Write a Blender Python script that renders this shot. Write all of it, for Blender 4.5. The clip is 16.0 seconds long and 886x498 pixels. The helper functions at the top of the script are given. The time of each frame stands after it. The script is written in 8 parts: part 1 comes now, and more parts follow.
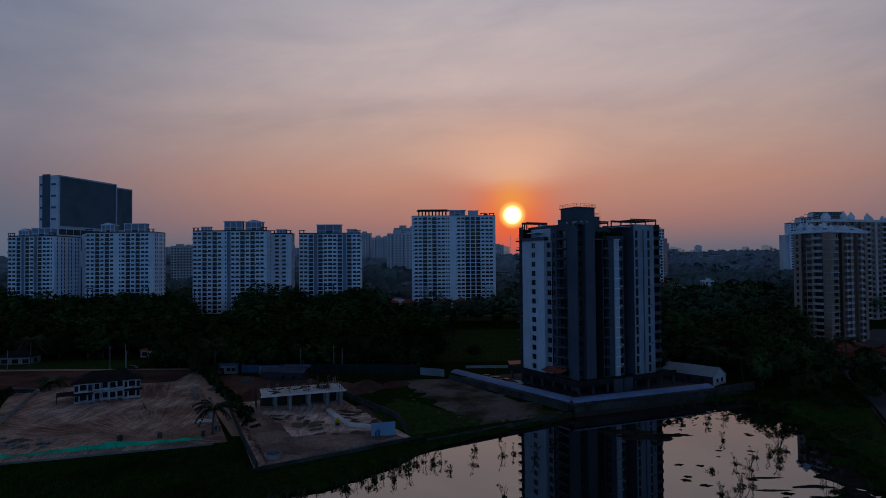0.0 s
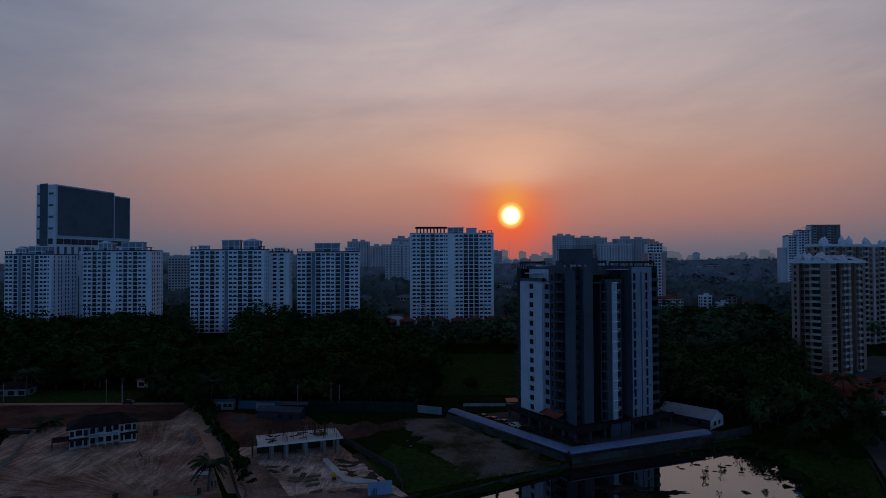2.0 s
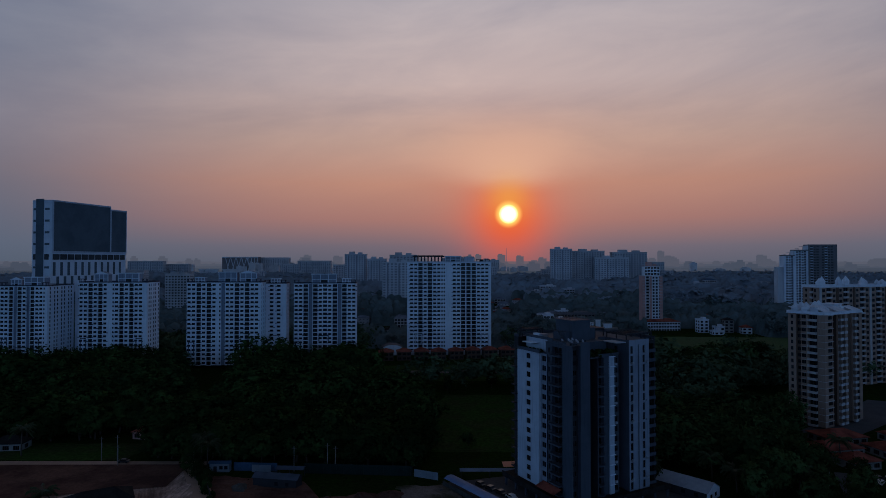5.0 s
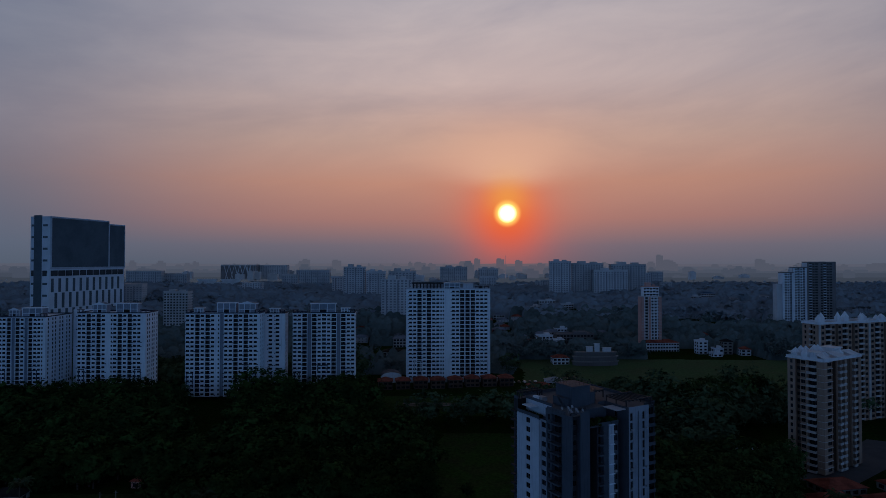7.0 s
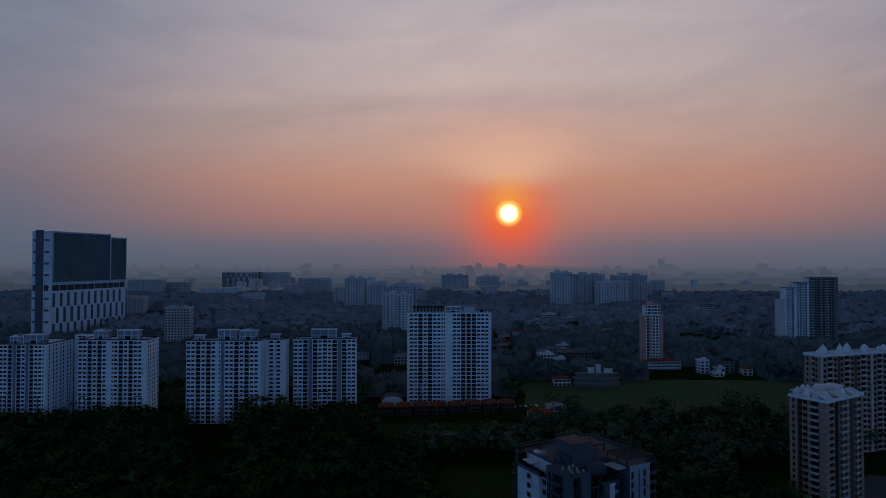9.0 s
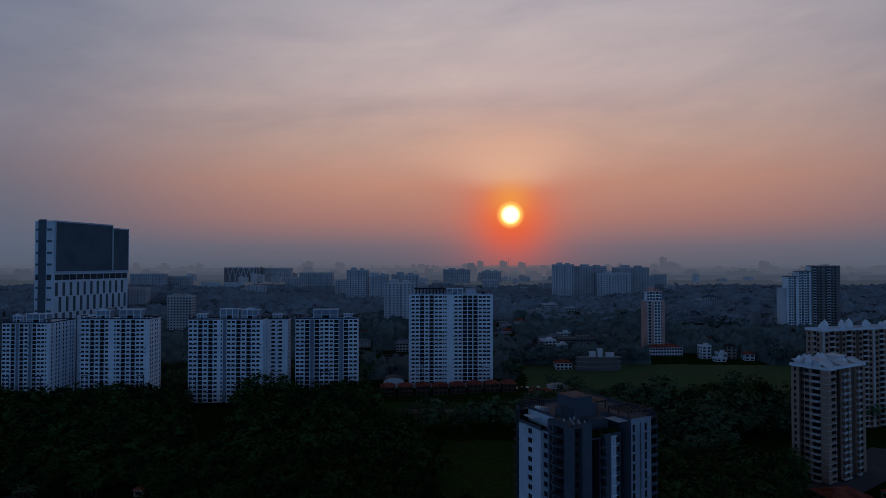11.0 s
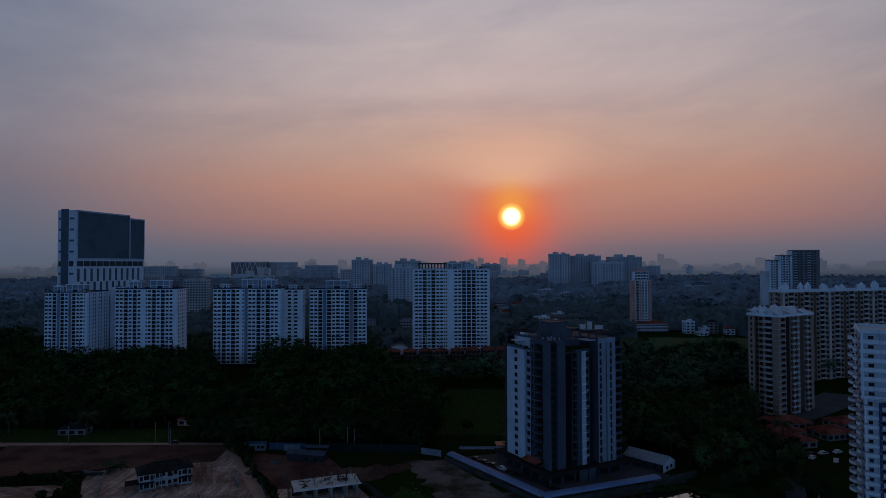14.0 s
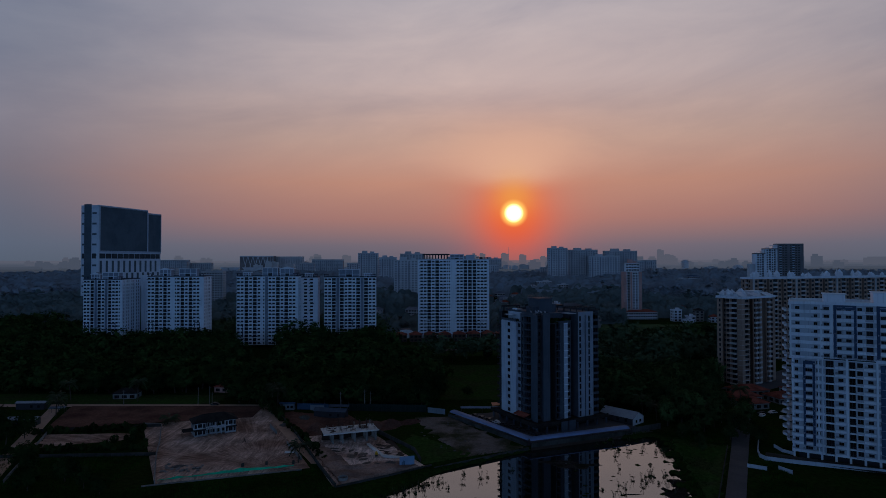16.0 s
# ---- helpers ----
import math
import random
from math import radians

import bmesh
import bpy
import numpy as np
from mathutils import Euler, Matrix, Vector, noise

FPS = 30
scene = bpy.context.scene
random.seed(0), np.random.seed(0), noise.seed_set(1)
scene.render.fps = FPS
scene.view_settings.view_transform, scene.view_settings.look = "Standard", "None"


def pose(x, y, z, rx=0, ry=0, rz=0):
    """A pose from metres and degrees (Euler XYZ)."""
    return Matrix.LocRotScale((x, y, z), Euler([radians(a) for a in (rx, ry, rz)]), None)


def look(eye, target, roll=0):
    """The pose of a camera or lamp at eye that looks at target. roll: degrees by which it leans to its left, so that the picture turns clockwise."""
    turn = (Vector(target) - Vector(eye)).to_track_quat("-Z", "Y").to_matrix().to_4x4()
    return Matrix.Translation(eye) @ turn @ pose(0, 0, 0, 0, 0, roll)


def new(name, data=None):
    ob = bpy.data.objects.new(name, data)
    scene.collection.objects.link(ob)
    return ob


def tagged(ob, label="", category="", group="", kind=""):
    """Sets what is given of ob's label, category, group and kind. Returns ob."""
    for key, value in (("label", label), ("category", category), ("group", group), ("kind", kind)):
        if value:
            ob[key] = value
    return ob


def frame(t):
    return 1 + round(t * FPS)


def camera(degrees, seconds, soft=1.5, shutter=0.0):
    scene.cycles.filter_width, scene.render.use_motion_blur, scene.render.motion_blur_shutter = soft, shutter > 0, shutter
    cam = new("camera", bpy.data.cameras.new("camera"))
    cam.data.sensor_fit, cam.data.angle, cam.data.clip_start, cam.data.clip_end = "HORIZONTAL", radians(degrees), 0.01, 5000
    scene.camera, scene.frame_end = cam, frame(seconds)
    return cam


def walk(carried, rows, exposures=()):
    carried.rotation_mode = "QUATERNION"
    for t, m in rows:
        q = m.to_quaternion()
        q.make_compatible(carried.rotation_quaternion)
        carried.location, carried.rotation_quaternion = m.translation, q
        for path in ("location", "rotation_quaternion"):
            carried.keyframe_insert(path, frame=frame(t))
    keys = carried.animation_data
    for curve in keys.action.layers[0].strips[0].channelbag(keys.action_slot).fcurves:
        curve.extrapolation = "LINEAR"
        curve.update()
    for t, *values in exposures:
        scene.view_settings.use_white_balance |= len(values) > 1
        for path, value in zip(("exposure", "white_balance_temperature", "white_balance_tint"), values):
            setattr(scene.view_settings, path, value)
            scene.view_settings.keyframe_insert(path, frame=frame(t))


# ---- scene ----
cam = camera(73.0, 16.0, 0.6)
DEPTH = 0.509      # one step of the plan along the view, in metres; across it and upwards the plan counts in metres
# seconds, place in metres, pitch over level, lean, turn in degrees
ROWS = [
    (0.0, 0.00, 0.00, 39.60, 1.296, 0.480, 0.04),
    (0.5, 0.10, -0.01, 42.73, 1.296, 0.420, 0.02),
    (1.0, 0.21, 0.08, 46.07, 1.296, 0.370, 0.00),
    (1.5, 0.28, 0.09, 49.13, 1.296, 0.300, -0.04),
    (2.0, 0.26, 0.10, 52.68, 1.316, 0.260, -0.12),
    (2.5, 0.36, 0.12, 56.05, 1.316, 0.180, -0.14),
    (3.0, 0.36, 0.13, 59.65, 1.277, 0.110, -0.16),
    (3.5, 0.31, 0.13, 62.99, 1.277, 0.080, -0.20),
    (4.0, 0.31, 0.11, 67.31, 1.238, 0.050, -0.24),
    (6.5, 0.13, 0.19, 90.65, 1.100, -0.070, -0.51),
    (7.0, 0.03, 0.26, 96.94, 1.080, -0.050, -0.49),
    (7.5, 0.08, 0.41, 102.92, 1.061, -0.060, -0.47),
    (8.0, 0.26, 0.51, 110.04, 1.022, -0.090, -0.45),
    (8.5, 0.28, 0.53, 114.34, 1.061, -0.090, -0.41),
    (9.0, 0.34, 0.51, 114.96, 1.080, -0.080, -0.35),
    (9.5, 0.36, 0.46, 112.89, 1.120, -0.080, -0.31),
    (10.0, 0.41, 0.40, 109.06, 1.139, -0.070, -0.26),
    (10.5, 0.44, 0.32, 104.45, 1.179, -0.070, -0.22),
    (11.0, 0.52, 0.25, 99.95, 1.218, -0.030, -0.18),
    (11.5, 0.41, 0.22, 96.87, 1.277, -0.030, -0.16),
    (12.0, 0.41, 0.18, 93.55, 1.316, -0.040, -0.16),
    (12.5, 0.57, 0.10, 88.56, 1.336, -0.020, -0.16),
    (13.0, 0.60, -7.39, 85.03, 1.395, 0.010, -0.16),
    (13.5, 0.70, -23.22, 81.82, 1.434, 0.070, -0.12),
    (14.0, 0.60, -40.21, 79.49, 1.414, 0.150, -0.08),
    (14.5, 0.21, -55.87, 77.55, 1.395, 0.150, -0.02),
    (15.0, -0.10, -70.83, 76.11, 1.375, 0.090, 0.06),
    (15.5, -0.21, -81.22, 74.63, 1.316, 0.130, 0.10),
    (16.0, -0.21, -81.46, 74.35, 1.080, 0.080, 0.14),
]
walk(cam, [(t, pose(x, y, z, 90 + pitch, lean, turn)) for t, x, y, z, pitch, lean, turn in ROWS])

# ---- world: dusk sky with a low red sun ahead ----
SUN_AZ, SUN_EL = radians(6.62), radians(4.47)      # to the right of straight ahead (+y), above level
SUN = Vector((math.sin(SUN_AZ) * math.cos(SUN_EL), math.cos(SUN_AZ) * math.cos(SUN_EL), math.sin(SUN_EL)))


class Nodes:
    """Short hand for building node trees."""

    def __init__(self, tree):
        self.t = tree
        tree.nodes.clear()

    def add(self, kind, ins=None):
        n = self.t.nodes.new(kind)
        for key, val in (ins or {}).items():
            if isinstance(val, bpy.types.NodeSocket):
                self.t.links.new(val, n.inputs[key])
            else:
                n.inputs[key].default_value = val
        return n

    def math(self, op, a, b=0.0, clamp=False):
        n = self.add("ShaderNodeMath")
        n.operation, n.use_clamp = op, clamp
        for k, v in ((0, a), (1, b)):
            if isinstance(v, bpy.types.NodeSocket):
                self.t.links.new(v, n.inputs[k])
            else:
                n.inputs[k].default_value = v
        return n.outputs[0]

    def mix(self, f, a, b, blend="MIX"):
        n = self.t.nodes.new("ShaderNodeMix")
        n.data_type, n.blend_type = "RGBA", blend
        for k, v in ((0, f), (6, a), (7, b)):
            if isinstance(v, bpy.types.NodeSocket):
                self.t.links.new(v, n.inputs[k])
            else:
                n.inputs[k].default_value = v
        return n.outputs[2]

    def ramp(self, f, stops, mode="LINEAR"):
        n = self.add("ShaderNodeValToRGB", ins={0: f})
        r = n.color_ramp
        r.interpolation = mode
        while len(r.elements) < len(stops):
            r.elements.new(0.5)
        for e, (p, c) in zip(r.elements, stops):
            e.position, e.color = p, (*c, 1) if len(c) == 3 else c
        return n.outputs[0]

    def span(self, v, a, b, c=0.0, d=1.0, kind="SMOOTHSTEP"):
        n = self.add("ShaderNodeMapRange", {0: v, 1: a, 2: b, 3: c, 4: d})
        n.interpolation_type = kind
        return n.outputs[0]


world = bpy.data.worlds.new("dusk")
scene.world = world
world.use_nodes = True
N = Nodes(world.node_tree)
way = N.add("ShaderNodeTexCoord").outputs["Generated"]
sep = N.add("ShaderNodeSeparateXYZ", ins={0: way})
up = sep.outputs[2]
height = N.span(up, -0.1, 0.9, 0, 1, "LINEAR")       # 0.1 is level


def hz(z):
    return z + 0.1


warm = N.ramp(height, [(0.0, (.085, .085, .105)), (hz(-0.008), (.087, .107, .152)), (hz(0.024), (.143, .132, .171)), (hz(0.069), (.348, .178, .160)),
                       (hz(0.127), (.472, .245, .185)), (hz(0.194), (.48, .325, .275)), (hz(0.286), (.49, .40, .395)), (hz(0.421), (.42, .395, .435)), (hz(0.553), (.22, .22, .26)), (hz(.74), (.036, .042, .064))])
cool = N.ramp(height, [(0.0, (.055, .078, .115)), (hz(-0.008), (.085, .110, .156)), (hz(0.024), (.102, .127, .182)), (hz(0.069), (.128, .138, .188)),
                       (hz(0.127), (.175, .158, .196)), (hz(0.194), (.218, .206, .254)), (hz(0.286), (.212, .226, .288)), (hz(0.421), (.176, .208, .292)), (hz(0.553), (.13, .155, .22)), (hz(.74), (.036, .042, .064))])
back = N.ramp(height, [(0.0, (.022, .05, .10)), (hz(0.0), (.140, .31, .61)), (hz(.12), (.205, .47, .97)), (hz(.25), (.128, .29, .61)), (hz(.42), (.054, .088, .158)), (hz(.5), (.036, .042, .064))])
dot = N.add("ShaderNodeVectorMath", {0: way, 1: SUN})
dot.operation = "DOT_PRODUCT"
toward = dot.outputs["Value"]
sky = N.mix(N.span(toward, 0.715, 0.985), cool, warm)
sky = N.mix(N.span(toward, 0.41, 0.745), back, sky)
# thin streaks of high cloud
flat = N.add("ShaderNodeMapping", ins={0: way, "Rotation": (0.0, 0.11, 0.0)}).outputs[0]
flat = N.add("ShaderNodeMapping", ins={0: flat, "Location": (0.35, 0.0, 0.2), "Scale": (1.1, 1.6, 4.6)}).outputs[0]
streak = N.add("ShaderNodeTexNoise", ins={"Vector": flat, "Scale": 2.5, "Detail": 7.0, "Roughness": 0.58, "Distortion": 0.35}).outputs[0]
sky = N.mix(N.math("MULTIPLY", N.span(up, 0.04, 0.27), 1.0), sky, N.mix(1.0, sky, N.ramp(streak, [(.30, (.86, .875, .92)), (.70, (1.16, 1.125, 1.085))]), "MULTIPLY"))
# the sun: disc and its red aureole in the haze
ang = N.math("ARCCOSINE", N.math("MINIMUM", toward, 0.9999999))
glow1 = N.math("POWER", 2.718, N.math("MULTIPLY", ang, -23.0))
glow2 = N.math("POWER", 2.718, N.math("MULTIPLY", ang, -4.6))
sky = N.mix(1.0, sky, N.mix(glow2, (0, 0, 0, 1), (.05, .008, .0, 1)), "ADD")
sky = N.mix(glow1, sky, (.98, .135, .022, 1))
side = N.add("ShaderNodeVectorMath", {0: way, 1: (math.cos(SUN_AZ), -math.sin(SUN_AZ), 0)})
side.operation = "DOT_PRODUCT"
aside = N.math("ABSOLUTE", side.outputs["Value"])
over = N.math("SUBTRACT", up, SUN.z)
# a pale fan of lit cloud over the sun, wider towards its top
wide_ = N.math("DIVIDE", aside, N.math("ADD", N.math("MULTIPLY", N.math("MAXIMUM", over, 0.0), 1.15), 0.012))
fan = N.math("MULTIPLY", N.math("POWER", 2.718, N.math("MULTIPLY", N.math("MULTIPLY", wide_, wide_), -1.0)), N.math("MULTIPLY", N.span(over, 0.030, 0.066), N.span(over, 0.190, 0.070)))
fan = N.math("MULTIPLY", fan, N.span(streak, 0.30, 0.55, 0.75, 1.0))
high = (math.sin(SUN_AZ) * math.cos(SUN_EL + .0255), math.cos(SUN_AZ) * math.cos(SUN_EL + .0255), math.sin(SUN_EL + .0255))
dot = N.add("ShaderNodeVectorMath", {0: way, 1: high})
dot.operation = "DOT_PRODUCT"
ang2 = N.math("ARCCOSINE", N.math("MINIMUM", dot.outputs["Value"], 0.9999999))
low = (math.sin(SUN_AZ) * math.cos(SUN_EL - .014), math.cos(SUN_AZ) * math.cos(SUN_EL - .014), math.sin(SUN_EL - .014))
dot = N.add("ShaderNodeVectorMath", {0: way, 1: low})
dot.operation = "DOT_PRODUCT"
ang3 = N.math("ARCCOSINE", N.math("MINIMUM", dot.outputs["Value"], 0.9999999))
glow4 = N.math("POWER", 2.718, N.math("MULTIPLY", N.math("MULTIPLY", ang3, ang3), -330.0))
sky = N.mix(N.math("MULTIPLY", glow4, 0.58), sky, (.86, .075, .014, 1))
sky = N.mix(N.math("MULTIPLY", fan, 0.85), sky, (.72, .425, .30, 1))
glow3 = N.math("POWER", 2.718, N.math("MULTIPLY", N.math("MULTIPLY", ang2, ang2), -829.0))
sky = N.mix(N.math("MULTIPLY", glow3, 0.62), sky, (.86, .38, .07, 1))
disc = N.span(ang, 0.0250, 0.0120)
sky = N.mix(disc, sky, (1.3, .74, .17, 1))
core = N.span(ang, 0.0170, 0.0085)
sky = N.mix(core, sky, (3.0, 2.6, 1.25, 1))
nishita = N.add("ShaderNodeTexSky")
nishita.sky_type, nishita.sun_disc, nishita.sun_elevation, nishita.sun_rotation = "NISHITA", False, SUN_EL, SUN_AZ
nishita.air_density, nishita.dust_density = 1.5, 4.0
sky = N.mix(1.0, sky, N.mix(0.0003, (0, 0, 0, 1), nishita.outputs[0]), "ADD")
N.add("ShaderNodeOutputWorld", ins={0: N.add("ShaderNodeBackground", ins={0: sky, 1: 1.0}).outputs[0]})

sun = new("sun", bpy.data.lights.new("sun", "SUN"))
sun.data.energy, sun.data.angle, sun.data.color = 0.06, radians(0.6), (1.0, .32, .10)
sun.matrix_world = look(SUN * 500, (0, 0, 0))
scene.view_settings.exposure = 0.0


# ---- materials ----
def mat(name, col, rough=0.85, var=0.25, fine=1.2, coarse=0.12, tint=None, metal=0.0, bump=0.0, bump_scale=8.0, streaks=0.0, tracks=None, each=0.0, island=0.0, spec=0.3, emit=0.0):
    """A surface with grain at two scales in world metres; tint is a second colour mixed in by patches; streaks: rain marks down walls."""
    m = bpy.data.materials.new(name)
    m.use_nodes = True
    n = Nodes(m.node_tree)
    pos = n.add("ShaderNodeNewGeometry").outputs["Position"]
    a = n.add("ShaderNodeTexNoise", ins={"Vector": pos, "Scale": fine, "Detail": 5.0, "Roughness": 0.6}).outputs[0]
    b = n.add("ShaderNodeTexNoise", ins={"Vector": pos, "Scale": coarse, "Detail": 4.0, "Roughness": 0.55}).outputs[0]
    c = n.mix(n.span(b, 0.38, 0.66), (*col, 1), (*(tint or tuple(v * 0.8 for v in col)), 1))
    f = n.math("ADD", n.math("MULTIPLY", n.math("SUBTRACT", a, 0.5), 2.4 * var), 1.0)
    if streaks:
        s = n.add("ShaderNodeMapping", ins={0: pos, "Scale": (1.6, 1.6, 0.10)}).outputs[0]
        d = n.add("ShaderNodeTexNoise", ins={"Vector": s, "Scale": 1.0, "Detail": 4.0}).outputs[0]
        f = n.math("MULTIPLY", f, n.span(d, 0.5, 0.8, 1.0, 1.0 - streaks))
    if tracks:                              # long wheel marks: heading in degrees
        s = n.add("ShaderNodeMapping", {0: pos, "Rotation": (0, 0, radians(-tracks)), "Scale": (0.55, 0.06, 1)}).outputs[0]
        d = n.add("ShaderNodeTexNoise", {"Vector": s, "Scale": 1.0, "Detail": 7.0, "Roughness": 0.68, "Distortion": 1.4}).outputs[0]
        rel = n.add("ShaderNodeMapping", {0: pos, "Location": (66, -136.4, 0)}).outputs[0]      # tyre marks fanning out from the plot's gate
        xyz = n.add("ShaderNodeSeparateXYZ", {0: rel}).outputs
        turn_ = n.math("MULTIPLY", n.math("ARCTAN2", xyz[0], xyz[1]), 34.0)
        far_ = n.math("MULTIPLY", n.math("SQRT", n.math("ADD", n.math("MULTIPLY", xyz[0], xyz[0]), n.math("MULTIPLY", xyz[1], xyz[1]))), 0.045)
        s2 = n.add("ShaderNodeCombineXYZ", {0: turn_, 1: far_}).outputs[0]
        d2 = n.add("ShaderNodeTexNoise", {"Vector": s2, "Scale": 1.0, "Detail": 6.0, "Roughness": 0.66, "Distortion": 0.7}).outputs[0]
        k = n.add("ShaderNodeTexNoise", {"Vector": pos, "Scale": 0.045, "Detail": 3.0}).outputs[0]
        both = n.add("ShaderNodeMix", {0: n.span(k, .42, .58), 2: d, 3: d2}).outputs[0]
        f = n.math("MULTIPLY", f, n.span(both, 0.40, 0.62, 0.66, 1.30))
        g = n.add("ShaderNodeTexNoise", {"Vector": pos, "Scale": 0.16, "Detail": 6.0, "Roughness": 0.7}).outputs[0]
        f = n.math("MULTIPLY", f, n.span(g, 0.36, 0.62, 0.82, 1.18))
    if each:
        r = n.add("ShaderNodeObjectInfo").outputs["Random"]
        f = n.math("MULTIPLY", f, n.span(r, 0, 1, 1 - each, 1 + each, "LINEAR"))
    if island:
        r = n.add("ShaderNodeNewGeometry").outputs["Random Per Island"]
        f = n.math("MULTIPLY", f, n.span(r, 0, 1, 1 - island, 1 + island, "LINEAR"))
    grey = n.add("ShaderNodeCombineColor", ins={0: f, 1: f, 2: f}).outputs[0]
    c = n.mix(1.0, c, grey, "MULTIPLY")
    bs = n.add("ShaderNodeBsdfPrincipled", ins={"Base Color": c, "Roughness": rough, "Metallic": metal, "Specular IOR Level": spec})
    if bump:
        h = n.add("ShaderNodeTexNoise", ins={"Vector": pos, "Scale": bump_scale, "Detail": 4.0}).outputs[0]
        n.t.links.new(n.add("ShaderNodeBump", ins={"Strength": bump, "Distance": 0.1, "Height": h}).outputs[0], bs.inputs["Normal"])
    n.add("ShaderNodeOutputMaterial", ins={0: bs.outputs[0]})
    return m


M = {}
M["white"] = mat("white_render", (.62, .70, .79), .85, .08, .5, .06, (.54, .62, .71), streaks=.22, spec=.1)
M["white2"] = mat("white_painted_concrete", (.61, .67, .74), .8, .08, .6, .08, (.51, .57, .64), streaks=.25, spec=.1)
M["slate"] = mat("slate_blue_paint", (.066, .080, .104), .75, .12, .6, .1, (.054, .066, .088), streaks=.3, spec=.15)
# dark slate; also painted where recesses, shed walls and parking lie in shade
M["slate_dark"] = mat("dark_slate_paint_and_shade", (.024, .026, .032), .75, .12, .6, .1)
M["pale_slate"] = mat("pale_grey_blue_paint", (.40, .45, .53), .8, .08, .6, .1, (.34, .39, .46), streaks=.25)
# recess backs of the white blocks: shade put into the colour; also roof rooms
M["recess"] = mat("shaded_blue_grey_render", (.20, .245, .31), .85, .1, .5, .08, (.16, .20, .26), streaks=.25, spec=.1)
M["glass"] = mat("window_glass", (.010, .012, .016), .15, .2, .4, .1, each=.5, spec=.3)
M["frame"] = mat("window_frame", (.06, .065, .075), .5, .1)
M["rail"] = mat("dark_metal_rail", (.05, .05, .055), .5, .1, metal=.4)
M["concrete"] = mat("raw_concrete", (.24, .235, .23), .9, .22, .9, .12, (.17, .17, .165), bump=.3, streaks=.25, spec=.1)
M["concrete_dark"] = mat("weathered_concrete", (.065, .066, .064), .95, .3, 1.0, .15, (.035, .037, .032), bump=.4, streaks=.3, spec=.05)
M["roof_deck"] = mat("roof_deck", (.085, .10, .125), .9, .2, .6, .1)
# grey that stands in for shade in the storey strips between white ledges
M["dove"] = mat("shade_grey_wall", (.385, .425, .485), .85, .1, .5, .08, (.33, .37, .43), streaks=.3, spec=.1)
M["cladding"] = mat("pale_tower_cladding", (.51, .565, .645), .8, .06, .6, .1, (.46, .515, .59), streaks=.15)
# near-black that stands in for shade in open storeys and bare window openings
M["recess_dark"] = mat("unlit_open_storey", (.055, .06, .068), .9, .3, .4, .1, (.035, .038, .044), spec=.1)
M["tan"] = mat("tan_render", (.325, .225, .178), .85, .1, .5, .08, (.27, .188, .15), streaks=.25, spec=.1)
M["tan_light"] = mat("cream_band_paint", (.44, .43, .44), .85, .1, .5, .08, streaks=.2, spec=.1)
M["brown"] = mat("brown_render", (.115, .075, .058), .85, .1, .5, .08, streaks=.2, spec=.1)
M["pink"] = mat("pink_render", (.50, .29, .26), .85, .1, .5, .08, streaks=.2, spec=.1)
M["navy"] = mat("navy_trim_paint", (.018, .027, .05), .75, .15, .5, .08, (.026, .036, .06), streaks=.2)
M["blue"] = mat("blue_paint", (.030, .060, .125), .7, .1, .5, .08, streaks=.15)
M["dark_glass"] = mat("dark_curtain_glass", (.085, .112, .135), .9, .12, .3, .05, spec=.05)
M["tile"] = mat("red_clay_tile", (.30, .085, .060), .9, .3, 1.2, .2, (.14, .042, .03), bump=.3, spec=.05)
# roof tile; its near-black also paints the shade of the tower podium
M["tile_dark"] = mat("dark_weathered_tile_and_shade", (.018, .017, .018), .9, .4, 1.5, .3, (.03, .028, .026), bump=.4, spec=.05)
M["soil"] = mat("bare_earth", (.49, .35, .29), .98, .6, 1.6, .045, (.25, .155, .12), bump=.8, bump_scale=2.5, tracks=25, spec=0)
M["soil_dark"] = mat("damp_red_earth", (.165, .088, .068), .98, .5, 1.0, .07, (.085, .046, .038), bump=.8, bump_scale=2.5, spec=0)
M["soil_mid"] = mat("brown_churned_earth", (.34, .235, .195), .98, .6, 1.4, .09, (.17, .115, .095), bump=.9, bump_scale=2.0, spec=0)
M["soil_pale"] = mat("pale_dry_earth", (.66, .52, .46), .98, .6, 1.6, .06, (.33, .22, .18), bump=.7, bump_scale=2.5, tracks=40, spec=0)
M["gravel"] = mat("grey_rubble_earth", (.20, .165, .15), .98, .6, 1.6, .09, (.055, .055, .03), bump=.9, bump_scale=3.5, spec=0)
M["asphalt"] = mat("asphalt", (.10, .10, .108), .9, .2, 1.2, .08, spec=.1)
M["pale_road"] = mat("dusty_track", (.46, .30, .22), .95, .2, .8, .08)
M["grass"] = mat("rough_grass", (.016, .037, .007), .98, .8, .6, .06, (.018, .028, .008), bump=.9, bump_scale=1.2, spec=0)
# far field colour raised to carry the haze over the middle ground
M["pitch"] = mat("haze_lifted_playing_field", (.080, .130, .060), .98, .5, .6, .05, (.088, .116, .060), bump=.5, spec=0)
M["field"] = mat("weedy_grass", (.033, .070, .017), .98, .8, .7, .07, (.040, .054, .021), bump=.5, spec=0)
M["leaf"] = mat("tree_foliage", (.030, .058, .017), .9, .16, .3, .08, (.013, .025, .009), each=.38, island=.14, spec=0)
# brighter copy of the leaf colour, standing in for light on the right-hand trees
M["leaf_light"] = mat("brightened_foliage", (.047, .084, .030), .9, .14, .3, .08, (.024, .044, .016), each=.35, island=.14, spec=0)
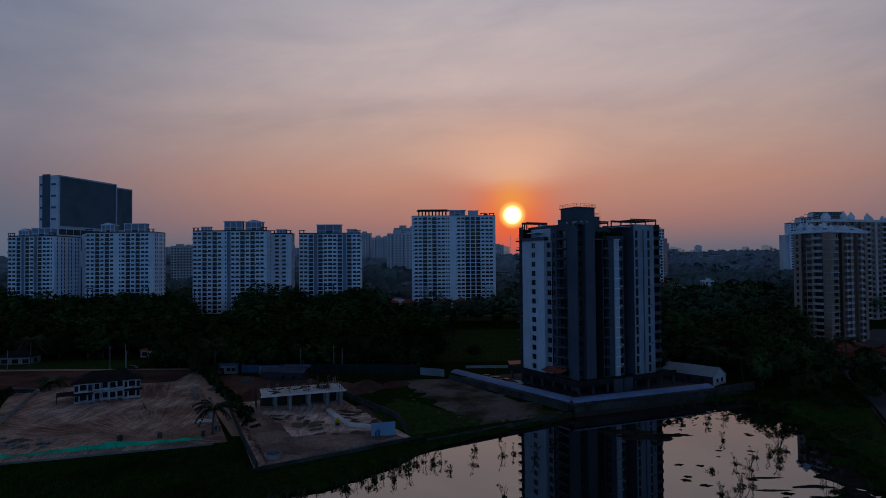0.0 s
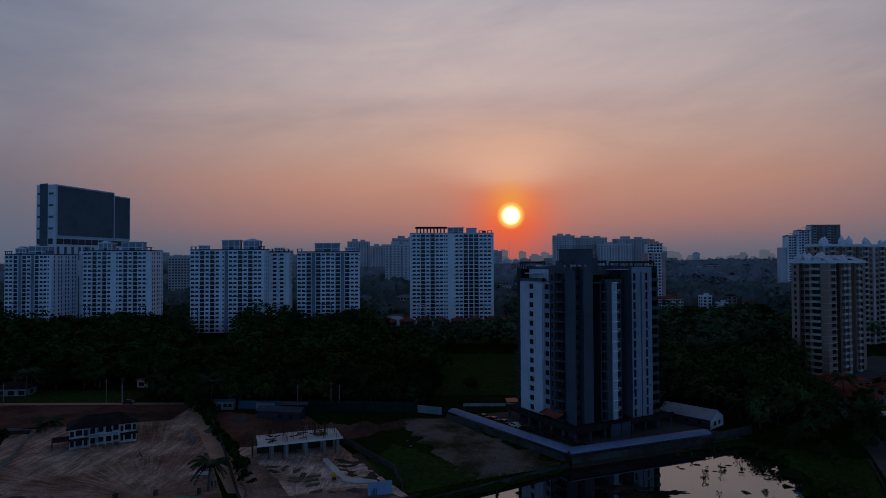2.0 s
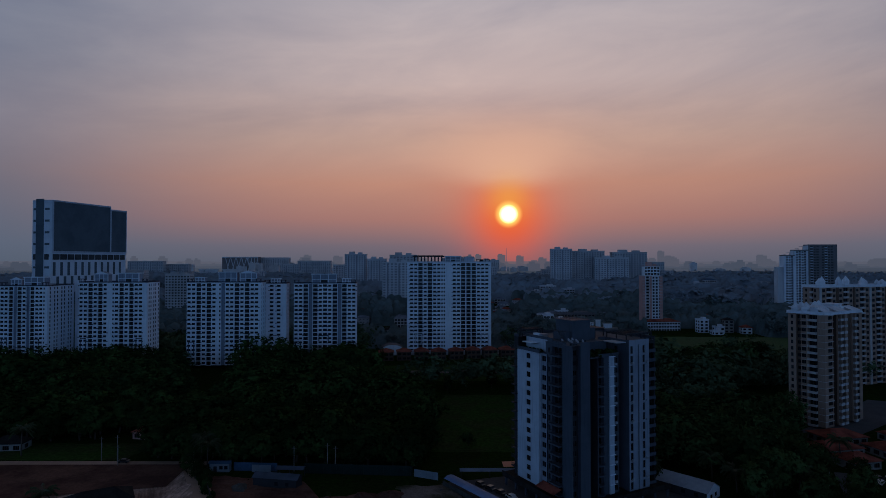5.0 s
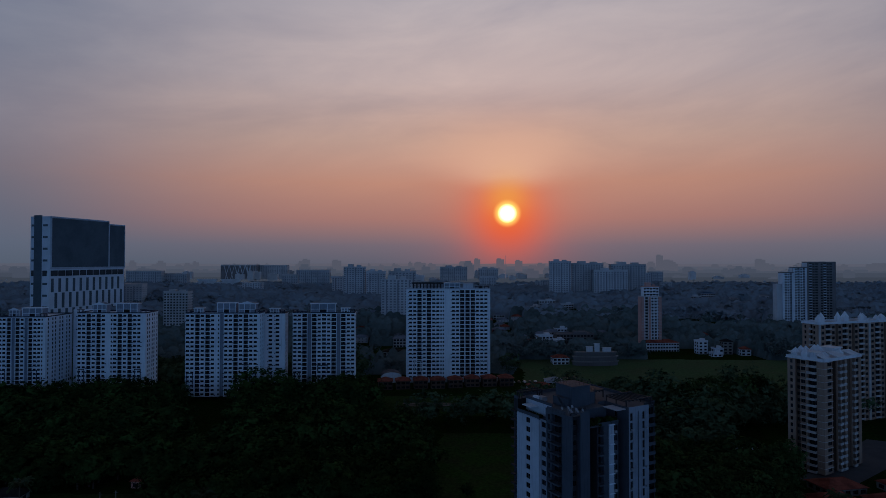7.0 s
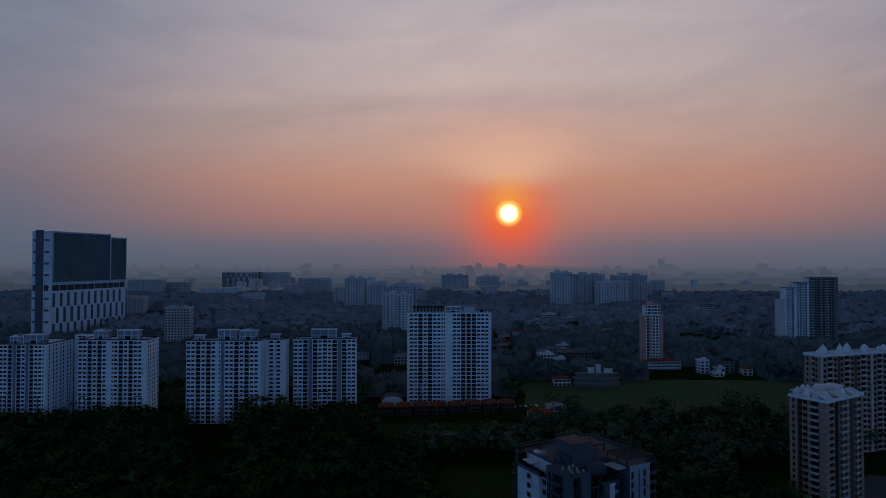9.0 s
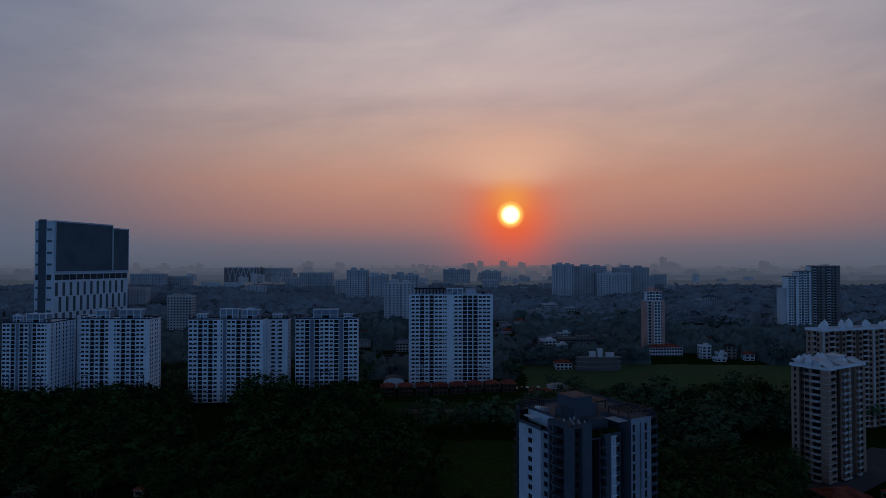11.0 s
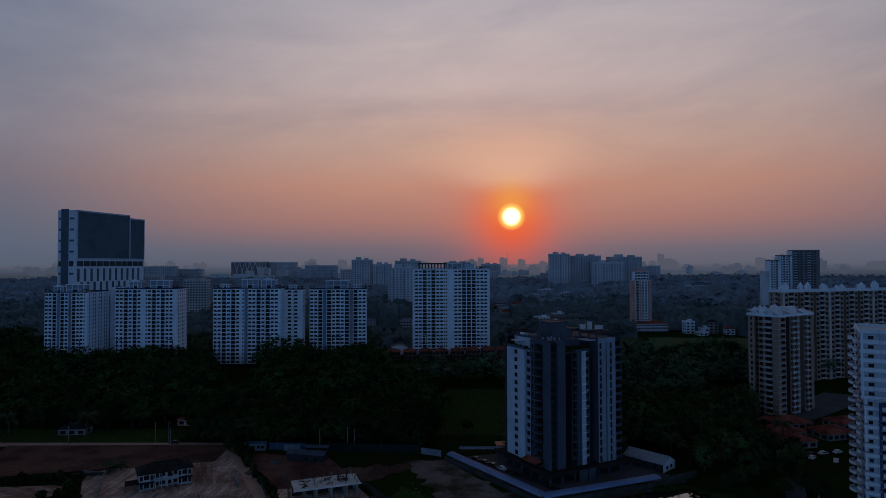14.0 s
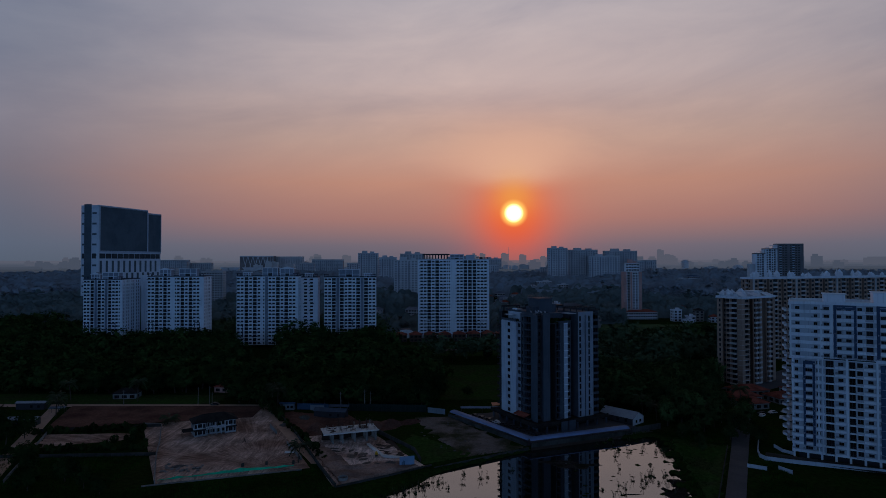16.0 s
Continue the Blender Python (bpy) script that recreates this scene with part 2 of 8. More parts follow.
# next three: leaf colours paled and greyed by distance to stand in for haze
M["leaf_behind"] = mat("haze_lifted_foliage", (.078, .122, .066), .95, .18, .3, .05, (.046, .074, .044), island=.1, spec=0)
M["leaf_far"] = mat("haze_tinted_far_foliage", (.215, .265, .312), .95, .15, .3, .012, (.168, .206, .244), island=.15, spec=0)
M["leaf_mid"] = mat("haze_tinted_hillside_foliage", (.135, .174, .172), .95, .2, .3, .02, (.090, .120, .120), island=.15, spec=0)
M["blade"] = mat("grass_blades", (.022, .066, .010), .95, .4, .5, .07, (.010, .026, .005), island=.3, spec=0)
M["white_old"] = mat("stained_old_whitewash", (.42, .46, .50), .9, .3, .9, .2, (.22, .24, .25), streaks=.5, spec=.05)
M["palm"] = mat("palm_frond", (.035, .055, .02), .7, .3, 1.5, .3, each=.3, island=.3)
M["bark"] = mat("bark", (.07, .055, .042), .95, .3, 3, .4, bump=.4)
M["tin"] = mat("grey_sheet_roof", (.20, .235, .29), .75, .25, .8, .12, (.13, .16, .21), spec=.1)
M["tin_walk"] = mat("blue_grey_walkway_sheet", (.155, .235, .415), .6, .2, .8, .12, (.12, .185, .335), spec=.2)
M["tin_dark"] = mat("dark_sheet_roof", (.07, .088, .12), .75, .25, .8, .2, (.045, .058, .08), spec=.1)
M["board_blue"] = mat("pale_blue_board", (.20, .33, .50), .7, .1, .8, .2)
# near-black that paints shade in the pit and under the unfinished slab
M["wet_earth"] = mat("black_earth_and_shade", (.045, .030, .022), .9, .4, .8, .2)
M["tin_white"] = mat("pale_sheet_roof", (.30, .33, .37), .75, .2, .8, .12, (.22, .245, .28), spec=.1)
M["tin_blue"] = mat("blue_sheet_metal", (.045, .10, .18), .7, .25, 1, .2, (.03, .07, .12), spec=.1)
M["hoarding"] = mat("pale_hoarding_sheet", (.20, .245, .29), .75, .15, .8, .2, spec=.1)
M["hoarding_dark"] = mat("dark_green_hoarding", (.012, .028, .026), .9, .2, .8, .15, spec=.05)
M["net"] = mat("green_shade_net", (.015, .62, .34), .85, .25, 1.5, .3, (.012, .48, .27))
M["orange"] = mat("orange_tarpaulin", (.90, .36, .20), .8, .15, .8, .2)
M["rust"] = mat("rusty_steel", (.07, .038, .026), .8, .3, 3, .5, metal=.3)
M["stone"] = mat("dark_rubble", (.09, .088, .085), .95, .4, 2, .4, bump=.5)
M["debris"] = mat("timber_debris", (.14, .11, .09), .95, .4, 2, .4, each=.4)
M["fresh"] = mat("fresh_concrete", (.68, .68, .67), .9, .15, .8, .12, (.52, .52, .51))
# canopy colours carry the haze over the hills, paler farther off
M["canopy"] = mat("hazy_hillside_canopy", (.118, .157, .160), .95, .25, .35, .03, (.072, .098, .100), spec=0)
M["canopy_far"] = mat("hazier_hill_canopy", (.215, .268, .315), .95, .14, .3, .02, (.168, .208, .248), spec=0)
M["tower_white"] = mat("weathered_white_paint", (.42, .48, .56), .85, .12, .5, .08, (.35, .405, .48), streaks=.3, spec=.1)
M["bay_paint"] = mat("mid_blue_grey_paint", (.24, .28, .345), .8, .10, .6, .1, (.20, .235, .29), streaks=.3, spec=.1)
# brown render with distance haze mixed into the base colour
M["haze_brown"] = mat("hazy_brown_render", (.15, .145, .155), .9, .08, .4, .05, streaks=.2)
M["mud"] = mat("wet_pond_mud", (.040, .035, .032), .95, .6, 1.2, .25, (.016, .017, .012), bump=.9, bump_scale=2.0, spec=0)
M["paint_white"] = mat("white_car_paint", (.65, .65, .66), .35, .03)
M["paint_dark"] = mat("dark_car_paint", (.03, .03, .035), .3, .03)
M["tyre"] = mat("tyre_rubber", (.02, .02, .02), .9, .1)
M["yellow"] = mat("yellow_paint", (.55, .33, .02), .6, .1)
# far walls and windows: haze put into the colours, contrast kept low
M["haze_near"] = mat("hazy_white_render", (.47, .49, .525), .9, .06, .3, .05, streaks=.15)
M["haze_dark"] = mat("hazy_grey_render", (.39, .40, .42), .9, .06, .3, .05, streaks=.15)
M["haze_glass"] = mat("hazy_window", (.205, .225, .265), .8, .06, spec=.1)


def water_mat():
    m = bpy.data.materials.new("pond_water")
    m.use_nodes = True
    n = Nodes(m.node_tree)
    pos = n.add("ShaderNodeNewGeometry").outputs["Position"]
    h = n.add("ShaderNodeTexNoise", ins={"Vector": pos, "Scale": 0.5, "Detail": 2.0}).outputs[0]
    bp = n.add("ShaderNodeBump", ins={"Strength": 0.02, "Distance": 0.02, "Height": h}).outputs[0]
    bs = n.add("ShaderNodeBsdfPrincipled", ins={"Base Color": (.006, .007, .006, 1), "Roughness": 0.02, "IOR": 2.35, "Normal": bp})
    n.add("ShaderNodeOutputMaterial", ins={0: bs.outputs[0]})
    return m


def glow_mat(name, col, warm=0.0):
    """Far distance: a plain backdrop whose emission carries the haze, warmer below the sun."""
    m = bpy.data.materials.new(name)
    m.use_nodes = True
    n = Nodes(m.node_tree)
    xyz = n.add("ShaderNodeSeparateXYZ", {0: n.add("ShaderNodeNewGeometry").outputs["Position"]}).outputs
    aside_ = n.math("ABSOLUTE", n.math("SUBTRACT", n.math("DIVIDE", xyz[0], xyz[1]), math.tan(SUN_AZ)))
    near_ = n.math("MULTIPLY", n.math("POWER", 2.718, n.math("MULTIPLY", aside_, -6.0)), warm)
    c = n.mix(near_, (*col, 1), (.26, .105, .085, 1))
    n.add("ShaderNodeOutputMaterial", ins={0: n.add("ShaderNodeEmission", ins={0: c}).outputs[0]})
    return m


M["water"] = water_mat()
# glowing colours hold the haze over the skyline towers and ridges
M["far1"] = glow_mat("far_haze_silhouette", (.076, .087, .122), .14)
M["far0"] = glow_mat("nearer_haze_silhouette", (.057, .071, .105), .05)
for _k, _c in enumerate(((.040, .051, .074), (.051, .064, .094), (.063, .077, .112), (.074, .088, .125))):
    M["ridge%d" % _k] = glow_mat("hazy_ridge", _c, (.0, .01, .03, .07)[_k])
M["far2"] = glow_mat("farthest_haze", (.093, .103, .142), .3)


# ---- building blocks ----
class Mesh:
    """Collects faces in lists; each face names a material slot."""

    def __init__(self):
        self.v, self.f, self.s = [], [], []

    def quad(self, a, b, c, d, slot=0):
        i = len(self.v)
        self.v += [a, b, c, d]
        self.f.append((i, i + 1, i + 2, i + 3))
        self.s.append(slot)

    def poly(self, pts, slot=0):
        i = len(self.v)
        self.v += pts
        self.f.append(tuple(range(i, i + len(pts))))
        self.s.append(slot)

    def box(self, x0, x1, y0, y1, z0, z1, slot=0, bevel=0.0):
        i = len(self.v)
        if bevel:
            e = bevel
            self.v += [(x0, y0, z0), (x1, y0, z0), (x1, y1, z0), (x0, y1, z0), (x0, y0, z1 - e), (x1, y0, z1 - e), (x1, y1, z1 - e), (x0, y1, z1 - e),
                       (x0 + e, y0 + e, z1), (x1 - e, y0 + e, z1), (x1 - e, y1 - e, z1), (x0 + e, y1 - e, z1)]
            fs = [(3, 2, 1, 0), (0, 1, 5, 4), (1, 2, 6, 5), (2, 3, 7, 6), (3, 0, 4, 7), (4, 5, 9, 8), (5, 6, 10, 9), (6, 7, 11, 10), (7, 4, 8, 11), (8, 9, 10, 11)]
        else:
            self.v += [(x0, y0, z0), (x1, y0, z0), (x1, y1, z0), (x0, y1, z0), (x0, y0, z1), (x1, y0, z1), (x1, y1, z1), (x0, y1, z1)]
            fs = [(3, 2, 1, 0), (4, 5, 6, 7), (0, 1, 5, 4), (1, 2, 6, 5), (2, 3, 7, 6), (3, 0, 4, 7)]
        self.f += [tuple(i + k for k in f) for f in fs]
        self.s += [slot] * len(fs)
        return self

    def tube(self, a, b, r0, r1=None, sides=7, slot=0, cap=True):
        a, b = Vector(a), Vector(b)
        r1 = r0 if r1 is None else r1
        d = (b - a).normalized()
        p = d.orthogonal().normalized()
        q = d.cross(p)
        i = len(self.v)
        for c, r in ((a, r0), (b, r1)):
            for k in range(sides):
                w = 2 * math.pi * k / sides
                self.v.append(tuple(c + p * (r * math.cos(w)) + q * (r * math.sin(w))))
        for k in range(sides):
            j = (k + 1) % sides
            self.f.append((i + k, i + j, i + sides + j, i + sides + k))
            self.s.append(slot)
        if cap:
            self.f.append(tuple(i + sides + k for k in range(sides)))
            self.f.append(tuple(i + sides - 1 - k for k in range(sides)))
            self.s += [slot, slot]
        return self

    def hip(self, x0, x1, y0, y1, z0, h, over=0.6, slot=0, thick=0.18):
        """A hipped roof with eaves."""
        x0, x1, y0, y1 = x0 - over, x1 + over, y0 - over, y1 + over
        w, d = x1 - x0, y1 - y0
        k = min(w, d) / 2
        if w >= d:
            r0, r1 = (x0 + k, (y0 + y1) / 2, z0 + h), (x1 - k, (y0 + y1) / 2, z0 + h)
        else:
            r0, r1 = ((x0 + x1) / 2, y0 + k, z0 + h), ((x0 + x1) / 2, y1 - k, z0 + h)
        a, b, c, e = (x0, y0, z0), (x1, y0, z0), (x1, y1, z0), (x0, y1, z0)
        if w >= d:
            for p in ([a, b, r1, r0], [b, c, r1], [c, e, r0, r1], [e, a, r0]):
                self.poly(p, slot)
        else:
            for p in ([a, b, r0], [b, c, r1, r0], [c, e, r1], [e, a, r0, r1]):
                self.poly(p, slot)
        self.box(x0, x1, y0, y1, z0 - thick, z0, slot)
        return self

    def weld(self):
        """Joins vertices that lie in one place."""
        seen, remap, out = {}, [], []
        for v in self.v:
            k = tuple(round(c, 4) for c in v)
            if k not in seen:
                seen[k] = len(out)
                out.append(v)
            remap.append(seen[k])
        self.v, self.f = out, [tuple(remap[i] for i in f) for f in self.f]
        return self

    def absorb(self, other, m):
        """Adds another mesh at a pose."""
        i = len(self.v)
        self.v += [tuple(m @ Vector(v)) for v in other.v]
        self.f += [tuple(i + k for k in f) for f in other.f]
        self.s += other.s

    def make(self, name, mats):
        me = bpy.data.meshes.new(name)
        me.from_pydata(self.v, [], self.f)
        for m in (mats if isinstance(mats, (list, tuple)) else [mats]):
            me.materials.append(M[m] if isinstance(m, str) else m)
        if any(self.s):
            me.polygons.foreach_set("material_index", self.s)
        me.update()
        return me


def lay(x, y, z=0.0, yaw=0.0, fit=True):
    """From the plan to metres. fit: the thing's footprint is drawn on the plan and keeps its corners; else it is in metres already."""
    c, s = math.cos(radians(yaw)), DEPTH * math.sin(radians(yaw))
    k = math.hypot(c, s)
    m = pose(x, y * DEPTH, z, 0, 0, math.degrees(math.atan2(s, c)))
    return m @ Matrix.Diagonal((k, DEPTH / k, 1, 1)) if fit else m


def thing(name, label, category, x, y, z=0.0, yaw=0.0, group="", kind="", fit=True, metres=False):
    ob = new(name)
    ob.empty_display_size = 0.5
    ob.matrix_world = pose(x, y, z, 0, 0, yaw) if metres else lay(x, y, z, yaw, fit)
    return tagged(ob, label, category, group, kind)


def part(name, mesh, mats, parent, label="", at=None):
    """One mesh object under a thing or a part."""
    ob = new(name, mesh.make(name, mats) if isinstance(mesh, Mesh) else mesh)
    ob.parent = parent
    if at is not None:
        ob.matrix_basis = at
    return tagged(ob, label)


def setting(name, mesh, mats, label, category):
    mesh.v = [(x, y * DEPTH, z) for x, y, z in mesh.v]
    return tagged(new(name, mesh.make(name, mats)), label, category, kind="structure")


WINDOWS = {}


def window_mesh(w, h, fr="frame", gl="glass", panes=2):
    """A framed window of its size, set in the xz plane and looking to -y."""
    key = (round(w, 2), round(h, 2), fr, gl, panes)
    if key not in WINDOWS:
        m = Mesh()
        b, dp = 0.07, 0.06
        xs = [-w / 2]
        for k in range(panes):
            x0, x1 = -w / 2 + k * (w - b) / panes + b, -w / 2 + (k + 1) * (w - b) / panes
            xs += [x0, x1]
        xs.append(w / 2)
        for i in range(len(xs) - 1):
            pane = i % 2 == 1
            for j, (za, zb) in enumerate(((0, b), (b, h - b), (h - b, h))):
                y = dp if pane and j == 1 else 0.0
                m.quad((xs[i], y, za), (xs[i + 1], y, za), (xs[i + 1], y, zb), (xs[i], y, zb), 1 if y else 0)
                if y:
                    x0, x1 = xs[i], xs[i + 1]
                    m.quad((x0, 0, za), (x0, dp, za), (x0, dp, zb), (x0, 0, zb))
                    m.quad((x1, dp, za), (x1, 0, za), (x1, 0, zb), (x1, dp, zb))
                    m.quad((x0, 0, za), (x1, 0, za), (x1, dp, za), (x0, dp, za))
                    m.quad((x0, dp, zb), (x1, dp, zb), (x1, 0, zb), (x0, 0, zb))
        m.weld()
        WINDOWS[key] = (m.make("window", [fr, gl]), m)
    return WINDOWS[key]


BALCONIES = {}


def balcony_mesh(w, d, style, a, b):
    key = (round(w, 2), round(d, 2), style, a, b)
    if key not in BALCONIES:
        m = Mesh()
        m.box(-w / 2, w / 2, -d, 0, -0.16, 0.0)
        if style == "solid":
            m.box(-w / 2, w / 2, -d, -d + 0.12, 0, 0.95, 0)
            m.box(-w / 2, -w / 2 + .12, -d + 0.12, 0, 0, 0.95, 0)
            m.box(w / 2 - .12, w / 2, -d + 0.12, 0, 0, 0.95, 0)
        else:
            m.box(-w / 2, w / 2, -d, -d + 0.10, 0, 0.28, 0)
            m.box(-w / 2, w / 2, -d, -d + 0.06, 0.98, 1.06, 1)
            n = max(3, int(w / 0.45))
            for k in range(n + 1):
                x = -w / 2 + (w - .05) * k / n
                m.box(x, x + .05, -d, -d + 0.05, 0.28, 0.98, 1)
            for x in (-w / 2, w / 2 - .06):
                m.box(x, x + .06, -d + .06, 0, 0.98, 1.06, 1)
                m.box(x, x + .06, -d + .06, 0, 0.0, 0.28, 0)
        BALCONIES[key] = (m.make("balcony", [a, b]), m)
    return BALCONIES[key]


def facade(parent, wall, o, yaw, cols, z0, rows, h, slot=0, fr="frame", gl="glass", bal=("rail", "white", "rail"), out=0.9, win=(.55, 2.25), rslot=0, rest=None, hood=False, cool=None):
    """A wall from o along its yaw (looking to local -y): cols are (width, kind), every storey h high. Openings go through the wall.
    kinds: b blank, w window, n narrow window, W wide window, t tall window, y recessed balcony, v slot, o open loggia."""
    c, s = math.cos(radians(yaw)), math.sin(radians(yaw))

    def p(x, y, z):
        return (o[0] + c * x - s * y, o[1] + s * x + c * y, z)

    x = 0.0
    top = z0 + rows * h
    for w, kind in cols:
        if kind == "b":
            wall.quad(p(x, 0, z0), p(x + w, 0, z0), p(x + w, 0, top), p(x, 0, top), slot)
            x += w
            continue
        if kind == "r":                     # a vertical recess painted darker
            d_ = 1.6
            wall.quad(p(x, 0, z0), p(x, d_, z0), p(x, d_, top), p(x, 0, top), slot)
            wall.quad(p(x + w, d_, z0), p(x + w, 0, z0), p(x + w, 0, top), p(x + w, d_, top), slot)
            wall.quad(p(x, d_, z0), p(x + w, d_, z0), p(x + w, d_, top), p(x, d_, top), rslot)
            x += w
            continue
        if kind == "w":
            ow, lo, hi, deep = min(w * .72, 2.5), win[0], win[1], .3
        elif kind == "n":
            ow, lo, hi, deep = w * .6, .85, 2.15, .25
        elif kind == "W":
            ow, lo, hi, deep = w * .80, .75, 2.45, .35
        elif kind == "t":
            ow, lo, hi, deep = w * .62, .30, h - .35, .3
        elif kind == "v":
            ow, lo, hi, deep = w * .9, .0, h, .6
        else:
            ow, lo, hi, deep = w * .80, .05, h - .28, 1.3
        a, b = x + (w - ow) / 2, x + (w + ow) / 2
        wall.quad(p(x, 0, z0), p(a, 0, z0), p(a, 0, top), p(x, 0, top), slot)
        wall.quad(p(b, 0, z0), p(x + w, 0, z0), p(x + w, 0, top), p(b, 0, top), slot)
        for r in range(rows):
            z = z0 + r * h
            if lo > 0:
                wall.quad(p(a, 0, z), p(b, 0, z), p(b, 0, z + lo), p(a, 0, z + lo), slot)
            if hi < h:
                wall.quad(p(a, 0, z + hi), p(b, 0, z + hi), p(b, 0, z + h), p(a, 0, z + h), slot)
            wall.quad(p(a, 0, z + lo), p(a, deep, z + lo), p(a, deep, z + hi), p(a, 0, z + hi), slot)
            wall.quad(p(b, deep, z + lo), p(b, 0, z + lo), p(b, 0, z + hi), p(b, deep, z + hi), slot)
            wall.quad(p(a, 0, z + lo), p(b, 0, z + lo), p(b, deep, z + lo), p(a, deep, z + lo), slot)
            wall.quad(p(a, deep, z + hi), p(b, deep, z + hi), p(b, 0, z + hi), p(a, 0, z + hi), slot)
            wm, src = window_mesh(ow, hi - lo, fr, gl, 3 if ow > 2.2 else 2)
            at = pose(*p((a + b) / 2, deep - .1, z + lo), 0, 0, yaw)
            if rest:
                rest[0].absorb(src, at)
            else:
                part("window", wm, None, parent, at=at)
            if hood and kind == "w":        # a thin sunshade over the window and its sill
                for (za, zb, d_, e_) in ((z + hi + .04, z + hi + .16, .55, .3), (z + lo - .12, z + lo, .22, .12)):
                    wall.quad(p(a - e_, -d_, za), p(b + e_, -d_, za), p(b + e_, -d_, zb), p(a - e_, -d_, zb), slot)
                    wall.quad(p(a - e_, -d_, zb), p(b + e_, -d_, zb), p(b + e_, 0, zb), p(a - e_, 0, zb), slot)
                    wall.quad(p(a - e_, 0, za), p(b + e_, 0, za), p(b + e_, -d_, za), p(a - e_, -d_, za), slot)
            if cool and kind == "w" and cool[1].random() < .6:
                u_ = a - .95 if cool[1].random() < .8 else b + .1
                q_ = Mesh().box(0, .85, -.4, -.02, 0, .6)
                cool[0].absorb(q_, pose(*p(u_, 0, z + lo - .1), 0, 0, yaw))
            if kind == "y":
                bm_, src = balcony_mesh(ow, out, bal[0], bal[1], bal[2])
                at = pose(*p((a + b) / 2, 0.0, z + lo), 0, 0, yaw)
                if rest:
                    rest[1].absorb(src, at)
                else:
                    part("balcony", bm_, None, parent, at=at)
        x += w
    return x


def put_rest(T, rest, bal):
    """The windows and balconies past those that are parts of their own, joined."""
    if rest[0].f:
        tagged(part("window_rest", rest[0], ["frame", "glass"], T), kind="stuff")
    if rest[1].f:
        tagged(part("balcony_rest", rest[1], list(bal), T), kind="stuff")


def shell(wall, W, D, z0, z1, faces, slot=0):
    """The plain faces of a block: any of l, r, k (back) and t (top)."""
    if "l" in faces:
        wall.quad((0, D, z0), (0, 0, z0), (0, 0, z1), (0, D, z1), slot)
    if "r" in faces:
        wall.quad((W, 0, z0), (W, D, z0), (W, D, z1), (W, 0, z1), slot)
    if "k" in faces:
        wall.quad((W, D, z0), (0, D, z0), (0, D, z1), (W, D, z1), slot)
    if "t" in faces:
        wall.quad((0, 0, z1), (W, 0, z1), (W, D, z1), (0, D, z1), slot)


def parapet(m, x0, x1, y0, y1, z, h=1.1, t=0.25, slot=0):
    m.box(x0, x1, y0, y0 + t, z, z + h, slot)
    m.box(x0, x1, y1 - t, y1, z, z + h, slot)
    m.box(x0, x0 + t, y0 + t, y1 - t, z, z + h, slot)
    m.box(x1 - t, x1, y0 + t, y1 - t, z, z + h, slot)
    return m


def railing(m, pts, z, h=1.1, step=1.5, r=0.035):
    for a, b in zip(pts, pts[1:]):
        a, b = Vector((*a, z)), Vector((*b, z))
        n = max(1, round((b - a).length / step))
        for k in range(n + 1):
            q = a.lerp(b, k / n)
            m.tube(q, q + Vector((0, 0, h)), r, sides=4)
        for u in (h, h * .55):
            m.tube(a + Vector((0, 0, u)), b + Vector((0, 0, u)), r, sides=4)
    return m


# ---- the land ----
def smooth(a, b, v):
    k = np.clip((v - a) / (b - a), 0, 1)
    return k * k * (3 - 2 * k)


POND = [(-44, 60), (-44, 185), (-33, 203), (-20, 218), (-10, 239), (-3, 261), (8, 277), (18, 289), (33, 309), (49, 325), (64, 336), (88, 344),
        (93, 326), (88, 300), (86, 277), (83, 255), (80, 235), (78, 215), (76, 195), (74, 60)]


def pond_distance(x, y):
    """Metres outside (+) or inside (-) the pond's edge."""
    x, y = np.asarray(x, float), np.asarray(y, float)
    best = np.full(x.shape, 1e9)
    inside = np.zeros(x.shape, bool)
    for (ax, ay), (bx, by) in zip(POND, POND[1:] + POND[:1]):
        dx, dy = bx - ax, by - ay
        k = np.clip(((x - ax) * dx + (y - ay) * dy) / (dx * dx + dy * dy), 0, 1)
        best = np.minimum(best, np.hypot(x - ax - k * dx, y - ay - k * dy))
        cross = ((ay > y) != (by > y)) & (x < (bx - ax) * (y - ay) / (by - ay + 1e-12) + ax)
        inside ^= cross
    return np.where(inside, -best, best)


def land(x, y):
    """The height of the ground: flat by the pond, slowly rising to wooded hills."""
    x, y = np.asarray(x, float), np.asarray(y, float)
    z = 5.0 * smooth(480, 740, y) + 3 * smooth(900, 1150, y) + 28 * smooth(1180, 1850, y + 0.1 * np.abs(x))
    z = z + smooth(900, 1500, y) * 5 * (np.sin(x * .006 + 1.3) * np.cos(y * .0045) + .5 * np.sin(x * .017 + y * .011))
    d = pond_distance(x, y)
    rough = 1.6 * np.sin(x * .45 + y * .23) + 1.1 * np.sin(x * .21 - y * .52 + 1.0) + .8 * np.sin(x * .93 + y * .71)
    rough = rough * np.where(x > 60, 1.6, .35)
    z = z - 3.2 * (1 - smooth(-3.0, 1.5, d + rough))
    return z


def grow(a, b, first, k):
    out, s = [a], first
    while out[-1] < b:
        out.append(out[-1] + s)
        s *= k
    return out


gx = np.array(sorted([-v for v in grow(130, 8200, 4, 1.14)][::-1] + list(np.arange(-126, 128, 2.0)) + grow(130, 8200, 4, 1.14)))
